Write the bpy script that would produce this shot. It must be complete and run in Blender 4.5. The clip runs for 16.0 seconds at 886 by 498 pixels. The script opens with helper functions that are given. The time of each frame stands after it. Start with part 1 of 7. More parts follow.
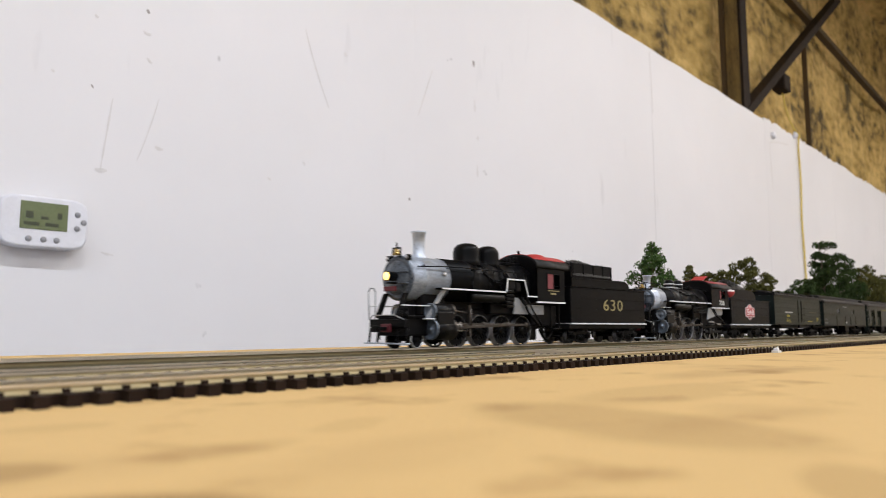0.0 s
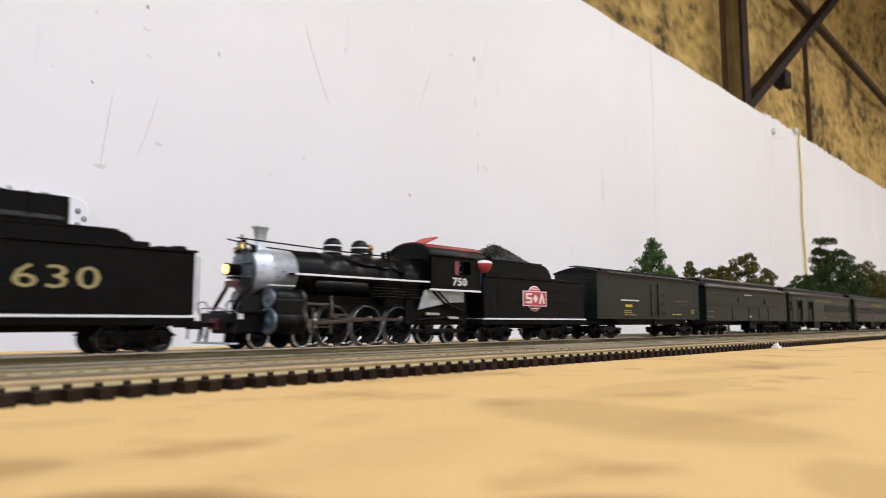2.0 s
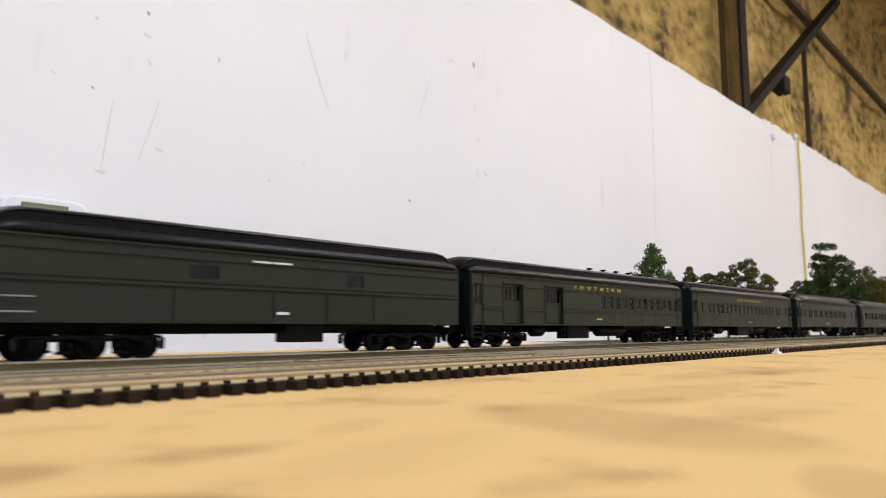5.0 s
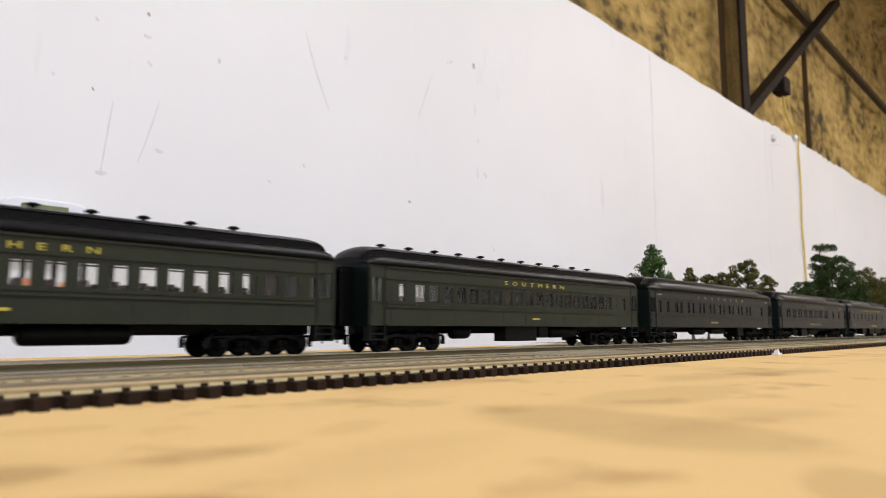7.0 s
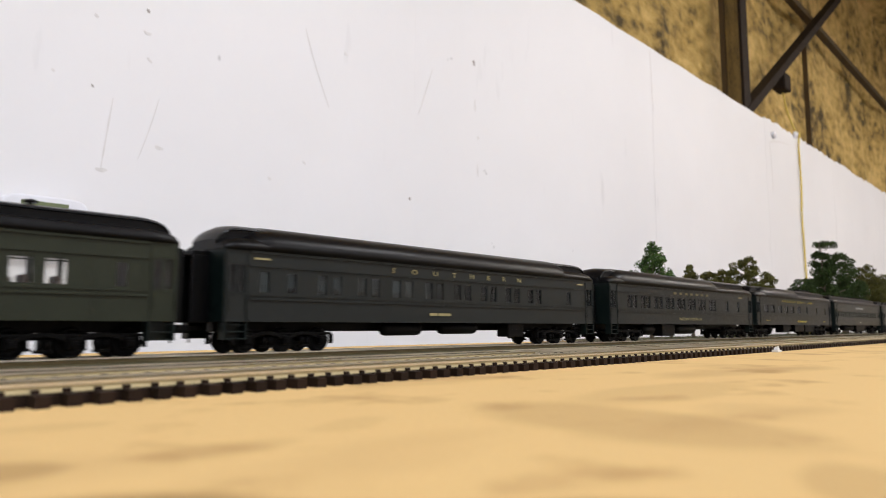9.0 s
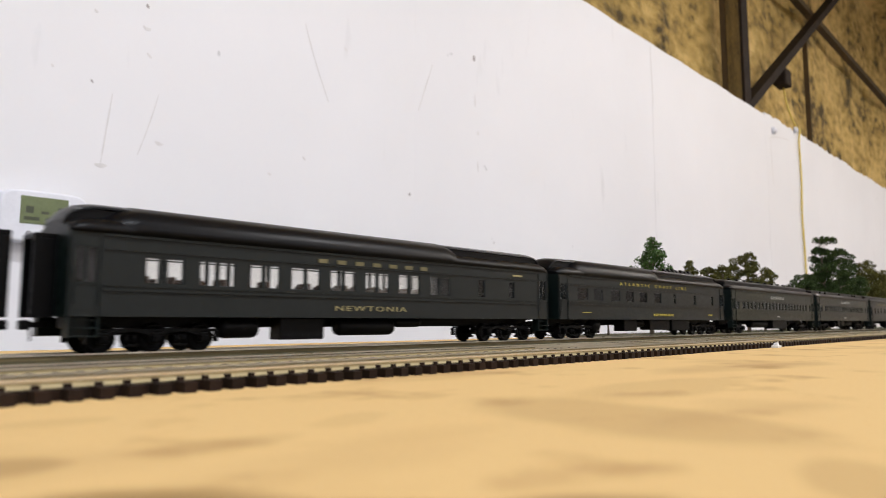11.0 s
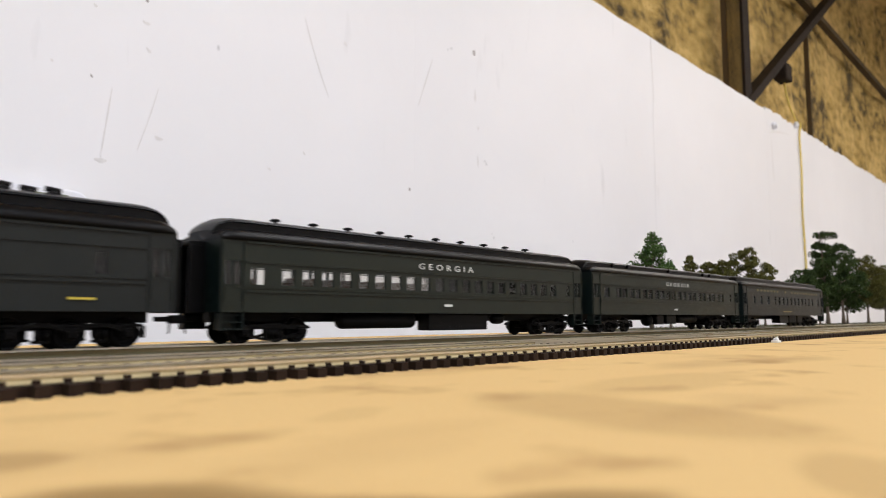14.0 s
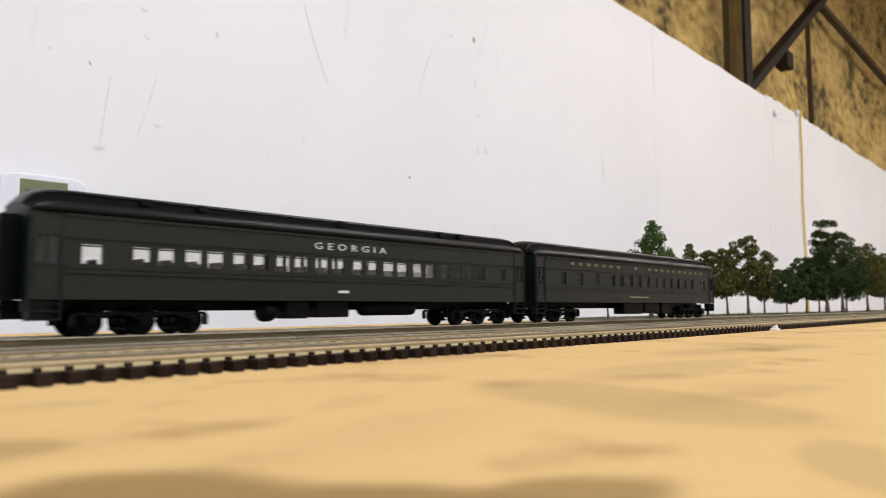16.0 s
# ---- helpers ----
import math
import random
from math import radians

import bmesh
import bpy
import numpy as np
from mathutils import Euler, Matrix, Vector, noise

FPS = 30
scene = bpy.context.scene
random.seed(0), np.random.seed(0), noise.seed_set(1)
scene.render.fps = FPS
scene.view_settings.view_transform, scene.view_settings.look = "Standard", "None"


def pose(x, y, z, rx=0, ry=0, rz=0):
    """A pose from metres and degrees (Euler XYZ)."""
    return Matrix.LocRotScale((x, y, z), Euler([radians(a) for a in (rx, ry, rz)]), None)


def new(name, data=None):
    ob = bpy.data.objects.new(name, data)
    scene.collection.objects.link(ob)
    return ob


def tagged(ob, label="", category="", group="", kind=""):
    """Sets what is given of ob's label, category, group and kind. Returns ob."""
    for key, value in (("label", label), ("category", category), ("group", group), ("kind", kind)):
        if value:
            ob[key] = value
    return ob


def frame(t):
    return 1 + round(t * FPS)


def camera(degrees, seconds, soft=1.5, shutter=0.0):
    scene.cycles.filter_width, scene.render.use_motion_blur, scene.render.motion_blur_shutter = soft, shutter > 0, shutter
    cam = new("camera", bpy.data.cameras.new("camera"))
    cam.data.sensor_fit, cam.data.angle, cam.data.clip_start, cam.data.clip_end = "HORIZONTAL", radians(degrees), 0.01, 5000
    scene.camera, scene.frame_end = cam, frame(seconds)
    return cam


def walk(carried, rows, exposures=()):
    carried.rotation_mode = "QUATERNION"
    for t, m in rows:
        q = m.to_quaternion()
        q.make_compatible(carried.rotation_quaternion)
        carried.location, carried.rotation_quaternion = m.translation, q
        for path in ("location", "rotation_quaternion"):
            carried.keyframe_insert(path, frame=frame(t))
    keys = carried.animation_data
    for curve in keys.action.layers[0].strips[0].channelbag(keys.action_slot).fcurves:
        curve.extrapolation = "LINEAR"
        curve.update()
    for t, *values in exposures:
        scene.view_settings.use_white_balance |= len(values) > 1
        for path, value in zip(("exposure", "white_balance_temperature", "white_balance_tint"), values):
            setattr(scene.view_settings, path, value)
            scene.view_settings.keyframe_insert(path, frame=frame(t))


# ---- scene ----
cam = camera(65.05, 16.0, soft=0.8, shutter=0.3)
EYE_H = 0.017          # lens height over the table top
# seconds, turn and tilt of the lens: it looks half along the tracks, half at the wall, and slowly dips
AIM = [(0, 43.05, 6.425), (0.5, 43.056, 6.358), (1, 43.07, 6.208), (1.5, 43.072, 6.085), (2, 43.072, 6.080), (2.5, 43.07, 6.098),
       (3, 43.07, 6.194), (3.5, 43.07, 6.285), (4, 43.06, 6.404), (5.2, 43.06, 6.55), (6.5, 43.06, 6.618), (7, 43.06, 6.625),
       (7.5, 43.06, 6.612), (8, 43.06, 6.578), (8.5, 43.062, 6.480), (9, 43.07, 6.380), (10.2, 43.07, 6.15), (11.5, 43.07, 5.957),
       (12, 43.07, 5.918), (12.5, 43.07, 5.920), (13, 43.07, 5.894), (13.5, 43.07, 5.816), (14, 43.075, 5.607), (14.5, 43.072, 5.370),
       (15, 43.068, 5.143), (15.5, 43.066, 4.910), (16, 43.066, 4.639)]
walk(cam, [(t, pose(0, 0, EYE_H, 90 + tilt, 0, turn - 90)) for t, turn, tilt in AIM], [(0, -0.10), (1.5, 0.0), (16, 0.0)])
cam.data.dof.use_dof = True
cam.data.dof.focus_distance = 0.40
cam.data.dof.aperture_fstop = 19.0

# ---- world and lamps: a windowless workshop under rows of strip lights ----
world = bpy.data.worlds.new("world")
scene.world = world
world.use_nodes = True
world.node_tree.nodes["Background"].inputs[0].default_value = (0.9, 0.95, 1.0, 1)
world.node_tree.nodes["Background"].inputs[1].default_value = 0.08

WALL_Y, WALL_TOP = 1.13, 1.045
FLOOR_Z, CEIL_Z = -1.40, 2.9
ROOM = (-4.6, 10.5, -4.2)   # west, east, south
STRIPS = [(x, y) for y in (-0.95, -3.0) for x in (-2.6, -0.2, 2.2, 4.6, 7.0)]
for x, y in STRIPS:
    lamp = bpy.data.lights.new("strip_lamp", "AREA")
    lamp.shape, lamp.size, lamp.size_y = "RECTANGLE", 1.2, 0.12
    lamp.energy = (42 if y > -1.5 else 27.5) * (0.95 if x > 2 else 1.0)
    # tints go cool to warm eastward, standing in for bounce off foam and wood
    lamp.color = (0.945, 1.0, 1.10) if x < 1 else (1.0, 1.0, 1.035) if x < 4 else (1.07, 1.0, 0.93)
    ob = new("strip_lamp", lamp)
    ob.matrix_world = pose(x, y, 2.46)

# ---- materials ----


def nodes_of(name):
    m = bpy.data.materials.new(name)
    m.use_nodes = True
    return m, m.node_tree, m.node_tree.nodes["Principled BSDF"]


def mat(name, rgb, rough=0.5, metal=0.0, spread=0.15, scale=200.0, bump=0.0, fine=4.0, rough_spread=0.1, random_tone=0.0,
        spec=0.5, dist=0.0003, stretch=(1, 1, 1)):
    """A surface whose tone and gloss wander at two scales, with a fine relief."""
    m, tree, bsdf = nodes_of(name)
    n, l = tree.nodes, tree.links
    co = n.new("ShaderNodeTexCoord")
    mp = n.new("ShaderNodeMapping")
    mp.inputs["Scale"].default_value = stretch
    l.new(co.outputs["Object"], mp.inputs["Vector"])
    big, small = n.new("ShaderNodeTexNoise"), n.new("ShaderNodeTexNoise")
    for tex, s in ((big, scale), (small, scale * fine)):
        tex.inputs["Scale"].default_value = s
        tex.inputs["Detail"].default_value = 5
        l.new(mp.outputs[0], tex.inputs["Vector"])
    mix = n.new("ShaderNodeMath")
    mix.operation = "ADD"
    l.new(big.outputs[0], mix.inputs[0])
    l.new(small.outputs[0], mix.inputs[1])
    ramp = n.new("ShaderNodeMapRange")
    ramp.inputs[1].default_value, ramp.inputs[2].default_value = 0.6, 1.4
    ramp.inputs[3].default_value, ramp.inputs[4].default_value = 1 - spread, 1 + spread
    l.new(mix.outputs[0], ramp.inputs[0])
    last = ramp.outputs[0]
    if random_tone:
        info = n.new("ShaderNodeObjectInfo")
        r2 = n.new("ShaderNodeMapRange")
        r2.inputs[3].default_value, r2.inputs[4].default_value = 1 - random_tone, 1 + random_tone
        l.new(info.outputs["Random"], r2.inputs[0])
        mul = n.new("ShaderNodeMath")
        mul.operation = "MULTIPLY"
        l.new(last, mul.inputs[0])
        l.new(r2.outputs[0], mul.inputs[1])
        last = mul.outputs[0]
    tone = n.new("ShaderNodeVectorMath")
    tone.operation = "SCALE"
    tone.inputs[0].default_value = rgb
    l.new(last, tone.inputs["Scale"])
    l.new(tone.outputs[0], bsdf.inputs["Base Color"])
    rr = n.new("ShaderNodeMapRange")
    rr.inputs[1].default_value, rr.inputs[2].default_value = 0.3, 0.7
    rr.inputs[3].default_value = max(0.03, rough - rough_spread)
    rr.inputs[4].default_value = min(1.0, rough + rough_spread)
    l.new(small.outputs[0], rr.inputs[0])
    l.new(rr.outputs[0], bsdf.inputs["Roughness"])
    bsdf.inputs["Metallic"].default_value = metal
    bsdf.inputs["Specular IOR Level"].default_value = spec
    if bump:
        b = n.new("ShaderNodeBump")
        b.inputs["Strength"].default_value = bump
        b.inputs["Distance"].default_value = dist
        l.new(small.outputs[0], b.inputs["Height"])
        l.new(b.outputs[0], bsdf.inputs["Normal"])
    return m


def glow(name, rgb, strength):
    m, tree, bsdf = nodes_of(name)
    bsdf.inputs["Base Color"].default_value = (*rgb, 1)
    bsdf.inputs["Emission Color"].default_value = (*rgb, 1)
    bsdf.inputs["Emission Strength"].default_value = strength
    return m


def glass(name, tint=(0.9, 0.93, 0.92)):
    """Thin clear plastic glazing: mostly see-through, with a gloss that grows towards grazing."""
    m, tree, bsdf = nodes_of(name)
    n, l = tree.nodes, tree.links
    clear, shine, mixer, fres = (n.new("ShaderNodeBsdfTransparent"), n.new("ShaderNodeBsdfGlossy"),
                                 n.new("ShaderNodeMixShader"), n.new("ShaderNodeFresnel"))
    clear.inputs[0].default_value = (*tint, 1)
    shine.inputs["Roughness"].default_value = 0.06
    fres.inputs[0].default_value = 1.4
    l.new(fres.outputs[0], mixer.inputs[0])
    l.new(clear.outputs[0], mixer.inputs[1])
    l.new(shine.outputs[0], mixer.inputs[2])
    l.new(mixer.outputs[0], n["Material Output"].inputs[0])
    return m


def wall_paint():
    """White painted board with faint scuffs and hanging drips of grime."""
    m, tree, bsdf = nodes_of("white_wall_board")
    n, l = tree.nodes, tree.links
    co = n.new("ShaderNodeTexCoord")

    def noise_at(scale, stretch, detail=4):
        mp, tx = n.new("ShaderNodeMapping"), n.new("ShaderNodeTexNoise")
        mp.inputs["Scale"].default_value = stretch
        tx.inputs["Scale"].default_value, tx.inputs["Detail"].default_value = scale, detail
        l.new(co.outputs["Object"], mp.inputs[0])
        l.new(mp.outputs[0], tx.inputs["Vector"])
        return tx.outputs[0]

    def ramp(value, lo, hi, a, b):
        r = n.new("ShaderNodeMapRange")
        r.inputs[1].default_value, r.inputs[2].default_value, r.inputs[3].default_value, r.inputs[4].default_value = lo, hi, a, b
        l.new(value, r.inputs[0])
        return r.outputs[0]

    broad = ramp(noise_at(1.3, (1, 1, 1)), 0.3, 0.7, 0.96, 1.03)
    scuff = ramp(noise_at(7, (2.6, 1, 0.5), 6), 0.66, 0.80, 1.0, 0.86)
    speck = ramp(noise_at(34, (1, 1, 0.8), 2), 0.77, 0.84, 1.0, 0.62)
    a, b = n.new("ShaderNodeMath"), n.new("ShaderNodeMath")
    a.operation = b.operation = "MULTIPLY"
    l.new(broad, a.inputs[0])
    l.new(scuff, a.inputs[1])
    l.new(a.outputs[0], b.inputs[0])
    l.new(speck, b.inputs[1])
    tone = n.new("ShaderNodeVectorMath")
    tone.operation = "SCALE"
    tone.inputs[0].default_value = (0.79, 0.785, 0.81)
    l.new(b.outputs[0], tone.inputs["Scale"])
    l.new(tone.outputs[0], bsdf.inputs["Base Color"])
    bsdf.inputs["Roughness"].default_value = 0.50
    bsdf.inputs["Specular IOR Level"].default_value = 0.25
    bp = n.new("ShaderNodeBump")
    bp.inputs["Strength"].default_value, bp.inputs["Distance"].default_value = 0.25, 0.004
    l.new(noise_at(9, (1, 1, 0.6), 3), bp.inputs["Height"])
    l.new(bp.outputs[0], bsdf.inputs["Normal"])
    return m


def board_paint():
    """Tan fibreboard with soft darker stains, short grain and a painted camera shadow."""
    m, tree, bsdf = nodes_of("tan_fibreboard")
    n, l = tree.nodes, tree.links
    co = n.new("ShaderNodeTexCoord")
    outs = []
    for scale, stretch, detail in ((7.5, (1, 2.0, 1), 3), (30, (1, 1.15, 1), 4), (420, (1, 1, 1), 4)):
        mp, tx = n.new("ShaderNodeMapping"), n.new("ShaderNodeTexNoise")
        mp.inputs["Scale"].default_value = stretch
        tx.inputs["Scale"].default_value, tx.inputs["Detail"].default_value = scale, detail
        l.new(co.outputs["Object"], mp.inputs[0])
        l.new(mp.outputs[0], tx.inputs["Vector"])
        outs.append(tx.outputs[0])
    ramps = []
    for o, lo, hi in ((outs[0], 0.52, 0.80), (outs[1], 0.56, 0.74)):
        r = n.new("ShaderNodeMapRange")
        r.inputs[1].default_value, r.inputs[2].default_value, r.inputs[4].default_value = lo, hi, 1.0
        l.new(o, r.inputs[0])
        ramps.append(r.outputs[0])
    c1, c2 = n.new("ShaderNodeMix"), n.new("ShaderNodeMix")
    c1.data_type = c2.data_type = "RGBA"
    c1.inputs["A"].default_value, c1.inputs["B"].default_value = (0.630, 0.428, 0.188, 1), (0.40, 0.255, 0.110, 1)
    l.new(ramps[0], c1.inputs["Factor"])
    l.new(c1.outputs["Result"], c2.inputs["A"])
    c2.inputs["B"].default_value = (0.33, 0.195, 0.075, 1)
    half = n.new("ShaderNodeMath")
    half.operation = "MULTIPLY"
    half.inputs[1].default_value = 0.75
    l.new(ramps[1], half.inputs[0])
    l.new(half.outputs[0], c2.inputs["Factor"])
    # broad soaked-in stains and a painted camera shadow, outlines wandering: middle, half lengths, turn, depth
    last = c2.outputs["Result"]
    geo = n.new("ShaderNodeTexCoord").outputs["Object"]
    warp, mixv = n.new("ShaderNodeTexNoise"), n.new("ShaderNodeVectorMath")
    warp.inputs["Scale"].default_value, warp.inputs["Detail"].default_value = 38, 3
    l.new(geo, warp.inputs["Vector"])
    mixv.operation = "MULTIPLY_ADD"
    l.new(warp.outputs["Color"], mixv.inputs[0])
    mixv.inputs[1].default_value, mixv.inputs[2].default_value = (0.010, 0.010, 0), (-0.005, -0.005, 0)
    moved = n.new("ShaderNodeVectorMath")
    l.new(geo, moved.inputs[0])
    l.new(mixv.outputs[0], moved.inputs[1])
    for cx, cy, rx, ry, turn, deep in ((0.116, 0.064, 0.017, 0.034, -12, 0.34), (0.175, 0.084, 0.040, 0.013, 0, 0.22), (0.086, 0.018, 0.014, 0.006, 25, 0.32),
                                       # these three put the camera's soft shadow on the board into its colour
                                       (0.027, 0.062, 0.0150, 0.0120, -55, 1.0), (0.040, 0.046, 0.014, 0.0080, -40, 1.0), (0.054, 0.036, 0.012, 0.006, -25, 0.9),
                                       (0.043, 0.131, 0.009, 0.005, 0, 0.18), (0.052, 0.091, 0.010, 0.005, 5, 0.18), (0.024, 0.095, 0.009, 0.006, 0, 0.5), (0.080, 0.098, 0.011, 0.005, 8, 0.16)):
        spot, grad, fall = n.new("ShaderNodeMapping"), n.new("ShaderNodeTexGradient"), n.new("ShaderNodeMapRange")
        spot.vector_type = "TEXTURE"
        spot.inputs["Location"].default_value = (cx, cy, 0)
        spot.inputs["Rotation"].default_value = (0, 0, radians(turn))
        spot.inputs["Scale"].default_value = (rx * 1.5, ry * 1.5, 1)
        grad.gradient_type = "SPHERICAL"
        l.new(moved.outputs[0], spot.inputs[0])
        l.new(spot.outputs[0], grad.inputs[0])
        fall.interpolation_type = "SMOOTHSTEP"
        fall.inputs[1].default_value, fall.inputs[2].default_value, fall.inputs[4].default_value = 0.12, 0.48, deep
        l.new(grad.outputs["Fac"], fall.inputs[0])
        tint = n.new("ShaderNodeMix")
        tint.data_type = "RGBA"
        l.new(fall.outputs[0], tint.inputs["Factor"])
        l.new(last, tint.inputs["A"])
        tint.inputs["B"].default_value = (0.30, 0.190, 0.075, 1)
        last = tint.outputs["Result"]
    l.new(last, bsdf.inputs["Base Color"])
    bsdf.inputs["Roughness"].default_value = 0.85
    bsdf.inputs["Specular IOR Level"].default_value = 0.12
    bp = n.new("ShaderNodeBump")
    bp.inputs["Strength"].default_value, bp.inputs["Distance"].default_value = 0.4, 0.0006
    l.new(outs[2], bp.inputs["Height"])
    l.new(bp.outputs[0], bsdf.inputs["Normal"])
    return m


def foam_paint():
    """Yellow-brown sprayed foam: mottled, darker in the hollows, streaked downwards."""
    m, tree, bsdf = nodes_of("sprayed_foam")
    n, l = tree.nodes, tree.links
    co = n.new("ShaderNodeTexCoord")
    outs = []
    for scale, stretch, detail in ((3.0, (0.55, 1, 0.6), 5), (20, (0.5, 1, 0.8), 8), (45, (0.6, 1, 1.1), 5)):
        mp, tx = n.new("ShaderNodeMapping"), n.new("ShaderNodeTexNoise")
        mp.inputs["Scale"].default_value = stretch
        tx.inputs["Scale"].default_value, tx.inputs["Detail"].default_value = scale, detail
        l.new(co.outputs["Object"], mp.inputs[0])
        l.new(mp.outputs[0], tx.inputs["Vector"])
        outs.append(tx.outputs[0])
    add = n.new("ShaderNodeMath")
    add.operation = "ADD"
    l.new(outs[0], add.inputs[0])
    l.new(outs[1], add.inputs[1])
    ramp = n.new("ShaderNodeValToRGB")
    ramp.color_ramp.elements[0].position, ramp.color_ramp.elements[0].color = 0.37, (0.070, 0.046, 0.012, 1)
    ramp.color_ramp.elements[1].position, ramp.color_ramp.elements[1].color = 0.60, (0.66, 0.46, 0.165, 1)
    mid = ramp.color_ramp.elements.new(0.48)
    mid.color = (0.43, 0.288, 0.080, 1)
    half = n.new("ShaderNodeMath")
    half.operation = "MULTIPLY"
    half.inputs[1].default_value = 0.5
    l.new(add.outputs[0], half.inputs[0])
    l.new(half.outputs[0], ramp.inputs[0])
    l.new(ramp.outputs[0], bsdf.inputs["Base Color"])
    bsdf.inputs["Roughness"].default_value = 0.8
    bp = n.new("ShaderNodeBump")
    bp.inputs["Strength"].default_value, bp.inputs["Distance"].default_value = 0.8, 0.03
    l.new(outs[2], bp.inputs["Height"])
    l.new(bp.outputs[0], bsdf.inputs["Normal"])
    return m


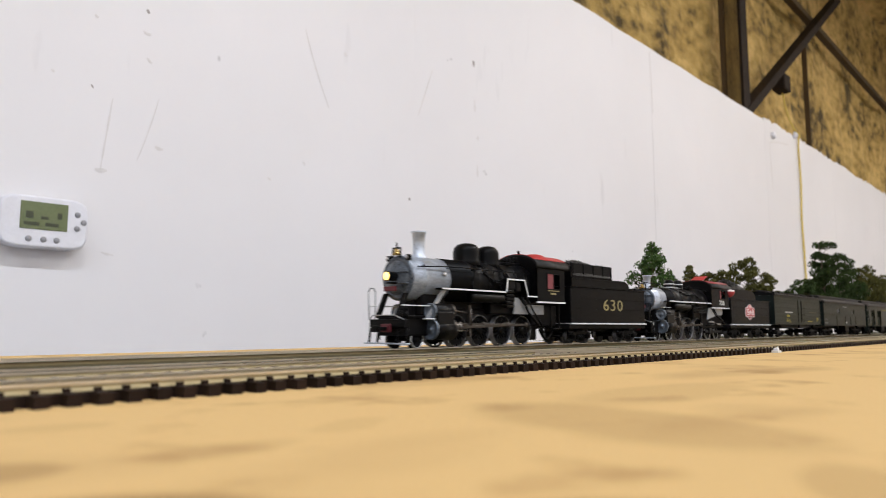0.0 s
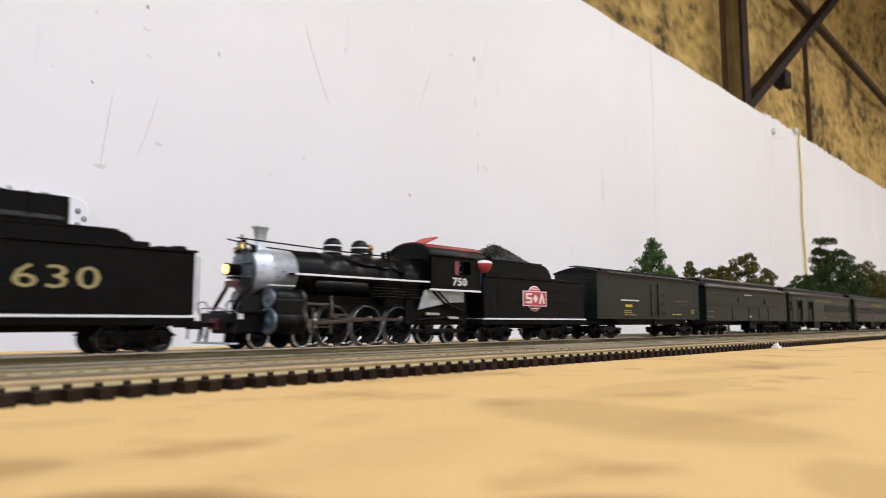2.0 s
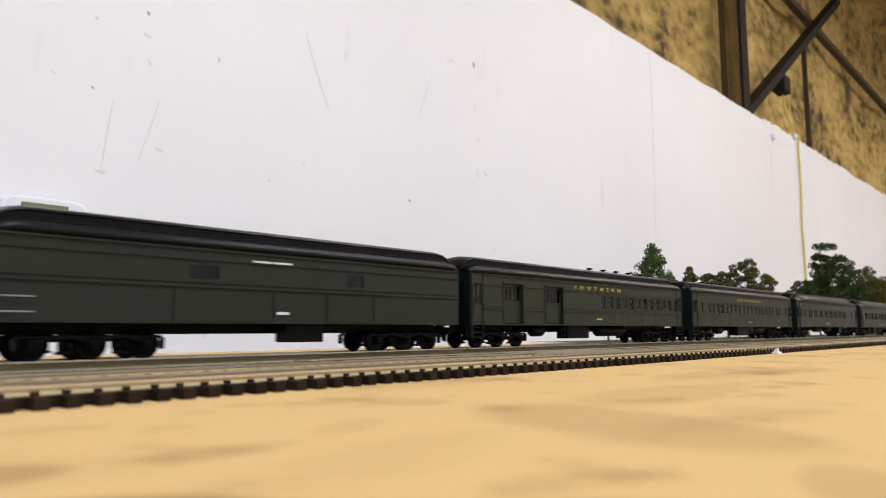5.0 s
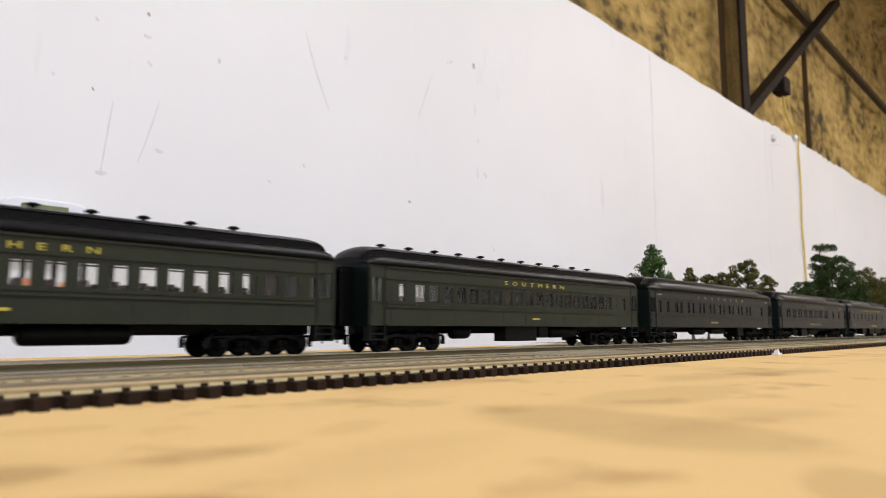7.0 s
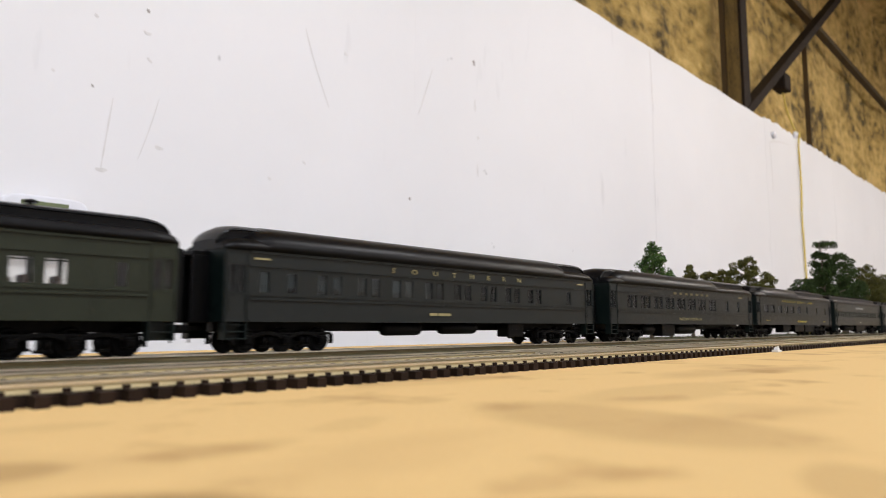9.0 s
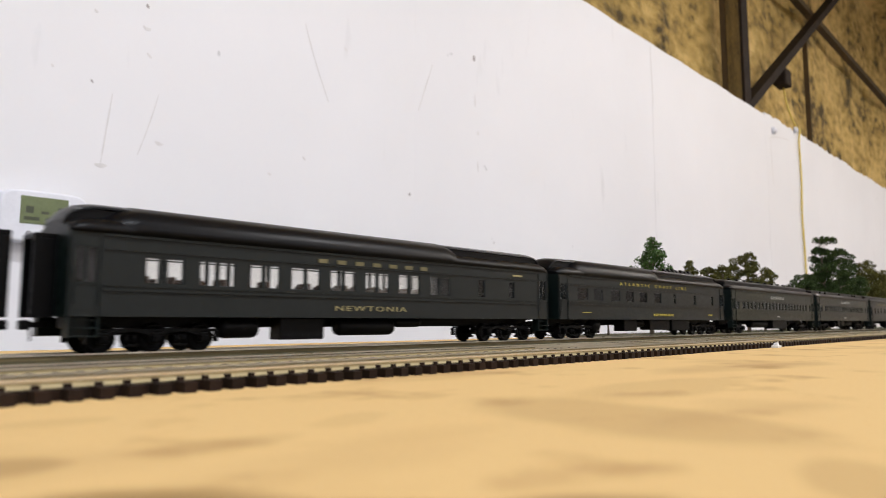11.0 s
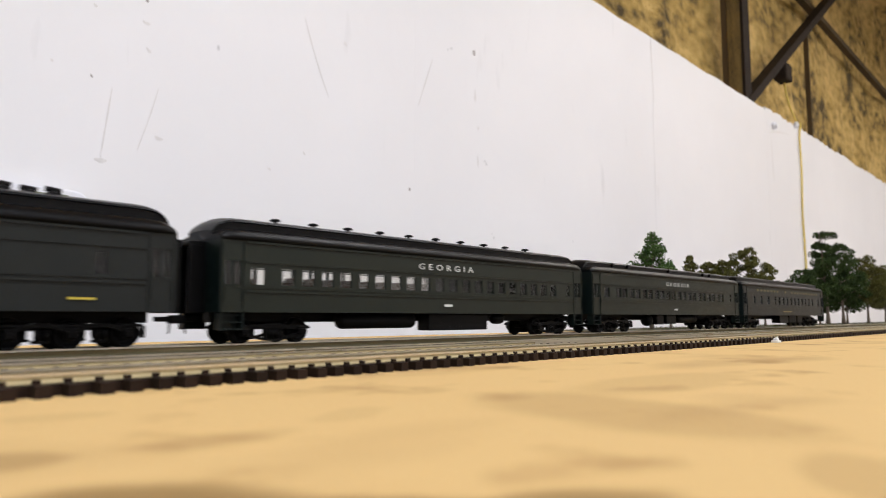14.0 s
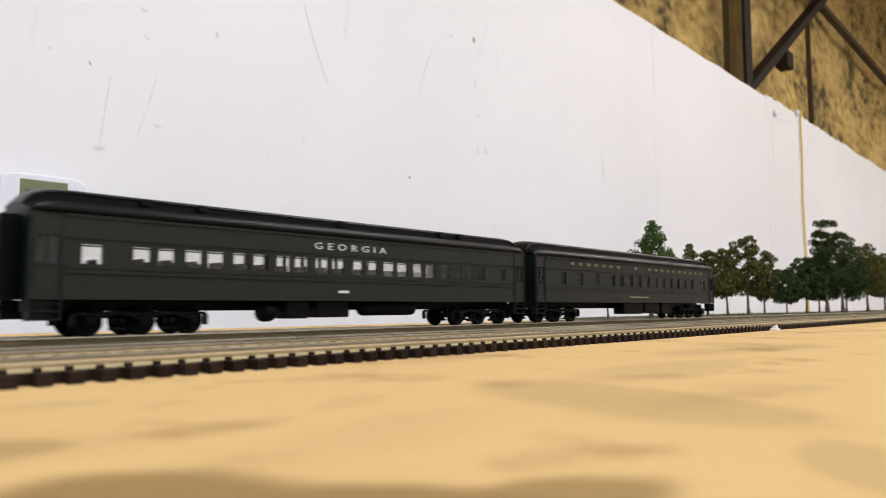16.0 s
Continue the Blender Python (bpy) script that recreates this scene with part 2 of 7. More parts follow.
M = {
    "wall": wall_paint(), "board": board_paint(), "foam": foam_paint(),
    "floor": mat("grey_concrete", (0.28, 0.27, 0.26), 0.7, 0, 0.2, 3, 0.3, 9, dist=0.002),
    "post": mat("stained_post", (0.15, 0.100, 0.030), 0.85, 0, 0.7, 6, 0.6, 9, dist=0.004, stretch=(5, 5, 1)),
    "timber": mat("dark_timber", (0.065, 0.040, 0.014), 0.85, 0, 0.35, 5, 0.5, 6, dist=0.003, stretch=(5, 5, 1)),
    "brace": mat("dark_brown_steel", (0.020, 0.013, 0.009), 0.75, 0.0, 0.3, 14, 0.2, 5, spec=0.15),
    "fixture": mat("white_enamel", (0.75, 0.75, 0.74), 0.4, 0, 0.05, 10),
    "tube": glow("strip_tube", (1.0, 0.98, 0.95), 6.0),
    "cord": mat("yellow_cord", (0.62, 0.47, 0.09), 0.5, 0, 0.1, 50),
    "white_plastic": mat("white_plastic", (0.76, 0.77, 0.83), 0.38, 0, 0.04, 60),
    "lcd": mat("green_grey_display", (0.15, 0.18, 0.085), 0.10, 0, 0.08, 60),
    "lcd_ink": mat("display_segments", (0.05, 0.06, 0.03), 0.4, 0, 0.05, 60),
    "button": mat("grey_button", (0.30, 0.30, 0.32), 0.5, 0, 0.1, 100),
    "tie": mat("brown_tie", (0.019, 0.0105, 0.0070), 0.65, 0, 0.35, 220, 0.3, 5, random_tone=0.28, spec=0.12, dist=0.0002),
    "rail": mat("nickel_silver_rail", (0.86, 0.80, 0.68), 0.30, 1.0, 0.08, 40, 0, 3, rough_spread=0.03, stretch=(0.12, 1, 1)),
    # paler copy of the rail side, with light off the tan board in its colour
    "lit_rail": mat("lit_tan_rail_side", (0.45, 0.37, 0.215), 0.6, 0, 0.10, 30, 0, 3, spec=0.1, stretch=(0.12, 1, 1)),
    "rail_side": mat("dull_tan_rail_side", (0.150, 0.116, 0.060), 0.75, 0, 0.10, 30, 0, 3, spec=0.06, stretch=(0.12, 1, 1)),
    "grey_tie": mat("dusty_grey_tie", (0.062, 0.052, 0.031), 0.9, 0, 0.3, 120, 0.2, 6, random_tone=0.25, spec=0.06, dist=0.0002),
    "ballast": mat("olive_grey_ballast", (0.115, 0.092, 0.048), 0.95, 0, 0.12, 30, 0.04, 6, spec=0.03, dist=0.0002),
    "roadbed": mat("grey_roadbed", (0.080, 0.068, 0.038), 0.95, 0, 0.12, 30, 0.04, 6, spec=0.03, dist=0.0002),
    "scenic": mat("grey_ground_cover", (0.105, 0.095, 0.062), 0.95, 0, 0.35, 60, 0.15, 10, spec=0.04, dist=0.0003),
    "black": mat("black_model_paint", (0.0026, 0.0026, 0.0030), 0.38, 0, 0.4, 130, 0.08, 5, spec=0.10, dist=0.0001),
    "black_gloss": mat("semi_gloss_black", (0.0032, 0.0032, 0.0036), 0.34, 0, 0.3, 130, rough_spread=0.04, spec=0.16),
    "truck": mat("black_plastic_truck", (0.0042, 0.0040, 0.0044), 0.45, 0, 0.4, 220, 0.2, 5, spec=0.10, dist=0.0001),
    "smokebox": mat("graphite_smokebox", (0.33, 0.37, 0.43), 0.40, 0.4, 0.5, 170, 0.15, 5, dist=0.0001),
    "door": mat("dark_mottled_graphite", (0.10, 0.12, 0.15), 0.36, 0.4, 0.7, 220),
    "stack": mat("pale_silver_paint", (0.50, 0.55, 0.63), 0.36, 0.45, 0.25, 110),
    "cylinder_head": mat("blue_grey_steel", (0.17, 0.20, 0.24), 0.35, 0.6, 0.25, 200),
    "tyre": mat("dull_steel_tyre", (0.32, 0.32, 0.335), 0.40, 1.0, 0.2, 200),
    "worn_wheel": mat("worn_blackened_wheel", (0.085, 0.085, 0.09), 0.34, 0.9, 0.3, 200),
    "steel": mat("bright_steel", (0.60, 0.61, 0.62), 0.32, 1.0, 0.2, 200),
    "rod": mat("dull_steel_rod", (0.075, 0.064, 0.055), 0.42, 0.8, 0.3, 200),
    "brass": mat("polished_brass", (0.36, 0.25, 0.09), 0.3, 1.0, 0.15, 200),
    "red_roof": mat("red_oxide_roof", (0.42, 0.026, 0.024), 0.5, 0, 0.18, 160, 0.1, 5, dist=0.0001),
    "red_dark": mat("dull_red_roof", (0.27, 0.035, 0.035), 0.5, 0, 0.18, 160),
    "red": mat("red_paint", (0.42, 0.04, 0.05), 0.5, 0, 0.1, 200),
    "maroon": mat("maroon_plate", (0.12, 0.012, 0.02), 0.5, 0, 0.1, 200),
    "white_paint": mat("white_trim_paint", (0.72, 0.74, 0.76), 0.5, 0, 0.08, 200),
    "pink_white": mat("off_white_herald", (0.75, 0.66, 0.66), 0.5, 0, 0.08, 200),
    "eave": mat("dark_grey_eave", (0.012, 0.0115, 0.011), 0.5, 0, 0.2, 200, spec=0.2),
    "silver_panel": mat("silver_grey_panel", (0.34, 0.355, 0.37), 0.45, 0.3, 0.25, 200),
    "coal": mat("coal", (0.004, 0.004, 0.0045), 0.4, 0, 0.5, 300, 0.8, 5, spec=0.25, dist=0.0006),
    "yellow": mat("yellow_lettering", (0.52, 0.42, 0.05), 0.5, 0, 0.1, 300),
    "gold_dim": mat("thin_gold_lettering", (0.13, 0.11, 0.045), 0.5, 0, 0.15, 300),
    "gold": mat("gold_lettering", (0.31, 0.26, 0.115), 0.5, 0, 0.12, 300),
    "white_letter": mat("white_lettering", (0.62, 0.63, 0.62), 0.5, 0, 0.08, 300),
    "green": mat("olive_green_car_paint", (0.0215, 0.0255, 0.0165), 0.40, 0, 0.14, 60, 0.06, 12, spec=0.2, dist=0.0001),
    "express_green": mat("express_green_paint", (0.0190, 0.0220, 0.0160), 0.46, 0, 0.14, 60, 0.06, 12, spec=0.18, dist=0.0001),
    "grey_green": mat("grey_green_car_paint", (0.0138, 0.0162, 0.0159), 0.40, 0, 0.14, 60, 0.06, 12, spec=0.2, dist=0.0001),
    "dark_green": mat("dark_green_car_paint", (0.0128, 0.0164, 0.0124), 0.38, 0, 0.14, 60, 0.06, 12, spec=0.22, dist=0.0001),
    "end_green": mat("blue_green_end_paint", (0.0032, 0.0075, 0.0068), 0.45, 0, 0.14, 60, spec=0.25),
    "roof": mat("black_car_roof", (0.0034, 0.0034, 0.0042), 0.34, 0, 0.3, 60, 0.05, 9, rough_spread=0.05, spec=0.13, dist=0.0001),
    "glass": glass("clear_glazing", (0.975, 0.97, 0.955)), "glass_dim": glass("dim_glazing", (0.42, 0.45, 0.45)), "glass_brown": glass("brown_glazing", (0.30, 0.22, 0.17)),
    "seat": mat("brown_seat", (0.10, 0.05, 0.03), 0.7, 0, 0.2, 200),
    "inside": mat("dark_interior", (0.07, 0.055, 0.045), 0.7, 0, 0.2, 100),
    "warm": glow("warm_bulb", (1.0, 0.52, 0.14), 1.6),
    # emits in place of a coach wall lit by its bulb
    "amber": glow("amber_wall_glow", (1.0, 0.40, 0.22), 0.42),
    "headlight": glow("lit_headlight", (1.0, 0.66, 0.20), 2.6),
    "curtain": mat("faded_pink_cloth", (0.21, 0.050, 0.058), 0.8, 0, 0.15, 300),
    "marker": mat("silver_marker", (0.55, 0.56, 0.58), 0.3, 0.6, 0.1, 200),
    "bark": mat("grey_brown_bark", (0.13, 0.10, 0.075), 0.9, 0, 0.35, 150, 0.6, 5, dist=0.0008),
    "leaf_pine": mat("pine_foliage", (0.060, 0.112, 0.028), 0.8, 0, 0.8, 90, 0, 4, spec=0.2),
    "leaf_olive": mat("olive_foliage", (0.082, 0.080, 0.018), 0.8, 0, 0.8, 90, 0, 4, spec=0.2),
    "leaf_deep": mat("deep_green_foliage", (0.034, 0.057, 0.014), 0.8, 0, 0.8, 90, 0, 4, spec=0.2),
    "grass": mat("static_grass", (0.075, 0.085, 0.03), 0.95, 0, 0.5, 150, 0, 4, spec=0.1),
}

# ---- mesh tools ----


def quad(bm, pts):
    return bm.faces.new([bm.verts.new(p) for p in pts])


def box(bm, x0, x1, y0, y1, z0, z1):
    v = [bm.verts.new(p) for p in ((x0, y0, z0), (x1, y0, z0), (x1, y1, z0), (x0, y1, z0),
                                   (x0, y0, z1), (x1, y0, z1), (x1, y1, z1), (x0, y1, z1))]
    for f in ((0, 3, 2, 1), (4, 5, 6, 7), (0, 1, 5, 4), (1, 2, 6, 5), (2, 3, 7, 6), (3, 0, 4, 7)):
        bm.faces.new([v[i] for i in f])
    return v


def rbox(bm, x0, x1, y0, y1, z0, z1, r):
    """A box with chamfered edges along all sides."""
    b2 = bmesh.new()
    box(b2, x0, x1, y0, y1, z0, z1)
    bmesh.ops.bevel(b2, geom=b2.edges[:], offset=r, segments=2, affect="EDGES", profile=0.5)
    merge(bm, b2)


def merge(bm, other):
    m = bpy.data.meshes.new("tmp")
    other.to_mesh(m)
    other.free()
    bm.from_mesh(m)
    bpy.data.meshes.remove(m)


def loft(bm, rings, close=True, cap=True):
    """Joins rings of equally many points."""
    vs = [[bm.verts.new(p) for p in ring] for ring in rings]
    n = len(vs[0])
    for a, b in zip(vs, vs[1:]):
        for i in range(n if close else n - 1):
            j = (i + 1) % n
            f = bm.faces.new((a[i], a[j], b[j], b[i]))
            f.smooth = True
    if cap and close:
        bm.faces.new(vs[0][::-1])
        bm.faces.new(vs[-1])


def tube(bm, p0, p1, r0, r1=None, n=12, cap=True):
    r1 = r0 if r1 is None else r1
    p0, p1 = Vector(p0), Vector(p1)
    turn = (p1 - p0).to_track_quat("Z", "Y")
    rings = []
    for p, r in ((p0, r0), (p1, r1)):
        rings.append([p + turn @ Vector((r * math.cos(2 * math.pi * i / n), r * math.sin(2 * math.pi * i / n), 0)) for i in range(n)])
    loft(bm, rings, True, cap)


def lathe(bm, at, axis, profile, n=20, cap=True):
    """Rings (radius, distance along the axis) round a line through at."""
    at, turn = Vector(at), Vector(axis).to_track_quat("Z", "Y")
    loft(bm, [[at + turn @ Vector((r * math.cos(2 * math.pi * i / n), r * math.sin(2 * math.pi * i / n), h)) for i in range(n)]
              for r, h in profile], True, cap)


def prism(bm, pts, x0, x1, smooth=False):
    """A closed (y, z) outline drawn along x; very long ones in short lengths."""
    cuts = max(1, round((x1 - x0) / 0.04)) if x1 - x0 > 1 else 1
    rows = [[bm.verts.new((x0 + (x1 - x0) * k / cuts, y, z)) for y, z in pts] for k in range(cuts + 1)]
    n = len(pts)
    for a, b in zip(rows, rows[1:]):
        for i in range(n):
            f = bm.faces.new((a[i], b[i], b[(i + 1) % n], a[(i + 1) % n]))
            f.smooth = smooth
    bm.faces.new(rows[0])
    bm.faces.new(rows[-1][::-1])


def plate(bm, pts, y0, y1):
    """A closed (x, z) outline drawn along y."""
    a = [bm.verts.new((x, y0, z)) for x, z in pts]
    b = [bm.verts.new((x, y1, z)) for x, z in pts]
    n = len(pts)
    for i in range(n):
        bm.faces.new((a[i], b[i], b[(i + 1) % n], a[(i + 1) % n]))
    bm.faces.new(a)
    bm.faces.new(b[::-1])


def wire(bm, pts, r, n=6):
    for a, b in zip(pts, pts[1:]):
        tube(bm, a, b, r, r, n)


def hose(bm, pts, r, n=8):
    """One smooth tube through the points."""
    pts = [Vector(p) for p in pts]
    rings = []
    for i, p in enumerate(pts):
        way = pts[min(i + 1, len(pts) - 1)] - pts[max(i - 1, 0)]
        side = way.cross(Vector((0, 1, 0)))
        side = side.normalized() if side.length > 1e-9 else Vector((1, 0, 0))
        up = side.cross(way).normalized()
        rings.append([p + r * (math.cos(2 * math.pi * k / n) * side + math.sin(2 * math.pi * k / n) * up) for k in range(n)])
    loft(bm, rings)


def mesh_of(name, bm):
    bmesh.ops.recalc_face_normals(bm, faces=bm.faces[:])
    me = bpy.data.meshes.new(name)
    bm.to_mesh(me)
    bm.free()
    return me


def part(name, bm, material, parent=None, label="", loc=None):
    """Links a bmesh as one mesh object under a thing or a part."""
    ob = new(name, bm if isinstance(bm, bpy.types.Mesh) else mesh_of(name, bm))
    if not ob.data.materials:
        ob.data.materials.append(material)
    ob.parent = parent
    if loc:
        ob.location = loc
    if label:
        ob["label"] = label
    return ob


def lettering(name, words, height, material, parent, at, width=None, fat=0.0, label="", gap=1.0, turn=0):
    """Built-in font as a thin mesh on a car side (facing -y); at is its middle."""
    c = bpy.data.curves.new("words", "FONT")
    c.body, c.size, c.extrude, c.offset = words, 1.0, 0.03, fat
    c.align_x, c.align_y, c.space_character, c.resolution_u = "CENTER", "CENTER", gap, 2
    ob = bpy.data.objects.new("words", c)
    me = bpy.data.meshes.new_from_object(ob)
    bpy.data.objects.remove(ob)
    bpy.data.curves.remove(c)
    co = np.array([v.co[:] for v in me.vertices])
    mid, span = (co.max(0) + co.min(0)) / 2, co.max(0) - co.min(0)
    sz = height / span[1]
    sx = width / span[0] if width else sz
    me.transform(Matrix.Translation(at) @ Matrix.Rotation(radians(turn), 4, "Z") @ Matrix.Rotation(radians(90), 4, "X")
                 @ Matrix.Diagonal((sx, sz, 0.003, 1)) @ Matrix.Translation(-Vector(mid)))
    return part(name, me, material, parent, label)


def bars(name, spans, z0, z1, y, material, parent, label=""):
    """Plain bars in place of writing that stays plain."""
    for a, b in spans:
        bm = bmesh.new()
        box(bm, a, b, y - 0.00012, y + 0.0002, z0, z1)
        part(name, bm, material, parent, label)


# ---- the room ----


def block(name, label, category, material, x0, x1, y0, y1, z0, z1, kind="structure"):
    bm = bmesh.new()
    box(bm, x0, x1, y0, y1, z0, z1)
    return tagged(part(name, bm, material), label, category, kind=kind)


WEST, EAST, SOUTH = ROOM
block("floor", "grey concrete floor of the workshop", "floor", M["floor"], WEST - 0.2, EAST + 0.2, SOUTH - 0.2, 1.6, FLOOR_Z - 0.1, FLOOR_Z)
block("ceiling", "yellow-brown foamed ceiling of the workshop", "ceiling", M["foam"], WEST - 0.2, EAST + 0.2, SOUTH - 0.2, 1.6, CEIL_Z, CEIL_Z + 0.1)
block("wall_south", "plain white painted wall", "wall", M["wall"], WEST, EAST, SOUTH - 0.1, SOUTH, FLOOR_Z, CEIL_Z)
block("wall_west", "plain white painted end wall", "wall", M["wall"], WEST - 0.1, WEST, SOUTH - 0.1, 1.6, FLOOR_Z, CEIL_Z)
block("wall_east", "plain white painted end wall", "wall", M["wall"], EAST, EAST + 0.1, SOUTH - 0.1, 1.6, FLOOR_Z, CEIL_Z)
north = block("wall_north", "white painted board wall, scuffed, with foam above it", "wall", M["wall"],
              WEST, EAST, WALL_Y + 0.012, WALL_Y + 0.03, FLOOR_Z, WALL_TOP - 0.004)
SHEET, SEAM = 1.22, 2.332
k0 = int(math.floor((WEST - SEAM) / SHEET))
for k in range(k0, int((EAST - SEAM) / SHEET) + 1):
    a, b = max(WEST, SEAM + k * SHEET), min(EAST, SEAM + (k + 1) * SHEET)
    bm = bmesh.new()
    rag = random.Random(k + 50)
    gap_a, gap_b = (0.0006 if k >= 0 else 0.00005), (0.0006 if k >= -1 and b < EAST else 0.00005)
    # the upper edge is cut a little unevenly
    pts = [(a + gap_a, FLOOR_Z), (b - gap_b, FLOOR_Z)]
    steps = 10 if b < 3.9 else 31
    rough_edge = 0.004 if b < 3.9 else 0.009
    for i in range(steps + 1):
        pts.append((b - gap_b - (b - a - gap_a - gap_b) * i / steps, WALL_TOP + (0.012 if k >= 1 else 0.0) + rag.uniform(-1, 1) * rough_edge * (0 < i < steps)))
    plate(bm, pts, WALL_Y, WALL_Y + 0.012)
    part("panel", bm, M["wall"], north)


def foam_wall():
    bm = bmesh.new()
    nx, nz = 260, 34
    x0, x1, z0, z1 = WEST, EAST, WALL_TOP - 0.12, CEIL_Z + 0.05
    grid = []
    for j in range(nz + 1):
        row = []
        for i in range(nx + 1):
            x, z = x0 + (x1 - x0) * i / nx, z0 + (z1 - z0) * j / nz
            d = 0.035 * noise.noise((x * 1.7, z * 1.3, 3.1)) + 0.020 * noise.noise((x * 6, z * 4.0, 7.7)) + 0.01 * noise.noise((x * 15, z * 9, 1.7))
            row.append(bm.verts.new((x, WALL_Y + 0.20 + d, z)))
        grid.append(row)
    for j in range(nz):
        for i in range(nx):
            f = bm.faces.new((grid[j][i], grid[j][i + 1], grid[j + 1][i + 1], grid[j + 1][i]))
            f.smooth = True
    ob = tagged(part("foam_wall", bm, M["foam"]), "yellow-brown sprayed foam insulation above the white wall", "insulation", kind="structure")
    mod = ob.modifiers.new("thick", "SOLIDIFY")
    mod.thickness, mod.offset = 0.05, 1.0


foam_wall()


def beam(name, label, a, b, w, d, material, category="beam", up=(0, -1, 0)):
    """A squared timber or steel from a to b with softened edges."""
    a, b = Vector(a), Vector(b)
    bm = bmesh.new()
    rbox(bm, -w / 2, w / 2, -d / 2, d / 2, 0, (b - a).length, min(w, d) * 0.06)
    bmesh.ops.transform(bm, matrix=Matrix.Translation(a) @ (b - a).to_track_quat("Z", "Y").to_matrix().to_4x4(), verts=bm.verts[:])
    return tagged(part(name, bm, material), label, category, kind="structure")


# a stout post in the foam between shade strips, a dark brace off its foot, thinner members behind
beam("post", "brown timber post standing before the sprayed foam", (3.437, WALL_Y + 0.0825, WALL_TOP - 0.3), (3.437, WALL_Y + 0.0825, CEIL_Z), 0.08, 0.065, M["post"], "post")
# dark strip added for the shaded right face of the post
beam("facing_board", "dark strip for the shade on the face of the post", (3.440, WALL_Y + 0.0425, WALL_TOP - 0.3), (3.440, WALL_Y + 0.0425, CEIL_Z), 0.086, 0.014, M["brace"], "board")
# another dark strip, in place of the shaded gap left of the post
beam("back_stud", "dark strip for the shade beside the timber post", (3.43, WALL_Y + 0.131, WALL_TOP - 0.3), (3.43, WALL_Y + 0.131, CEIL_Z), 0.06, 0.028, M["timber"], "post")
beam("knee_brace", "dark brace rising from the foot of the post", (3.32, WALL_Y + 0.065, 0.98), (5.22, WALL_Y + 0.02, 2.27), 0.062, 0.045, M["brace"])
beam("cross_brace", "brown thin brace before the foam", (4.2, WALL_Y + 0.115, 2.06), (7.4, WALL_Y + 0.115, 2.00), 0.045, 0.04, M["timber"])
# added strip drawn where a dark crack parts the foam
beam("foam_stud", "narrow dark strip for the crack between the foam fields", (4.92, WALL_Y + 0.16, 1.0), (4.92, WALL_Y + 0.16, 1.95), 0.014, 0.03, M["timber"], "post")


def strip_fixture(x, y):
    bm = bmesh.new()
    prism(bm, [(-0.09, 0.0), (0.09, 0.0), (0.05, 0.06), (-0.05, 0.06)], -0.62, 0.62)
    top = new("strip_light")
    tagged(top, "white enamelled strip light hung from the ceiling", "ceiling light", "strip lights")
    part("housing", bm, M["fixture"], top)
    for dy in (-0.04, 0.04):
        bm = bmesh.new()
        tube(bm, (-0.6, dy, -0.012), (0.6, dy, -0.012), 0.013, n=10)
        part("tube", bm, M["tube"], top)
    for dx in (-0.45, 0.45):
        bm = bmesh.new()
        tube(bm, (dx, 0, 0.06), (dx, 0, CEIL_Z - 2.50), 0.004, n=6)
        part("hanger", bm, M["brace"], top)
    top.location = (x, y, 2.50)


for x, y in STRIPS:
    strip_fixture(x, y)

# ---- the layout table ----
TABLE = (-3.4, 4.3, -0.45, 0.475)


def layout_table():
    top = new("layout_table")
    tagged(top, "long tan fibreboard layout table carrying model tracks", "table")
    bm = bmesh.new()
    rbox(bm, TABLE[0], TABLE[1], TABLE[2], TABLE[3], -0.013, 0.0, 0.0012)
    part("tabletop", bm, M["board"], top)
    for y in (TABLE[2] + 0.04, TABLE[3] - 0.05):
        bm = bmesh.new()
        box(bm, TABLE[0] + 0.02, TABLE[1] - 0.02, y - 0.012, y + 0.012, -0.10, -0.013)
        part("apron", bm, M["timber"], top)
    for x in (-3.2, -1.3, 0.6, 2.4, 4.1):
        for y in (TABLE[2] + 0.075, TABLE[3] - 0.085):
            bm = bmesh.new()
            box(bm, x - 0.02, x + 0.02, y - 0.02, y + 0.02, FLOOR_Z, -0.013)
            part("leg", bm, M["timber"], top)


layout_table()

# ---- rolling stock ----
TRACK_Y = (0.176, 0.2235, 0.271)    # siding, middle track, main line
RAIL_Z = (0.0048, 0.0046, 0.0060)   # their rail heads
TRAIN_Y, TRAIN_Z = TRACK_Y[2], RAIL_Z[2]
GAUGE = 0.0083                      # half the gauge, to the middle of the rail head
HALF = 0.0175                       # half a car's width
BOTTOM, SILL, HEAD, EAVE = 0.0130, 0.0250, 0.0342, 0.0424
CAR_ENDS = (0.783, 0.799, 0.970, 0.986, 1.207, 1.217, 1.489, 1.509, 1.778, 1.797, 2.078, 2.100, 2.384, 2.396, 2.672, 2.690, 2.958, 2.9712, 3.243, 3.254, 3.532, 3.56)


def travel(t):
    """How far the train has run since the start; it slows a little."""
    return 0.185 * t - 0.000015 * t ** 3


ROLLERS = []   # (part, axle place, radius)
MOVERS = []    # (thing, place along the track at the start)


def vehicle(name, label, category, x0):
    ob = tagged(new(name), label, category)
    ob.location = (x0, TRAIN_Y, TRAIN_Z)
    MOVERS.append((ob, x0))
    return ob


def shared(name, maker):
    """One mesh for alike parts."""
    if name not in shared.made:
        bm = bmesh.new()
        maker(bm)
        shared.made[name] = mesh_of(name, bm)
    return shared.made[name]


shared.made = {}


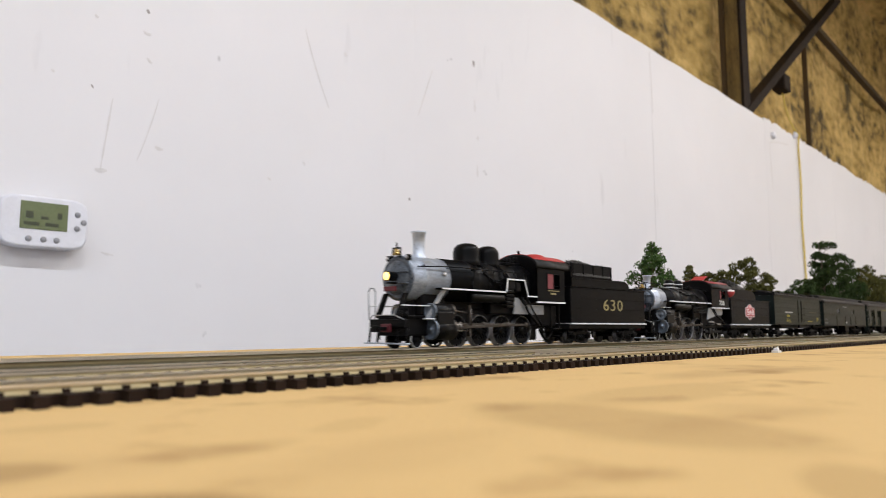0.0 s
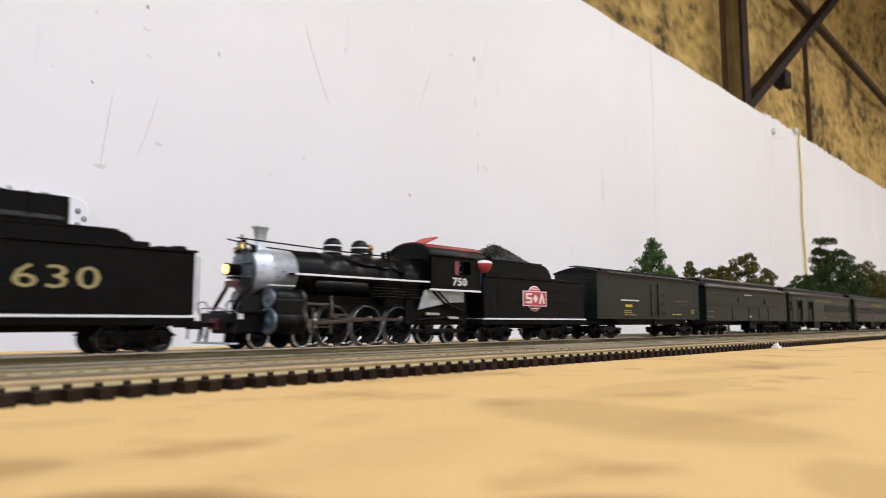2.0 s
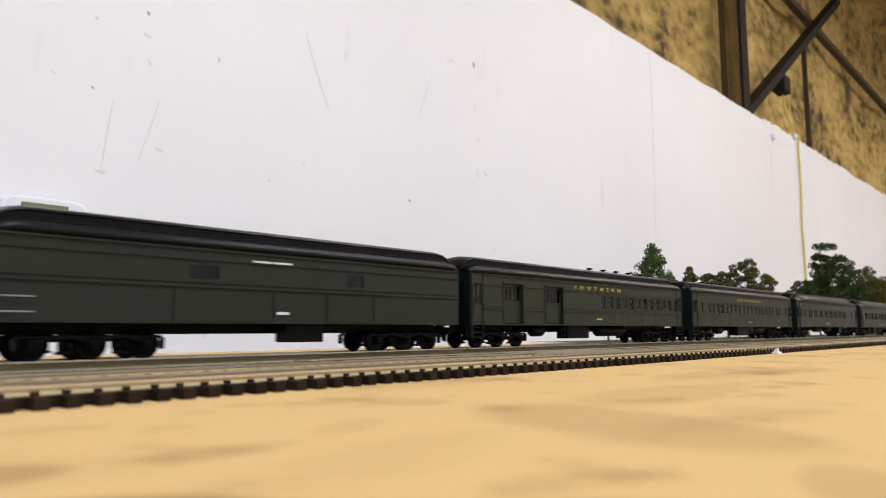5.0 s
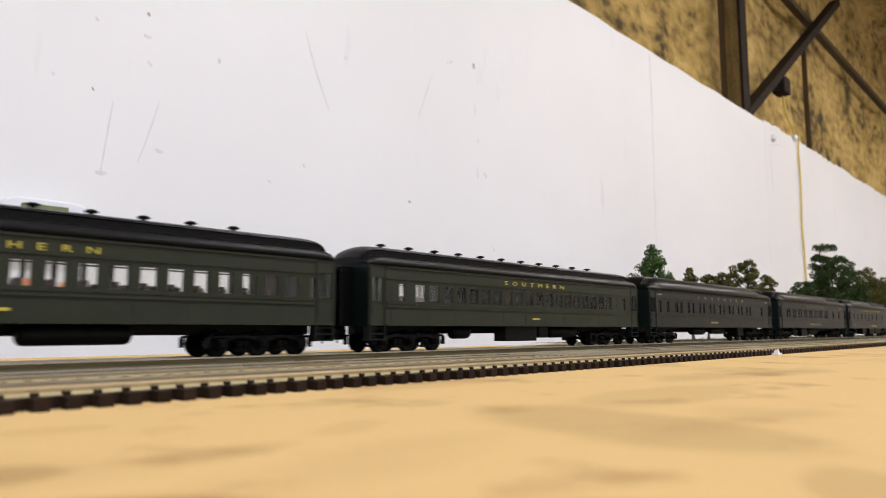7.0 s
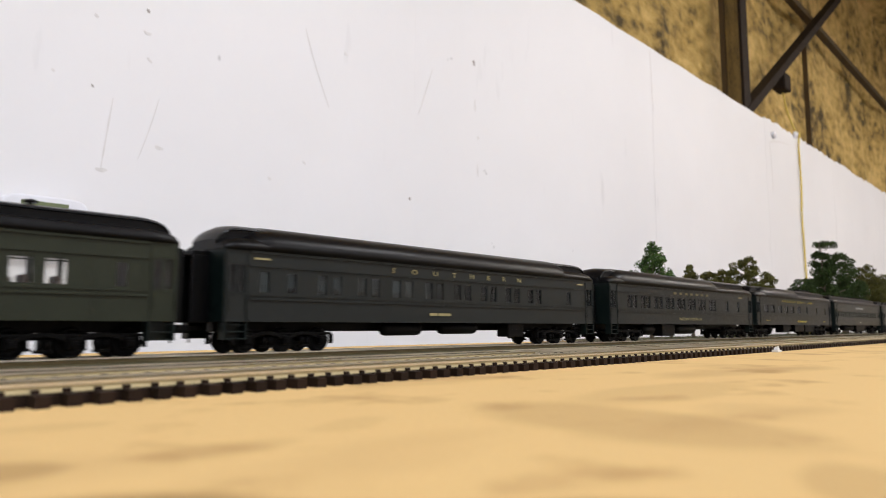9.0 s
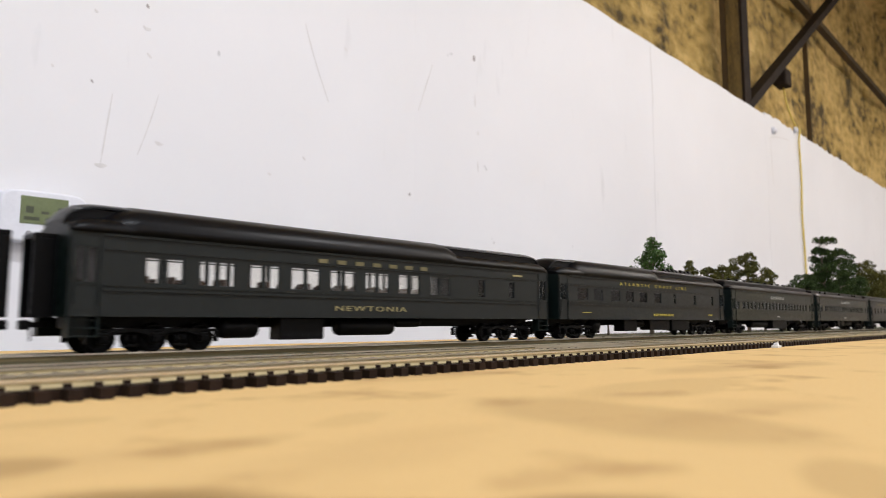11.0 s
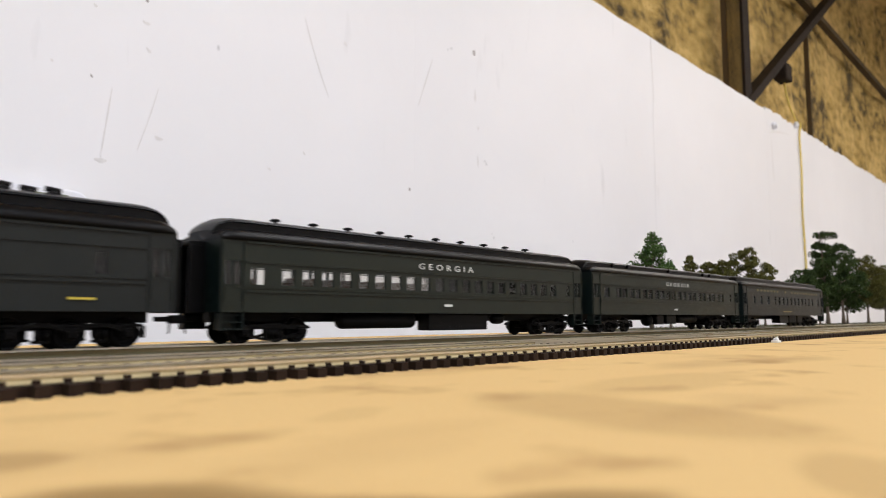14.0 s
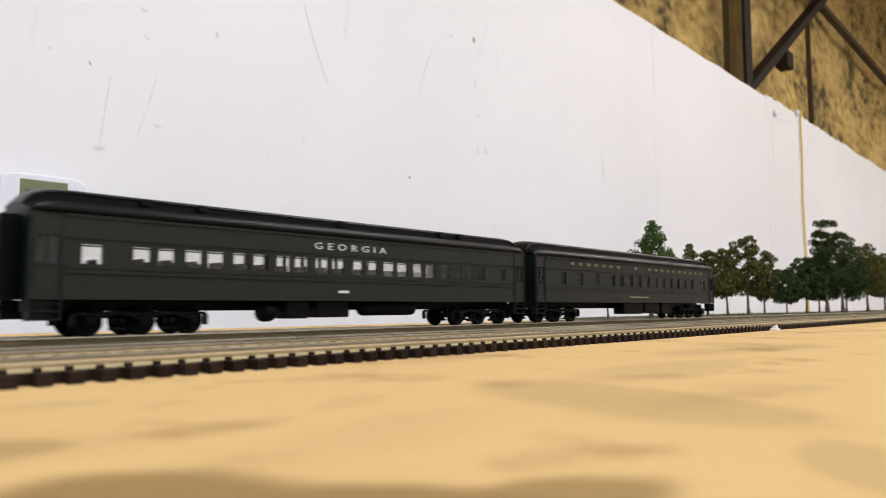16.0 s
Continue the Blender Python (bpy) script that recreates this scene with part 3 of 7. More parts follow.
def wheelset_mesh(r, kind="plain"):
    def make(bm):
        tube(bm, (0, -0.0075, 0), (0, 0.0075, 0), 0.0011, n=8)
        for s in (-1, 1):
            lathe(bm, (0, s * 0.0070, 0), (0, s, 0),
                  [(r + 0.0006, 0), (r + 0.0006, 0.0006), (r, 0.0008), (r, 0.0026), (r * 0.86, 0.0027), (r * 0.82, 0.0019),
                   (r * 0.30, 0.0017), (r * 0.26, 0.0028), (0.0005, 0.0029)], 20)
    return shared("wheelset_%s_%d" % (kind, round(r * 1e5)), make)


def frame_mesh(axles, six):
    """A cast side frame: journal boxes, equalising arches and springs."""
    def make(bm):
        a, b = axles[0] - 0.0055, axles[-1] + 0.0055
        w = 0.0009
        for s in axles:
            rbox(bm, s - 0.0019, s + 0.0019, -0.0017, 0.0014, 0.0032, 0.0072, 0.0005)
            rbox(bm, s - 0.0013, s + 0.0013, -0.0023, -0.0015, 0.0038, 0.0060, 0.0003)
        if six:
            for e in (a, b):
                rbox(bm, e - 0.0008, e + 0.0008, -w, w, 0.0034, 0.0078, 0.0003)
            rbox(bm, a, b, -w * 0.7, w * 0.7, 0.0074, 0.0086, 0.0003)
            for s, e in zip(axles, axles[1:]):
                pts = []
                n = 10
                for i in range(n + 1):
                    x = s + (e - s) * i / n
                    pts.append((x, 0.0066 + 0.0024 * math.sin(math.pi * i / n)))
                low = [(x, z - 0.0014) for x, z in pts[::-1]]
                plate(bm, pts + low, -w, w)
                m = (s + e) / 2
                for dx in (-0.0014, 0.0014):
                    tube(bm, (m + dx, -0.0004, 0.0030), (m + dx, -0.0004, 0.0066), 0.0009, n=8)
                rbox(bm, m - 0.0030, m + 0.0030, -w, w, 0.0020, 0.0031, 0.0003)
        else:
            m = (axles[0] + axles[-1]) / 2
            plate(bm, [(a, 0.0062), (a + 0.002, 0.0076), (m - 0.004, 0.0080), (m + 0.004, 0.0080), (b - 0.002, 0.0076), (b, 0.0062),
                       (b - 0.004, 0.0056), (m + 0.004, 0.0062), (m - 0.004, 0.0062), (a + 0.004, 0.0056)], -w, w)
            plate(bm, [(a + 0.004, 0.0050), (m - 0.0035, 0.0020), (m + 0.0035, 0.0020), (b - 0.004, 0.0050), (b - 0.004, 0.0038),
                       (m + 0.0040, 0.0010), (m - 0.0040, 0.0010), (a + 0.004, 0.0038)], -w, w)
            for dx in (-0.0018, 0, 0.0018):
                tube(bm, (m + dx, -0.0003, 0.0018), (m + dx, -0.0003, 0.0064), 0.0009, n=8)
            for dx in (-0.0038, 0.0038):
                box(bm, m + dx - 0.0006, m + dx + 0.0006, -w, w, 0.0018, 0.0064)
    key = "side_frame_%s_%d" % ("_".join("%d" % round(v * 1e4) for v in axles), six)
    return shared(key, make)


def truck(parent, x, axles, r=0.0052, six=True, y=0.0112, wheel="truck"):
    """A truck with its middle at x; axles are places from its middle."""
    bm = bmesh.new()
    rbox(bm, -0.004, 0.004, -y, y, 0.0058, 0.0090, 0.0006)
    rbox(bm, axles[0] + 0.002, axles[-1] - 0.002, -0.004, 0.004, 0.0062, 0.0084, 0.0006)
    tk = part("truck", bm, M["truck"], parent, loc=(x, 0, 0))
    for s in (-1, 1):
        o = part("side_frame", frame_mesh(tuple(axles), six), M["truck"], tk, loc=(0, s * y, 0))
        if s > 0:
            o.rotation_euler = (0, 0, math.pi)
    for a in axles:
        w = part("wheelset", wheelset_mesh(r, wheel), M[wheel], tk, loc=(a, 0, r))
        ROLLERS.append((w, a, r))
    return tk


def coupler(parent, x, way):
    bm = bmesh.new()
    rbox(bm, min(x, x + way * 0.007), max(x, x + way * 0.007), -0.0012, 0.0012, 0.0092, 0.0112, 0.0003)
    rbox(bm, x + way * 0.0075 - 0.0017, x + way * 0.0075 + 0.0017, -0.0019, 0.0019, 0.0084, 0.0118, 0.0006)
    tube(bm, (x + way * 0.006, -0.001, 0.0092), (x + way * 0.0055, -0.001, 0.0045), 0.00035, n=6)
    part("coupler", bm, M["truck"], parent)


def side_wall(L, openings, ends, lower=BOTTOM, upper=EAVE):
    """A car side with real window openings: (x0, x1, z0, z1), none overlapping in x; belt rails and letter board stand proud."""
    bm = bmesh.new()
    y = (-HALF, -HALF + 0.0009)
    xs = sorted({round(v, 6) for v in ends} | {round(v, 6) for o in openings for v in o[:2]})
    zs = sorted({round(v, 6) for v in (lower, upper)} | {round(v, 6) for o in openings for v in o[2:]})

    def solid(i, k):
        if not (0 <= i < len(xs) - 1 and 0 <= k < len(zs) - 1):
            return False
        x, z = (xs[i] + xs[i + 1]) / 2, (zs[k] + zs[k + 1]) / 2
        return not any(a < x < b and z0 < z < z1 for a, b, z0, z1 in openings)

    made = {}

    def corner(i, k, d):
        if (i, k, d) not in made:
            made[i, k, d] = bm.verts.new((xs[i], y[d], zs[k]))
        return made[i, k, d]

    for i in range(len(xs) - 1):
        for k in range(len(zs) - 1):
            if not solid(i, k):
                continue
            ring = [(i, k), (i + 1, k), (i + 1, k + 1), (i, k + 1)]
            for d in (0, 1):
                bm.faces.new([corner(*p, d) for p in ring])
            for (di, dk), (p, q) in (((0, -1), (0, 1)), ((1, 0), (1, 2)), ((0, 1), (2, 3)), ((-1, 0), (3, 0))):
                if not solid(i + di, k + dk):
                    bm.faces.new([corner(*ring[p], 0), corner(*ring[q], 0), corner(*ring[q], 1), corner(*ring[p], 1)])
    return bm


def window_parts(parent, openings, side, glazing, sash):
    for a, b, z0, z1 in openings:
        w, h = b - a, z1 - z0

        def make(bm, w=w, h=h):
            f = min(0.00035, w * 0.08)
            y0, y1 = 0.0003, 0.0009
            box(bm, -w / 2, w / 2, y0, y1, 0, f)
            box(bm, -w / 2, w / 2, y0, y1, h - f, h)
            box(bm, -w / 2, -w / 2 + f, y0, y1, f, h - f)
            box(bm, w / 2 - f, w / 2, y0, y1, f, h - f)
            box(bm, -w / 2 - 0.0005, w / 2 + 0.0005, -0.0003, 0.0006, -0.0005, 0.00005)

        def pane(bm, w=w, h=h):
            box(bm, -w / 2, w / 2, 0.0006, 0.0008, 0, h)

        key = "%d_%d" % (round(w * 1e5), round(h * 1e5))
        m = shared("sash_%s_%s" % (key, sash.name), make)
        o = part("window", m, sash, parent, loc=((a + b) / 2, side * HALF, z0))
        if side > 0:
            o.rotation_euler = (0, 0, math.pi)
        p = part("pane", shared("pane_%s_%s" % (key, glazing.name), pane), glazing, o)
        p.visible_shadow = False


def holed_plate(bm, xs, a, b, zs):
    """One upright plate from y = a to b with a window in the middle of its three by three cells."""
    v = {(i, j, k): bm.verts.new((xs[i], y, zs[j])) for i in range(4) for j in range(4) for k, y in enumerate((a, b))}
    for i in range(3):
        for j in range(3):
            if (i, j) == (1, 1):
                continue
            bm.faces.new([v[i, j, 0], v[i + 1, j, 0], v[i + 1, j + 1, 0], v[i, j + 1, 0]])
            bm.faces.new([v[i, j, 1], v[i, j + 1, 1], v[i + 1, j + 1, 1], v[i + 1, j, 1]])
    rim = [(i, 0) for i in range(3)] + [(3, j) for j in range(3)] + [(i, 3) for i in (3, 2, 1)] + [(0, j) for j in (3, 2, 1)]
    hole = [(1, 1), (1, 2), (2, 2), (2, 1)]
    for loop in (rim, hole):
        for p, q in zip(loop, loop[1:] + loop[:1]):
            bm.faces.new([v[p + (0,)], v[p + (1,)], v[q + (1,)], v[q + (0,)]])
    bmesh.ops.recalc_face_normals(bm, faces=bm.faces[:])


def arch_outline(top, half=HALF + 0.0009, base=EAVE, n=14, power=2.3):
    """Right-to-left roof outline as a flattened arch."""
    pts = []
    for i in range(n + 1):
        a = math.pi * i / n
        c, s = math.cos(a), math.sin(a)
        pts.append((-half * math.copysign(abs(c) ** (2 / power), c), base + (top - base) * abs(s) ** (2 / power)))
    return pts


def deck_outline(top, half=HALF + 0.0009, base=EAVE):
    """Lower roof curves, then the raised clerestory deck with its small cornice."""
    step, deck = base + (top - base) * 0.48, top
    k = half * 0.56
    right = [(half, base), (half * 0.985, base + 0.0022), (half * 0.90, base + 0.0042), (half * 0.76, step - 0.0004), (k, step),
             (k, step + (deck - step) * 0.52), (k + 0.0010, step + (deck - step) * 0.56), (k + 0.0006, step + (deck - step) * 0.70),
             (k * 0.70, deck - 0.0007), (0, deck)]
    return [(-y, z) for y, z in right] + [(y, z) for y, z in right[-2::-1]]


def roof_loft(L, outline, ends=(True, True), x0=0.0, x1=None, crisp=False):
    """A roof drawn along the car; at a closed end it bows down to the eave."""
    bm = bmesh.new()
    x1 = L if x1 is None else x1
    stations = []
    bow = [(0.0, 0.42, 0.93), (0.0012, 0.62, 0.965), (0.0030, 0.80, 0.985), (0.0055, 0.92, 1.0), (0.009, 0.985, 1.0), (0.013, 1.0, 1.0)]
    if ends[0]:
        stations += [(x0 + d, k, w) for d, k, w in bow]
    else:
        stations.append((x0, 1, 1))
    if ends[1]:
        stations += [(x1 - d, k, w) for d, k, w in bow[::-1]]
    else:
        stations.append((x1, 1, 1))
    rings = []
    for x, k, w in stations:
        ring = [(x, y * w, EAVE + (z - EAVE) * k) for y, z in outline]
        rings.append(ring)
    loft(bm, rings)
    if crisp:
        # the clerestory's corners stay sharp along the car, the curves beside them soft
        corners = {i for i, (y, z) in enumerate(outline) if 0 < i < len(outline) - 1
                   and (Vector(outline[i]) - Vector(outline[i - 1])).angle(Vector(outline[i + 1]) - Vector(outline[i])) > 0.6}
        bm.verts.index_update()
        n = len(outline)
        for e in bm.edges:
            a, b = e.verts[0].index, e.verts[1].index
            if a % n == b % n and a % n in corners:
                e.smooth = False
    return bm


def duct_loft(outline, x0, x1, taper=0.013):
    """A rounded air duct over the clerestory whose ends slope into the roof."""
    bm = bmesh.new()
    rings = []
    for x, k in ((x0 - taper * 0.2, 0.0), (x0 + taper * 0.25, 0.50), (x0 + taper * 0.6, 0.84), (x0 + taper, 1.0),
                 (x1 - taper, 1.0), (x1 - taper * 0.6, 0.84), (x1 - taper * 0.25, 0.50), (x1 + taper * 0.2, 0.0)):
        rings.append([(x, y * (0.80 + 0.20 * k), EAVE - 0.001 + (z - EAVE + 0.001) * (0.50 + 0.50 * k)) for y, z in outline])
    loft(bm, rings)
    return bm


def steps_part(parent, x, side, material):
    bm = bmesh.new()
    treads = []
    w = 0.0048
    for z, dy in ((0.0120, 0.0), (0.0092, 0.0008), (0.0064, 0.0016)):
        tread = bmesh.new()
        box(tread, x - w, x + w, side * (HALF - 0.0042 + dy), side * (HALF - 0.0012 + dy), z - 0.0005, z)
        treads.append(tread)
    for dx in (-w, w):
        plate(bm, [(x + dx - 0.0003, 0.0128), (x + dx + 0.0003, 0.0128), (x + dx + 0.0003, 0.0058), (x + dx - 0.0003, 0.0058)],
              side * (HALF - 0.0045), side * (HALF + 0.0002))
    box(bm, x - w, x + w, side * (HALF - 0.0046), side * (HALF - 0.0040), 0.0060, 0.0128)
    steps = part("steps", bm, material, parent)
    for tread in treads:
        part("tread", tread, material, steps)


def coach(name, label, x0, x1, paint, windows, roof="deck", sill=SILL, head=HEAD, vents=(), vestibule=True, glazing="glass",
          arch=None, gear=(), trucks=6, doors=(), top=0.0534, seats=True, sash=None, far_from=0.0, steps=True, end_paint="end_green", far_to=9.0, inset=None, rivets=False):
    """A heavyweight car: underframe, open-windowed sides, ends, roof, trucks, steps and gear; windows are (middle, width) along the train."""
    L = x1 - x0
    car = vehicle(name, label, "passenger car", x0)
    body = M[paint]
    holes = [(m - x0 - w / 2, m - x0 + w / 2, sill, head) for m, w in windows]
    if vestibule:
        for m in (0.0058, L - 0.0058):
            holes += [(m - 0.0036, m - 0.0003, sill - 0.0002, head + 0.0022), (m + 0.0003, m + 0.0036, sill - 0.0002, head + 0.0022)]
    holes.sort()
    bays = [(a - x0, b - x0, BOTTOM + 0.0008, z1) for a, b, z1 in doors]
    for side in (-1, 1):
        if side > 0 and (seats or far_to < 9):
            # unseen far side opened almost end to end, so the near windows look bright
            far = [(holes[0][0], holes[1][1], sill, head)] if vestibule else []
            low, high = sill + 0.0006, min(head + 0.0030, EAVE - 0.0012)
            n_far = int((L - 0.034) / 0.0106)
            far += [(0.0165 + i * 0.0106, 0.0165 + i * 0.0106 + 0.0094, low, high) for i in range(n_far) if far_from < 0.0165 + i * 0.0106 < far_to]
            holes = far
        bm = side_wall(L, holes + (bays if side < 0 else []), (0.0004, L - 0.0004))
        e0, e1 = (0.0115, L - 0.0115) if vestibule else (0.0006, L - 0.0006)
        # belt rail, sill rail, letter board moulding and bottom sill angle
        cuts = [e0] + ([v for a, b, *_ in bays for v in (a - 0.0006, b + 0.0006)] if side < 0 else []) + [e1]
        for rail, z0, z1, d in (("belt_rail", sill - 0.0030, sill - 0.0022, 0.00065), ("sill_rail", sill - 0.0012, sill - 0.0005, 0.0004),
                                ("letterboard_rail", head + 0.0016, head + 0.0022, 0.00055), ("eave_moulding", EAVE - 0.0009, EAVE, 0.0007), ("sill_angle", BOTTOM, BOTTOM + 0.0009, 0.0005)):
            for c0, c1 in ([(e0, e1)] if rail in ("sill_angle", "eave_moulding") else zip(cuts[::2], cuts[1::2])):
                strip_bm = bmesh.new()
                box(strip_bm, c0, c1, -HALF - d, -HALF + 0.0002, z0, z1)
                moulding = part(rail, strip_bm, body, car)
                if side > 0:
                    bmesh_flip(moulding)
        wall = part("side", bm, body, car)
        rivet_bm = bmesh.new()
        if vestibule:
            for m in (0.0058, L - 0.0058):
                bm = bmesh.new()
                for d in (-0.0050, 0.0046):
                    box(bm, m + d, m + d + 0.0005, -HALF - 0.0005, -HALF + 0.0002, BOTTOM, EAVE - 0.0012)
                box(bm, m - 0.0046, m + 0.0047, -HALF - 0.0002, -HALF + 0.0002, sill - 0.0012, sill - 0.0006)
                box(bm, m - 0.0046, m + 0.0047, -HALF - 0.0002, -HALF + 0.0002, BOTTOM + 0.0022, BOTTOM + 0.0026)
                surround = part("door_surround", bm, body, car)
                if side > 0:
                    bmesh_flip(surround)
        # columns of rivets on the posts below and beside the windows
        for k, (a, b) in enumerate(zip(holes, holes[1:])):
            if rivets and b[0] - a[1] > 0.0022:
                c = (a[1] + b[0]) / 2
                low = [BOTTOM + 0.0014 + i * 0.00095 for i in range(9)] if k % 2 else []
                for z in low + [sill + i * 0.00105 for i in range(int((head - sill) / 0.00105))]:
                    for dx in (-0.00055, 0.00035):
                        box(rivet_bm, c + dx, c + dx + 0.0003, -HALF - 0.00018, -HALF + 0.0001, z, z + 0.00035)
        if len(rivet_bm.verts):
            rivet_part = tagged(part("rivets", rivet_bm, body, car), kind="stuff")
            if side > 0:
                bmesh_flip(rivet_part)
        else:
            rivet_bm.free()
        if side > 0:
            bmesh_flip(wall)
        window_parts(car, holes, side, M[glazing], sash or body)
    for a, b, z0, z1 in bays:
        # a sliding door set back in its bay, with a mullioned window in its upper half
        bm = bmesh.new()
        y0, y1 = -HALF + 0.0016, -HALF + 0.0024
        w0, w1, s0, s1 = a + 0.0016, b - 0.0016, z0 + (z1 - z0) * 0.58, z1 - 0.0014
        holed_plate(bm, (a - 0.001, w0, w1, b + 0.001), y0, y1, (z0 - 0.0004, s0, s1, z1 + 0.0004))
        for i in (1, 2, 3):
            m = w0 + (w1 - w0) * i / 4
            box(bm, m - 0.0003, m + 0.0003, y0, y1, s0, s1)
        box(bm, w0, w1, y0 - 0.0003, y0 + 0.0002, s0 - 0.0012, s0 - 0.0006)
        door = part("sliding_door", bm, body, car)
        bm = bmesh.new()
        box(bm, w0, w1, y0 + 0.0003, y0 + 0.0005, s0, s1)
        part("pane", bm, M["glass_brown"], door).visible_shadow = False
        bm = bmesh.new()
        for e in (a, b):
            box(bm, e - 0.0006, e + 0.0002, -HALF - 0.0006, -HALF + 0.0002, z0, z1)
        box(bm, a - 0.0006, b + 0.0006, -HALF - 0.0009, -HALF + 0.0002, z1, z1 + 0.0008)
        part("door_frame", bm, body, car)
    for x, way in ((0.0, 1), (L, -1)):
        bm = bmesh.new()
        e = x + way * 0.0006
        box(bm, min(x, e), max(x, e), -HALF + 0.0002, -0.0045, BOTTOM, EAVE + 0.0004)
        box(bm, min(x, e), max(x, e), 0.0045, HALF - 0.0002, BOTTOM, EAVE + 0.0004)
        box(bm, min(x, e), max(x, e), -0.0045, 0.0045, EAVE - 0.004, EAVE + 0.0004)
        part("end", bm, M[end_paint], car)
        bm = bmesh.new()
        reach = min(0.0090, min(abs(e - x0 - x) for e in CAR_ENDS if abs(e - x0 - x) > 0.001) / 2 - 0.0003) * 0.85
        for a, b in ((-0.0062, -0.0044), (0.0044, 0.0062)):
            rbox(bm, min(x, x - way * reach), max(x, x - way * reach), a, b, BOTTOM - 0.0004, EAVE - 0.002, 0.0004)
        rbox(bm, min(x, x - way * reach), max(x, x - way * reach), -0.0062, 0.0062, EAVE - 0.0022, EAVE - 0.0004, 0.0004)
        part("diaphragm", bm, M["black"], car)
        coupler(car, x, -way)
    bm = bmesh.new()
    rbox(bm, 0.0012, L - 0.0012, -HALF + 0.0012, HALF - 0.0012, BOTTOM + 0.0004, BOTTOM + 0.0016, 0.0003)
    rbox(bm, 0.004, L - 0.004, -0.0030, 0.0030, BOTTOM - 0.0042, BOTTOM + 0.0004, 0.0004)
    part("underframe", bm, M["truck"], car)
    if seats:
        def make(bm):
            rbox(bm, -0.0018, 0.0018, -0.0135, -0.0035, 0, 0.0042, 0.0006)
            rbox(bm, 0.0008, 0.0020, -0.0135, -0.0035, 0.0036, 0.0138, 0.0008)
            rbox(bm, -0.0018, 0.0018, 0.0035, 0.0135, 0, 0.0042, 0.0006)
            rbox(bm, 0.0008, 0.0020, 0.0035, 0.0135, 0.0036, 0.0138, 0.0008)
        n = int((L - 0.05) / 0.0105)
        for i in range(n):
            part("seat", shared("seat", make), M["seat"], car, loc=(0.028 + i * 0.0105, 0, BOTTOM + 0.0016))
    bm = bmesh.new()
    for x in (0.0122, L - 0.0122, L * 0.62):
        if x == L * 0.62 and (seats or far_to < 9):
            continue
        box(bm, x - 0.0003, x + 0.0003, -HALF + 0.0012, HALF - 0.0012, BOTTOM + 0.0016, EAVE + 0.003)
    part("bulkhead", bm, M["inside"], car)
    if roof == "deck":
        part("roof", roof_loft(L, deck_outline(top), crisp=True), M["roof"], car)
    else:
        a, b = arch
        part("roof", roof_loft(L, deck_outline(top), crisp=True), M["roof"], car)
        bm = duct_loft(arch_outline(top + 0.0003, HALF + 0.0012, EAVE + 0.0003, 18, 2.25), a - x0, b - x0)
        part("roof_duct", bm, M["roof"], car)
    for v in vents:
        def make(bm):
            lathe(bm, (0, 0, 0), (0, 0, 1), [(0.0009, -0.0006), (0.0009, 0.0009), (0.0024, 0.0010), (0.0025, 0.0015), (0.0014, 0.0021), (0.0003, 0.0022)], 12)
        part("roof_vent", shared("roof_vent", make), M["roof"], car, loc=(v - x0, -0.003, top - 0.0004))
    if trucks == 6:
        ax, c = (-0.0192, 0.0, 0.0192), 0.0340
    else:
        ax, c = (-0.0140, 0.0140), 0.0290
    for x in (inset or c, L - c):
        truck(car, x, ax, six=trucks == 6)
    if vestibule:
        for m in (0.0058, L - 0.0058):
            bm = bmesh.new()
            for d in (-0.0041, 0.0041):
                wire(bm, [(m + d, -HALF, BOTTOM + 0.004), (m + d, -HALF - 0.0009, BOTTOM + 0.0042), (m + d, -HALF - 0.0009, sill + 0.004), (m + d, -HALF, sill + 0.0042)], 0.00016, 5)
            part("grab_rail", bm, M[end_paint], car)
            if steps:
                for side in (-1, 1):
                    steps_part(car, m, side, M["end_green"])
    for kind, a, b, z0 in gear:
        bm = bmesh.new()
        if kind == "tank":
            for yy in (-0.0098,):
                r = (BOTTOM - z0) / 2
                lathe(bm, (a - x0, yy, z0 + r), (1, 0, 0), [(r * 0.5, 0), (r * 0.9, 0.0010), (r, 0.0022), (r, b - a - 0.0022), (r * 0.9, b - a - 0.0010), (r * 0.5, b - a)], 16)
            part("air_tank", bm, M["truck"], car)
        else:
            rbox(bm, a - x0, b - x0, -0.0150, -0.0060, z0, BOTTOM, 0.0006)
            box(bm, a - x0 + 0.002, b - x0 - 0.002, -0.0152, -0.0148, z0 + 0.0016, z0 + 0.0020)
            box(bm, a - x0 + 0.002, b - x0 - 0.002, -0.0152, -0.0148, z0 + 0.0040, z0 + 0.0044)
            part("equipment_box", bm, M["truck"], car)
    return car


def bmesh_flip(ob):
    """Turns a near side wall into the far one."""
    ob.data.transform(Matrix.Scale(-1, 4, (0, 1, 0)))
    ob.data.flip_normals()


def row(a, step, n, w):
    return [(a + i * step, w) for i in range(n)]


LY = -HALF - 0.0004   # plane of the lettering

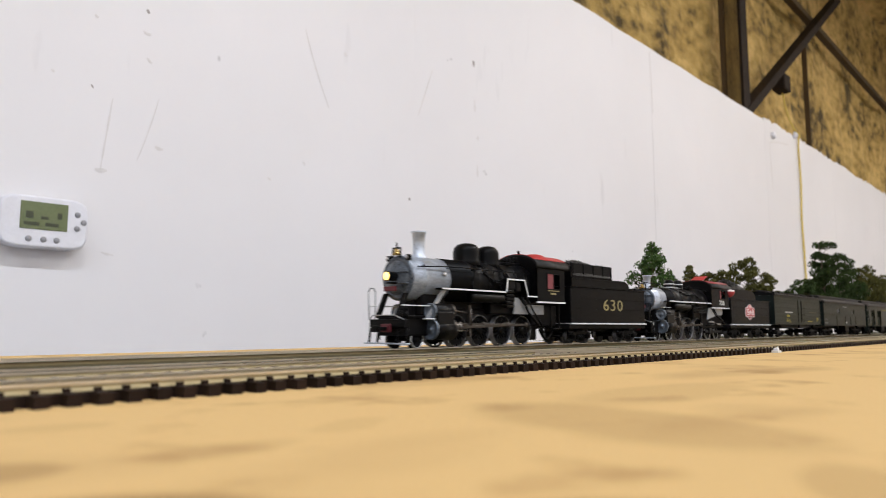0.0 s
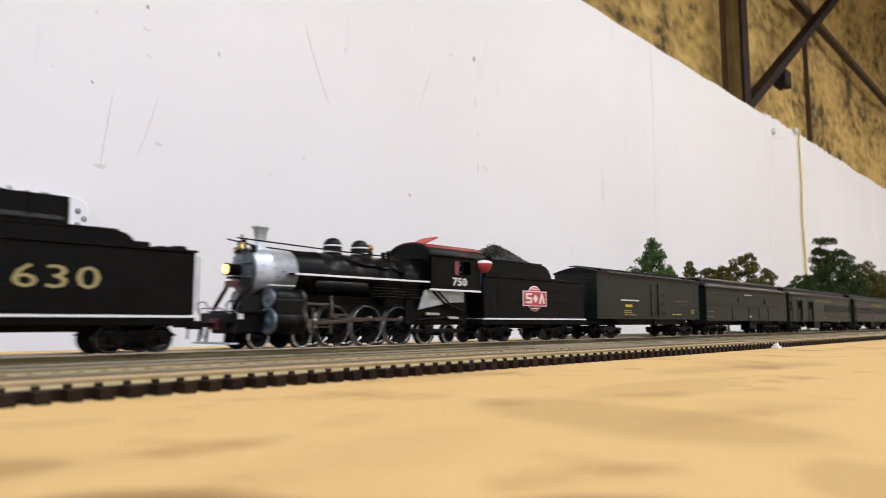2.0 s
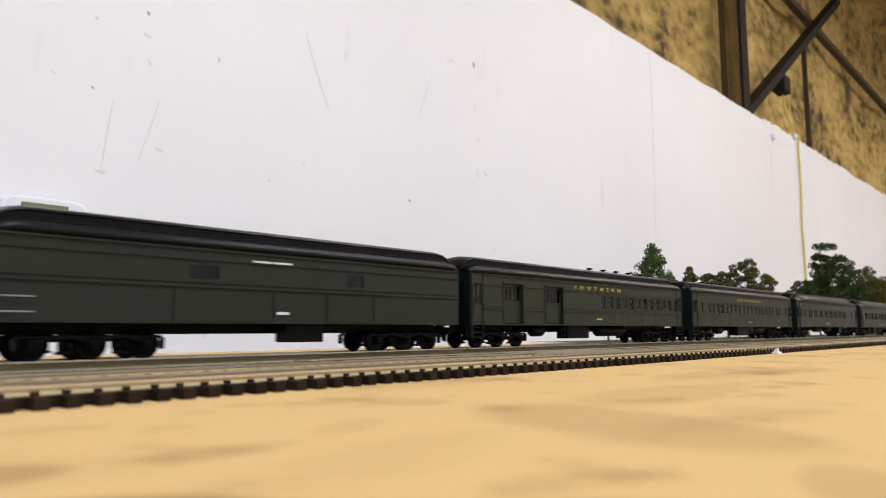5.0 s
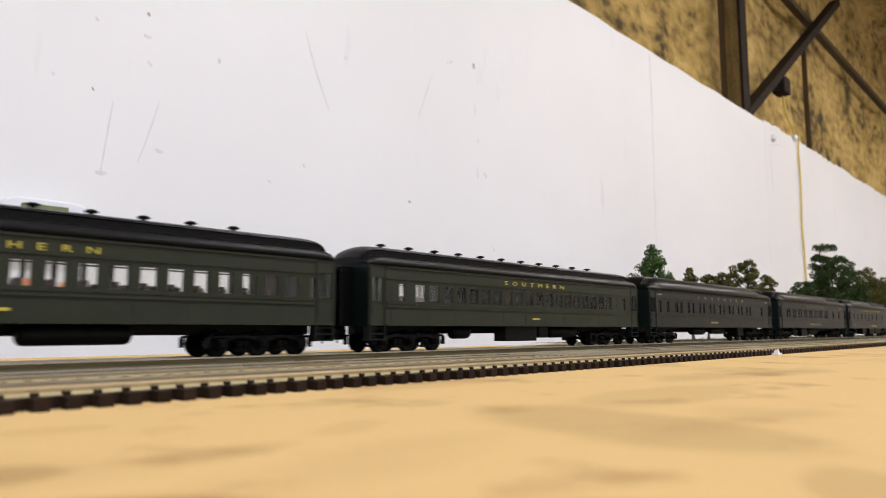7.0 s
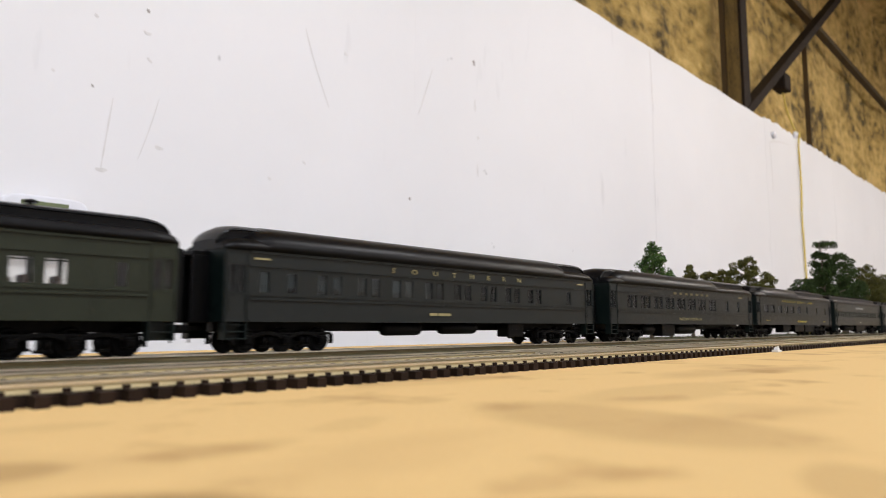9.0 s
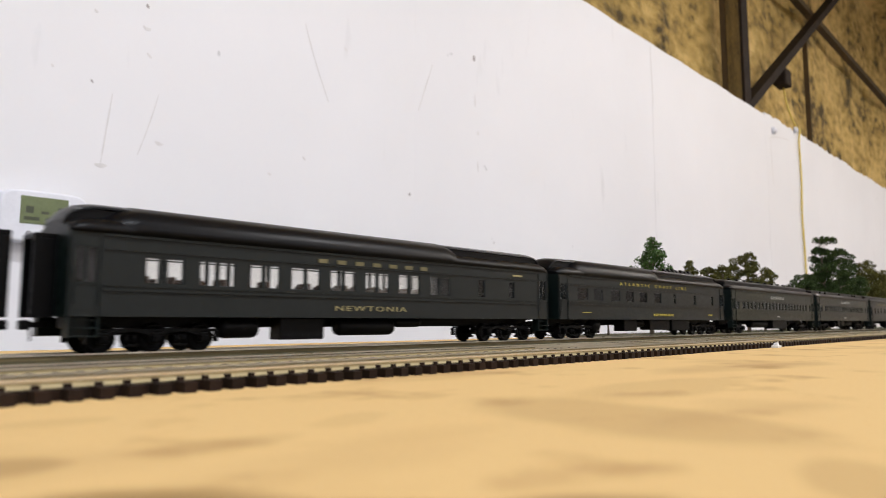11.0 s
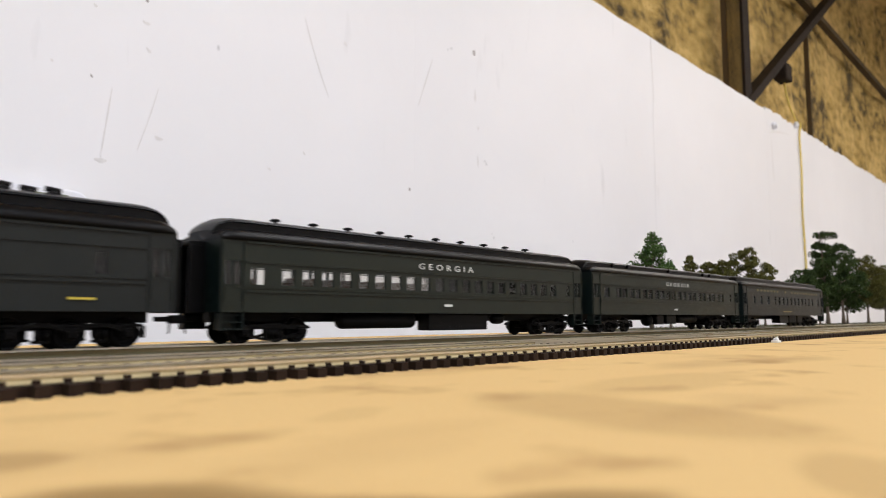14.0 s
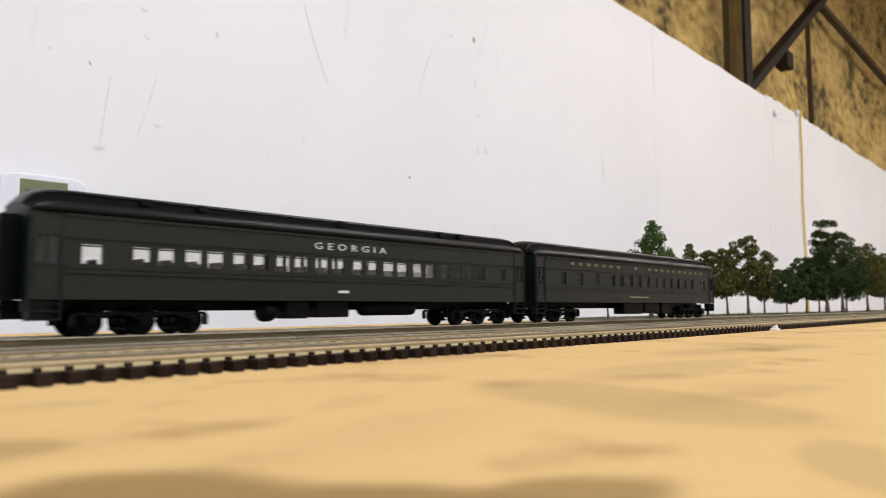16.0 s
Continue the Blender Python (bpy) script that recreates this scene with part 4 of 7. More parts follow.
combine = coach("combine_car", "olive green combine car with yellow lettering and lit interior", 1.217, 1.489, "green",
                row(1.3605, 0.0105, 11, 0.0066) + [(1.477, 0.004)], "deck", far_from=0.130,
                vents=[1.3669 + i * 0.0194 for i in range(5)], doors=[(1.2465, 1.2660, 0.0376), (1.2895, 1.3095, 0.0376)], rivets=True, gear=[("box", 1.318, 1.345, 0.0045), ("tank", 1.362, 1.40, 0.0055), ("tank", 1.283, 1.296, 0.006)])
lettering("lettering", "SOUTHERN", 0.0024, M["yellow"], combine, (1.3535 - 1.217, LY, 0.0384), 0.062, 0.0, "yellow lettering", 2.3)
for x in (0.0915, 0.0330):
    bm = bmesh.new()
    wire(bm, [(x, -HALF + 0.001, BOTTOM), (x, -HALF + 0.001, 0.0062), (x + 0.0045, -HALF + 0.001, 0.0062), (x + 0.0045, -HALF + 0.001, BOTTOM)], 0.00035, 5)
    part("step_iron", bm, M["truck"], combine)
bars("number_plate", [(0.134, 0.141)], 0.0170, 0.0180, LY, M["yellow"], combine)

southern = coach("passenger_coach", "olive green day coach with yellow lettering and warm lit windows", 1.509, 1.778, "green",
                 [(1.531, 0.004)] + row(1.5445, 0.0106, 19, 0.0076) + [(1.757, 0.0045)], "deck",
                 vents=[1.5293 + i * 0.0201 for i in range(11)], rivets=True, gear=[("box", 1.618, 1.650, 0.0042), ("box", 1.652, 1.662, 0.0060), ("tank", 1.668, 1.70, 0.0058), ("tank", 1.575, 1.59, 0.006)])
lettering("lettering", "SOUTHERN", 0.0024, M["yellow"], southern, (1.6455 - 1.509, LY, 0.0384), 0.062, 0.0, "yellow lettering", 2.3)
bars("number_plate", [(0.133, 0.140)], 0.0170, 0.0180, LY, M["yellow"], southern)

lake = coach("sleeping_car", "dark grey sleeping car with gold lettering and arched roof", 1.797, 2.078, "grey_green",
             [(1.8155, 0.0052), (1.8295, 0.0050)] + [(c + d, 0.0056) for c in (1.850, 1.8735, 1.896, 1.919, 1.9415, 1.9640, 1.9865, 2.009) for d in (-0.0043, 0.0043)] + [(2.047, 0.005)],
             "arch", top=0.0542, arch=(1.808, 2.050), glazing="glass_dim", gear=[("tank", 1.888, 1.915, 0.0065), ("box", 1.985, 2.0, 0.005), ("tank", 1.93, 1.96, 0.007)])
lettering("lettering", "SOUTHERN", 0.0025, M["gold"], lake, (1.941 - 1.797, LY, 0.0387), 0.106, 0.0, "gold lettering", 5.0)
bars("name_plate", [(0.118, 0.1235), (0.1245, 0.134)], 0.0166, 0.0180, LY, M["gold"], lake)
bars("corner_plate", [(0.0135, 0.021)], 0.0388, 0.0396, LY, M["gold"], lake)
bars("corner_plate", [(0.260, 0.267)], 0.0388, 0.0396, LY, M["gold"], lake)

pullman = coach("sleeping_car", "dark grey green sleeping car with wide paired windows", 2.100, 2.384, "grey_green",
                [(c + d, 0.0070) for c in (2.1340, 2.1553, 2.1765, 2.1977, 2.2189, 2.2398, 2.2614, 2.2843) for d in (-0.0041, 0.0041)] + [(2.3185, 0.0058), (2.3465, 0.0052)],
                "arch", top=0.0545, arch=(2.112, 2.304), head=0.0350, far_to=0.218, gear=[("box", 2.187, 2.210, 0.0035), ("tank", 2.220, 2.256, 0.0048), ("tank", 2.258, 2.276, 0.0085), ("tank", 2.160, 2.178, 0.0045)])
bars("letter_bar", [(2.204 - 2.1 + i * 0.0108, 2.2090 - 2.1 + i * 0.0108) for i in range(7)], 0.0376, 0.0394, LY, M["gold_dim"], pullman, "gold letter-sized bars")
lettering("name", "NEWTONIA", 0.0024, M["gold"], pullman, (2.2365 - 2.1, LY, 0.0174), 0.045, 0.0, "gold lettering", 1.2)
bars("corner_plate", [(0.247, 0.256)], 0.0383, 0.0393, LY, M["gold"], pullman)

diner = coach("dining_car", "dark grey green dining car with yellow lettering and roof stacks", 2.396, 2.672, "grey_green",
              [(2.4257, 0.0138), (2.4463, 0.0118), (2.4703, 0.0125), (2.4914, 0.0120), (2.5129, 0.0120), (2.5368, 0.0120), (2.5676, 0.0045), (2.607, 0.004), (2.6448, 0.004)],
              "arch", arch=(2.4170, 2.546), top=0.0545, sill=0.0260, head=0.0343, seats=False, far_from=0.015, far_to=0.215, steps=False, gear=[("box", 2.486, 2.506, 0.0045), ("tank", 2.508, 2.524, 0.007), ("box", 2.527, 2.562, 0.0050), ("box", 2.566, 2.60, 0.0045), ("tank", 2.445, 2.455, 0.004)])
lettering("lettering", "ATLANTIC COAST LINE", 0.0022, M["yellow"], diner, (2.5325 - 2.396, LY, 0.0392), 0.113, 0.0, "yellow lettering", 2.2)
lettering("name", "NEWBERN", 0.0018, M["yellow"], diner, (2.5455 - 2.396, LY, 0.0168), 0.034, 0.02, "yellow lettering", 1.2)
bars("corner_plate", [(0.0285, 0.0395)], 0.0175, 0.0179, LY, M["yellow"], diner)
bars("corner_plate", [(0.238, 0.247)], 0.0170, 0.0178, LY, M["yellow"], diner)
for x, h in ((2.584, 0.0010), (2.592, 0.0016), (2.600, 0.0022), (2.607, 0.0014), (2.617, 0.0020), (2.625, 0.0013), (2.633, 0.0018)):
    bm = bmesh.new()
    q = x - 2.396
    rbox(bm, q - 0.0022, q + 0.0022, -0.0035, 0.0015, 0.0535, 0.0546 + h * 0.5, 0.0005)
    tube(bm, (q, -0.001, 0.0540), (q, -0.001, 0.0545 + h), 0.0010, n=10)
    tube(bm, (q - 0.0026, -0.001, 0.0548 + h), (q + 0.0026, -0.001, 0.0544 + h), 0.0010, n=10)
    part("smoke_jack", bm, M["roof"], diner)

georgia = coach("passenger_coach", "dark green day coach with white lettering", 2.690, 2.958, "dark_green",
                [(2.7075, 0.0070)] + row(2.7225, 0.0106, 20, 0.0068) + [(2.941, 0.0045)], "deck", sill=0.0242, head=0.0318,
                vents=[2.7244 + i * 0.0210 for i in range(10)], trucks=4, gear=[("tank", 2.755, 2.805, 0.0055), ("box", 2.812, 2.86, 0.0040), ("tank", 2.87, 2.88, 0.007)])
lettering("lettering", "GEORGIA", 0.0031, M["white_letter"], georgia, (2.823 - 2.690, LY, 0.0372), 0.043, 0.0, "white lettering", 1.7)
bars("number_plate", [(0.131, 0.137)], 0.0166, 0.0178, LY, M["white_letter"], georgia)

georgia2 = coach("passenger_coach", "dark grey green day coach with paired windows and white lettering", 2.9712, 3.243, "dark_green",
                 [(2.9915, 0.0078)] + [(c + d, 0.0072) for c in [3.013 + i * 0.0204 for i in range(10)] for d in (-0.0046, 0.0046)] + [(3.222, 0.004)],
                 "deck", sill=0.0250, head=0.0325, gear=[("tank", 3.062, 3.070, 0.004), ("box", 3.073, 3.085, 0.0052), ("box", 3.09, 3.108, 0.0055), ("tank", 3.118, 3.155, 0.006)], top=0.0525, inset=0.0415)
lettering("lettering", "GEORGIA", 0.0030, M["white_letter"], georgia2, (3.107 - 2.9712, LY, 0.0377), 0.043, 0.0, "white lettering", 1.7)
bars("number_plate", [(0.128, 0.134)], 0.0166, 0.0178, LY, M["white_letter"], georgia2)
for x in (3.012, 3.035, 3.105, 3.175, 3.19):
    bm = bmesh.new()
    rbox(bm, x - 2.9712 - 0.002, x - 2.9712 + 0.002, -0.0122, -0.0088, 0.0480, 0.0510, 0.0006)
    part("roof_vent", bm, M["roof"], georgia2)

observation = coach("observation_car", "dark brown green observation car at the train's end", 3.254, 3.532, "grey_green",
                    [(3.286, 0.0060), (3.3065, 0.0060), (3.328, 0.0060)] + row(3.350, 0.0135, 11, 0.0060) + [(3.508, 0.009)], "deck", glazing="glass_dim", sill=0.0245, head=0.0332,
                    gear=[("box", 3.37, 3.40, 0.0045), ("box", 3.402, 3.428, 0.0048), ("box", 3.432, 3.452, 0.0045)], top=0.0530)
bars("letter_bar", [(3.2935 - 3.254 + i * 0.0102, 3.2980 - 3.254 + i * 0.0102) for i in range(7)] + [(3.381 - 3.254, 3.386 - 3.254)]
     + [(3.404 - 3.254 + i * 0.0107, 3.4085 - 3.254 + i * 0.0107) for i in range(10)], 0.0378, 0.0398, LY, M["gold_dim"], observation, "gold letter-sized bars")
bars("name_plate", [(0.120, 0.150)], 0.0168, 0.0176, LY, M["gold"], observation)

# ---- head-end cars ----
baggage = coach("baggage_car", "olive green baggage car with square high windows", 0.986, 1.207, "express_green",
                [(1.0580, 0.0125), (1.1340, 0.0105)], "deck", sill=0.0300, head=0.0360, vestibule=False, glazing="glass_dim", seats=False,
                gear=[("box", 1.098, 1.118, 0.0050)], top=0.0535)
for a, b in ((1.046, 1.090), (1.118, 1.146)):
    bm = bmesh.new()
    for x in (a - 0.986, b - 0.986):
        box(bm, x - 0.0005, x + 0.0005, LY - 0.0002, -HALF + 0.0002, BOTTOM + 0.001, SILL + 0.001)
    box(bm, a - 0.986, b - 0.986, LY - 0.0003, -HALF + 0.0002, BOTTOM + 0.0010, BOTTOM + 0.0018)
    part("door_frame", bm, M["express_green"], baggage)
bars("letter_bar", [(0.0930, 0.1020), (0.1030, 0.1120)], 0.0378, 0.0390, LY, M["white_letter"], baggage)
bars("number_plate", [(0.105, 0.111)], 0.0168, 0.0180, LY, M["white_letter"], baggage)
for z in (0.0165, 0.0215):
    bm = bmesh.new()
    wire(bm, [(0.002, LY, z), (0.002, LY - 0.0008, z), (0.012, LY - 0.0008, z), (0.012, LY, z)], 0.00022)
    part("grab_iron", bm, M["silver_panel"], baggage)


def reefer():
    x0, L = 0.799, 0.171
    car = vehicle("express_reefer", "olive green wooden express refrigerator car with yellow lettering", "freight car", x0)
    paint = M["express_green"]
    z0, z1 = 0.0140, 0.0468
    bm = bmesh.new()
    box(bm, 0.0006, L - 0.0006, -HALF + 0.00022, HALF - 0.0006, z0, z1)
    part("body", bm, paint, car)
    for side in (-1, 1):
        y = side * HALF
        for rail, a, b, k in (("side_sill", z0, z0 + 0.0016, 0.97), ("fascia", z1 - 0.0034, z1, 0.96)):
            bm = bmesh.new()
            box(bm, 0.0, L, min(y, y * k), max(y, y * k), a, b)
            part(rail, bm, paint, car)
    for x in (-0.0004, L - 0.0004):
        bm = bmesh.new()
        rbox(bm, x, x + 0.0008, -HALF, HALF, z0, z1 + 0.0002, 0.0002)
        part("end", bm, M["end_green"], car)
    # tongue-and-groove sheathing stands as narrow boards on the side
    def board(bm):
        box(bm, 0.00003, 0.00339, -0.00028, 0.0002, 0, z1 - z0 - 0.0054)
    n = int((L - 0.0028) / 0.00342)
    for i in range(n):
        part("plank", shared("sheathing_plank", board), paint, car, loc=(0.0012 + i * 0.00342, -HALF + 0.0004, z0 + 0.0016))
    top = [(-HALF - 0.0010, z1 - 0.0008), (-HALF - 0.0010, z1 + 0.0004), (-0.012, z1 + 0.0022), (-0.006, z1 + 0.0034), (0, z1 + 0.0038),
           (0.006, z1 + 0.0034), (0.012, z1 + 0.0022), (HALF + 0.0010, z1 + 0.0004), (HALF + 0.0010, z1 - 0.0008)]
    bm = bmesh.new()
    prism(bm, top, -0.0008, L + 0.0008)
    part("roof", bm, M["roof"], car)
    bm = bmesh.new()
    for i in range(15):
        x = 0.004 + i * (L - 0.008) / 14
        for s in (-1, 1):
            wire(bm, [(x, s * (HALF + 0.0008), z1 + 0.0005), (x, s * 0.012, z1 + 0.0023), (x, s * 0.006, z1 + 0.0035)], 0.00014, 4)
    tagged(part("roof_seam", bm, M["roof"], car), kind="stuff")
    bm = bmesh.new()
    for dy in (-0.0022, 0.0, 0.0022):
        box(bm, -0.003, L + 0.003, dy - 0.00095, dy + 0.00095, z1 + 0.0044, z1 + 0.0050)
    part("running_board", bm, M["roof"], car)
    for x in (0.010, L - 0.022):
        bm = bmesh.new()
        rbox(bm, x, x + 0.011, -0.0145, -0.0055, z1 + 0.0012, z1 + 0.0033, 0.0005)
        part("ice_hatch", bm, M["roof"], car)
    # double doors in the middle with their bar and six hinges
    m = L * 0.535
    for a, b in ((m - 0.0105, m - 0.0004), (m + 0.0004, m + 0.0105)):
        bm = bmesh.new()
        rbox(bm, a, b, -HALF - 0.0004, -HALF + 0.0005, z0 + 0.0022, z1 - 0.0045, 0.0002)
        door = part("door", bm, paint, car)
        for z in (0.019, 0.026, 0.0335):
            bm = bmesh.new()
            if a < m - 0.005:
                box(bm, a, a + 0.0046, -HALF - 0.0008, -HALF - 0.0003, z - 0.0006, z + 0.0006)
                rbox(bm, a - 0.0010, a + 0.0008, -HALF - 0.0012, -HALF - 0.0003, z - 0.0010, z + 0.0010, 0.0003)
            else:
                box(bm, b - 0.0046, b, -HALF - 0.0008, -HALF - 0.0003, z - 0.0006, z + 0.0006)
                rbox(bm, b - 0.0008, b + 0.0010, -HALF - 0.0012, -HALF - 0.0003, z - 0.0010, z + 0.0010, 0.0003)
            part("hinge", bm, paint, door)
    bm = bmesh.new()
    box(bm, m - 0.0005, m + 0.0005, -HALF - 0.0011, -HALF - 0.0003, z0 + 0.003, z1 - 0.005)
    box(bm, m - 0.005, m + 0.001, -HALF - 0.0013, -HALF - 0.0006, z0 + 0.0052, z0 + 0.0058)
    part("latch_bar", bm, M["truck"], car)
    for x in (L - 0.0052,):
        bm = bmesh.new()
        for i in range(7):
            z = z0 + 0.001 + i * 0.0048
            wire(bm, [(x - 0.002, -HALF, z), (x - 0.002, -HALF - 0.0012, z), (x + 0.003, -HALF - 0.0012, z), (x + 0.003, -HALF, z)], 0.00028, 5)
        part("ladder", bm, M["express_green"], car)
    bm = bmesh.new()
    for i in range(6):
        z = z0 + 0.001 + i * 0.0048
        wire(bm, [(0, -0.013, z), (-0.0012, -0.013, z), (-0.0012, -0.008, z), (0, -0.008, z)], 0.00028, 5)
    part("ladder", bm, M["truck"], car)
    bm = bmesh.new()
    rbox(bm, 0.0, L, -0.0050, 0.0050, z0 - 0.0045, z0, 0.0005)
    plate(bm, [(0.034, z0), (0.040, z0 - 0.0042), (L - 0.040, z0 - 0.0042), (L - 0.034, z0)], -0.0115, -0.0105)
    rbox(bm, m - 0.004, m - 0.0005, -HALF + 0.001, -HALF + 0.0030, z0 - 0.0045, z0, 0.0003)
    part("underframe", bm, M["truck"], car)
    y = LY - 0.0002
    bars("letter_bar", [(0.0326 + i * 0.00225, 0.0326 + i * 0.00225 + (0.0021 if i % 3 else 0.0014)) for i in range(12)], 0.0273, 0.0283, y, M["white_letter"], car, "white letter-sized bars")
    bars("number_plate", [(0.0390 + i * 0.0020, 0.0407 + i * 0.0020) for i in range(5)], 0.0228, 0.0247, y, M["yellow"], car)
    for z, a, b in ((0.0198, 0.0372, 0.0480), (0.0184, 0.0372, 0.0490), (0.0168, 0.0372, 0.0545)):
        bars("data_line", [(a, b)], z, z + 0.00045, y, M["yellow"], car)
    bars("data_line", [(0.122, 0.129), (0.1300, 0.1410), (0.1420, 0.150)], 0.0285, 0.0290, y, M["gold_dim"], car)
    bars("data_line", [(0.1167, 0.1338)], 0.0176, 0.0184, y, M["yellow"], car)
    for z in (0.0188, 0.0202, 0.0216):
        bars("data_line", [(0.1530, 0.1585)], z, z + 0.0005, y, M["yellow"], car)
    bm = bmesh.new()
    for z in (0.0385, 0.0402):
        box(bm, -0.0003, 0.0008, -0.0155, -0.0115, z, z + 0.0008)
    part("end_plate", bm, M["yellow"], car)
    truck(car, 0.0235, (-0.0110, 0.0110), 0.0052, False, 0.0132)
    truck(car, L - 0.0235, (-0.0110, 0.0110), 0.0052, False, 0.0132)
    coupler(car, 0, -1)
    coupler(car, L, 1)


reefer()

# ---- locomotives and tenders ----
CRANKS = []    # (part, radius of the driver, throw)
THROW = 0.0034


def driver_meshes(r, n):
    def tyre(bm):
        for s in (-1, 1):
            lathe(bm, (0, s * 0.0069, 0), (0, s, 0), [(r * 0.95, 0), (r + 0.0006, 0), (r + 0.0006, 0.0005), (r, 0.0007), (r, 0.0027), (r * 0.99, 0.0029), (r * 0.96, 0.0029), (r * 0.95, 0.0026), (r * 0.95, 0)], 36, False)

    def centre(bm):
        tube(bm, (0, -0.0095, 0), (0, 0.0095, 0), 0.0016, n=12)
        for s in (-1, 1):
            y = s * 0.0083
            lathe(bm, (0, s * 0.0072, 0), (0, s, 0), [(0.0004, 0), (0.0024, 0), (0.0024, 0.0024), (0.0004, 0.0024)], 14)
            for i in range(n):
                a = 2 * math.pi * i / n
                c, q = math.cos(a), math.sin(a)
                tube(bm, (0.0018 * c, y, 0.0018 * q), (r * 0.94 * c, y, r * 0.94 * q), 0.00062, 0.00045, 6)
            # counterweight opposite the crank
            pts = [(r * 0.86 * math.cos(math.radians(d)), r * 0.86 * math.sin(math.radians(d))) for d in range(218, 323, 8)]
            plate(bm, pts, s * 0.0072, s * 0.0092)
    return shared("driver_tyre_%d" % round(r * 1e5), tyre), shared("driver_centre_%d" % round(r * 1e5), centre)


def driver(loco, x, r):
    tyre, centre = driver_meshes(r, 14)
    c = part("driving_wheel", centre, M["black"], loco, loc=(x, 0, r))
    part("tyre", tyre, M["tyre"], c, "bright steel tyre")
    ROLLERS.append((c, x, r))


def small_wheels(loco, x, r, name="pony_wheel"):
    w = part(name, wheelset_mesh(r), M["truck"], loco, loc=(x, 0, r))
    def rim(bm):
        for s in (-1, 1):
            lathe(bm, (0, s * 0.0097, 0), (0, s, 0), [(r * 0.88, -0.0006), (r + 0.0001, -0.0006), (r + 0.0001, 0.0002), (r * 0.88, 0.0003), (r * 0.88, -0.0006)], 24, False)
    part("tyre", shared("small_rim_%d" % round(r * 1e5), rim), M["steel"], w)


def cylinder_group(loco, x0, x1, r, zc, rv, zv):
    for s in (-1, 1):
        bm = bmesh.new()
        y = s * 0.0130
        rbox(bm, x0 + 0.0022, x1 - 0.0008, min(y - s * 0.009, y + s * 0.0050), max(y - s * 0.009, y + s * 0.0050), zc, zv, 0.0008)
        tube(bm, (x0 + 0.0022, y, zc), (x1, y, zc), r, n=24)
        tube(bm, (x0 + 0.0022, y, zv), (x1, y, zv), rv, n=20)
        cyl = part("cylinder", bm, M["black_gloss"], loco)
        for z, q in ((zc, r), (zv, rv)):
            for x, way in ((x0 + 0.0022, -1), (x1, 1)):
                bm = bmesh.new()
                lathe(bm, (x, y, z), (way, 0, 0), [(q * 0.97, -0.0004), (q * 1.03, 0.0003), (q * 1.03, 0.0011), (q * 0.90, 0.0013), (q * 0.86, 0.0009), (q * 0.25, 0.0010), (q * 0.2, 0.0016), (0.0002, 0.0017)], 24)
                part("cylinder_head", bm, M["cylinder_head"] if way < 0 else M["rod"], cyl)


def running_gear(loco, axles, r, guide0, main):
    """Side rods, main rods, crosshead guides, hung from the axle places."""
    for s in (-1, 1):
        y = s * 0.0125
        ph = 0.0 if s < 0 else math.pi / 2
        bm = bmesh.new()
        for a, b in zip(axles, axles[1:]):
            rbox(bm, a - axles[0], b - axles[0], y - 0.0004, y + 0.0004, -0.0008, 0.0008, 0.0002)
        for a in axles:
            lathe(bm, (a - axles[0], y - 0.0007, 0), (0, 1, 0), [(0.0004, 0), (0.0017, 0), (0.0017, 0.0014), (0.0004, 0.0014)], 12)
        rod = part("side_rod", bm, M["rod"], loco)
        CRANKS.append((rod, axles[0], r, ph))
        bm = bmesh.new()
        for z in (0.0125, 0.0092):
            rbox(bm, guide0, guide0 + 0.0155, y - 0.0006, y + 0.0006, r * 0 + z - 0.0004, z + 0.0004, 0.0001)
        rbox(bm, guide0 + 0.0150, guide0 + 0.0166, y - 0.0012, y + 0.0012, 0.006, 0.0235, 0.0003)
        wire(bm, [(guide0 + 0.004, y, 0.0200), (guide0 + 0.020, y - s * 0.001, 0.0185)], 0.0005)
        wire(bm, [(guide0 + 0.016, y + s * 0.0012, 0.0215), (guide0 + 0.0165, y + s * 0.0012, 0.0105)], 0.0006)
        part("valve_gear", bm, M["rod"], loco)
        bm = bmesh.new()
        rbox(bm, -0.0022, 0.0022, y - 0.0011, y + 0.0011, 0.0086, 0.0130, 0.0004)
        tube(bm, (-0.010, y, 0.0108), (0, y, 0.0108), 0.0005, n=8)
        head = part("crosshead", bm, M["steel"], loco)
        HEADS.append((head, guide0 + 0.0070, r, ph))
        length = axles[main] - (guide0 + 0.0070)
        bm = bmesh.new()
        ym = y + s * 0.0014
        rbox(bm, 0, length, ym - 0.0004, ym + 0.0004, -0.0008, 0.0008, 0.0002)
        for a in (0, length):
            lathe(bm, (a, ym - 0.0006, 0), (0, 1, 0), [(0.0004, 0), (0.0016, 0), (0.0016, 0.0012), (0.0004, 0.0012)], 12)
        rod = part("main_rod", bm, M["rod"], loco)
        MAINS.append((rod, guide0 + 0.0070, axles[main], r, ph, length))


HEADS, MAINS = [], []


def boiler_part(loco, name, material, profile, z, n=32):
    bm = bmesh.new()
    lathe(bm, (0, 0, z), (1, 0, 0), profile, n)
    return part(name, bm, material, loco)


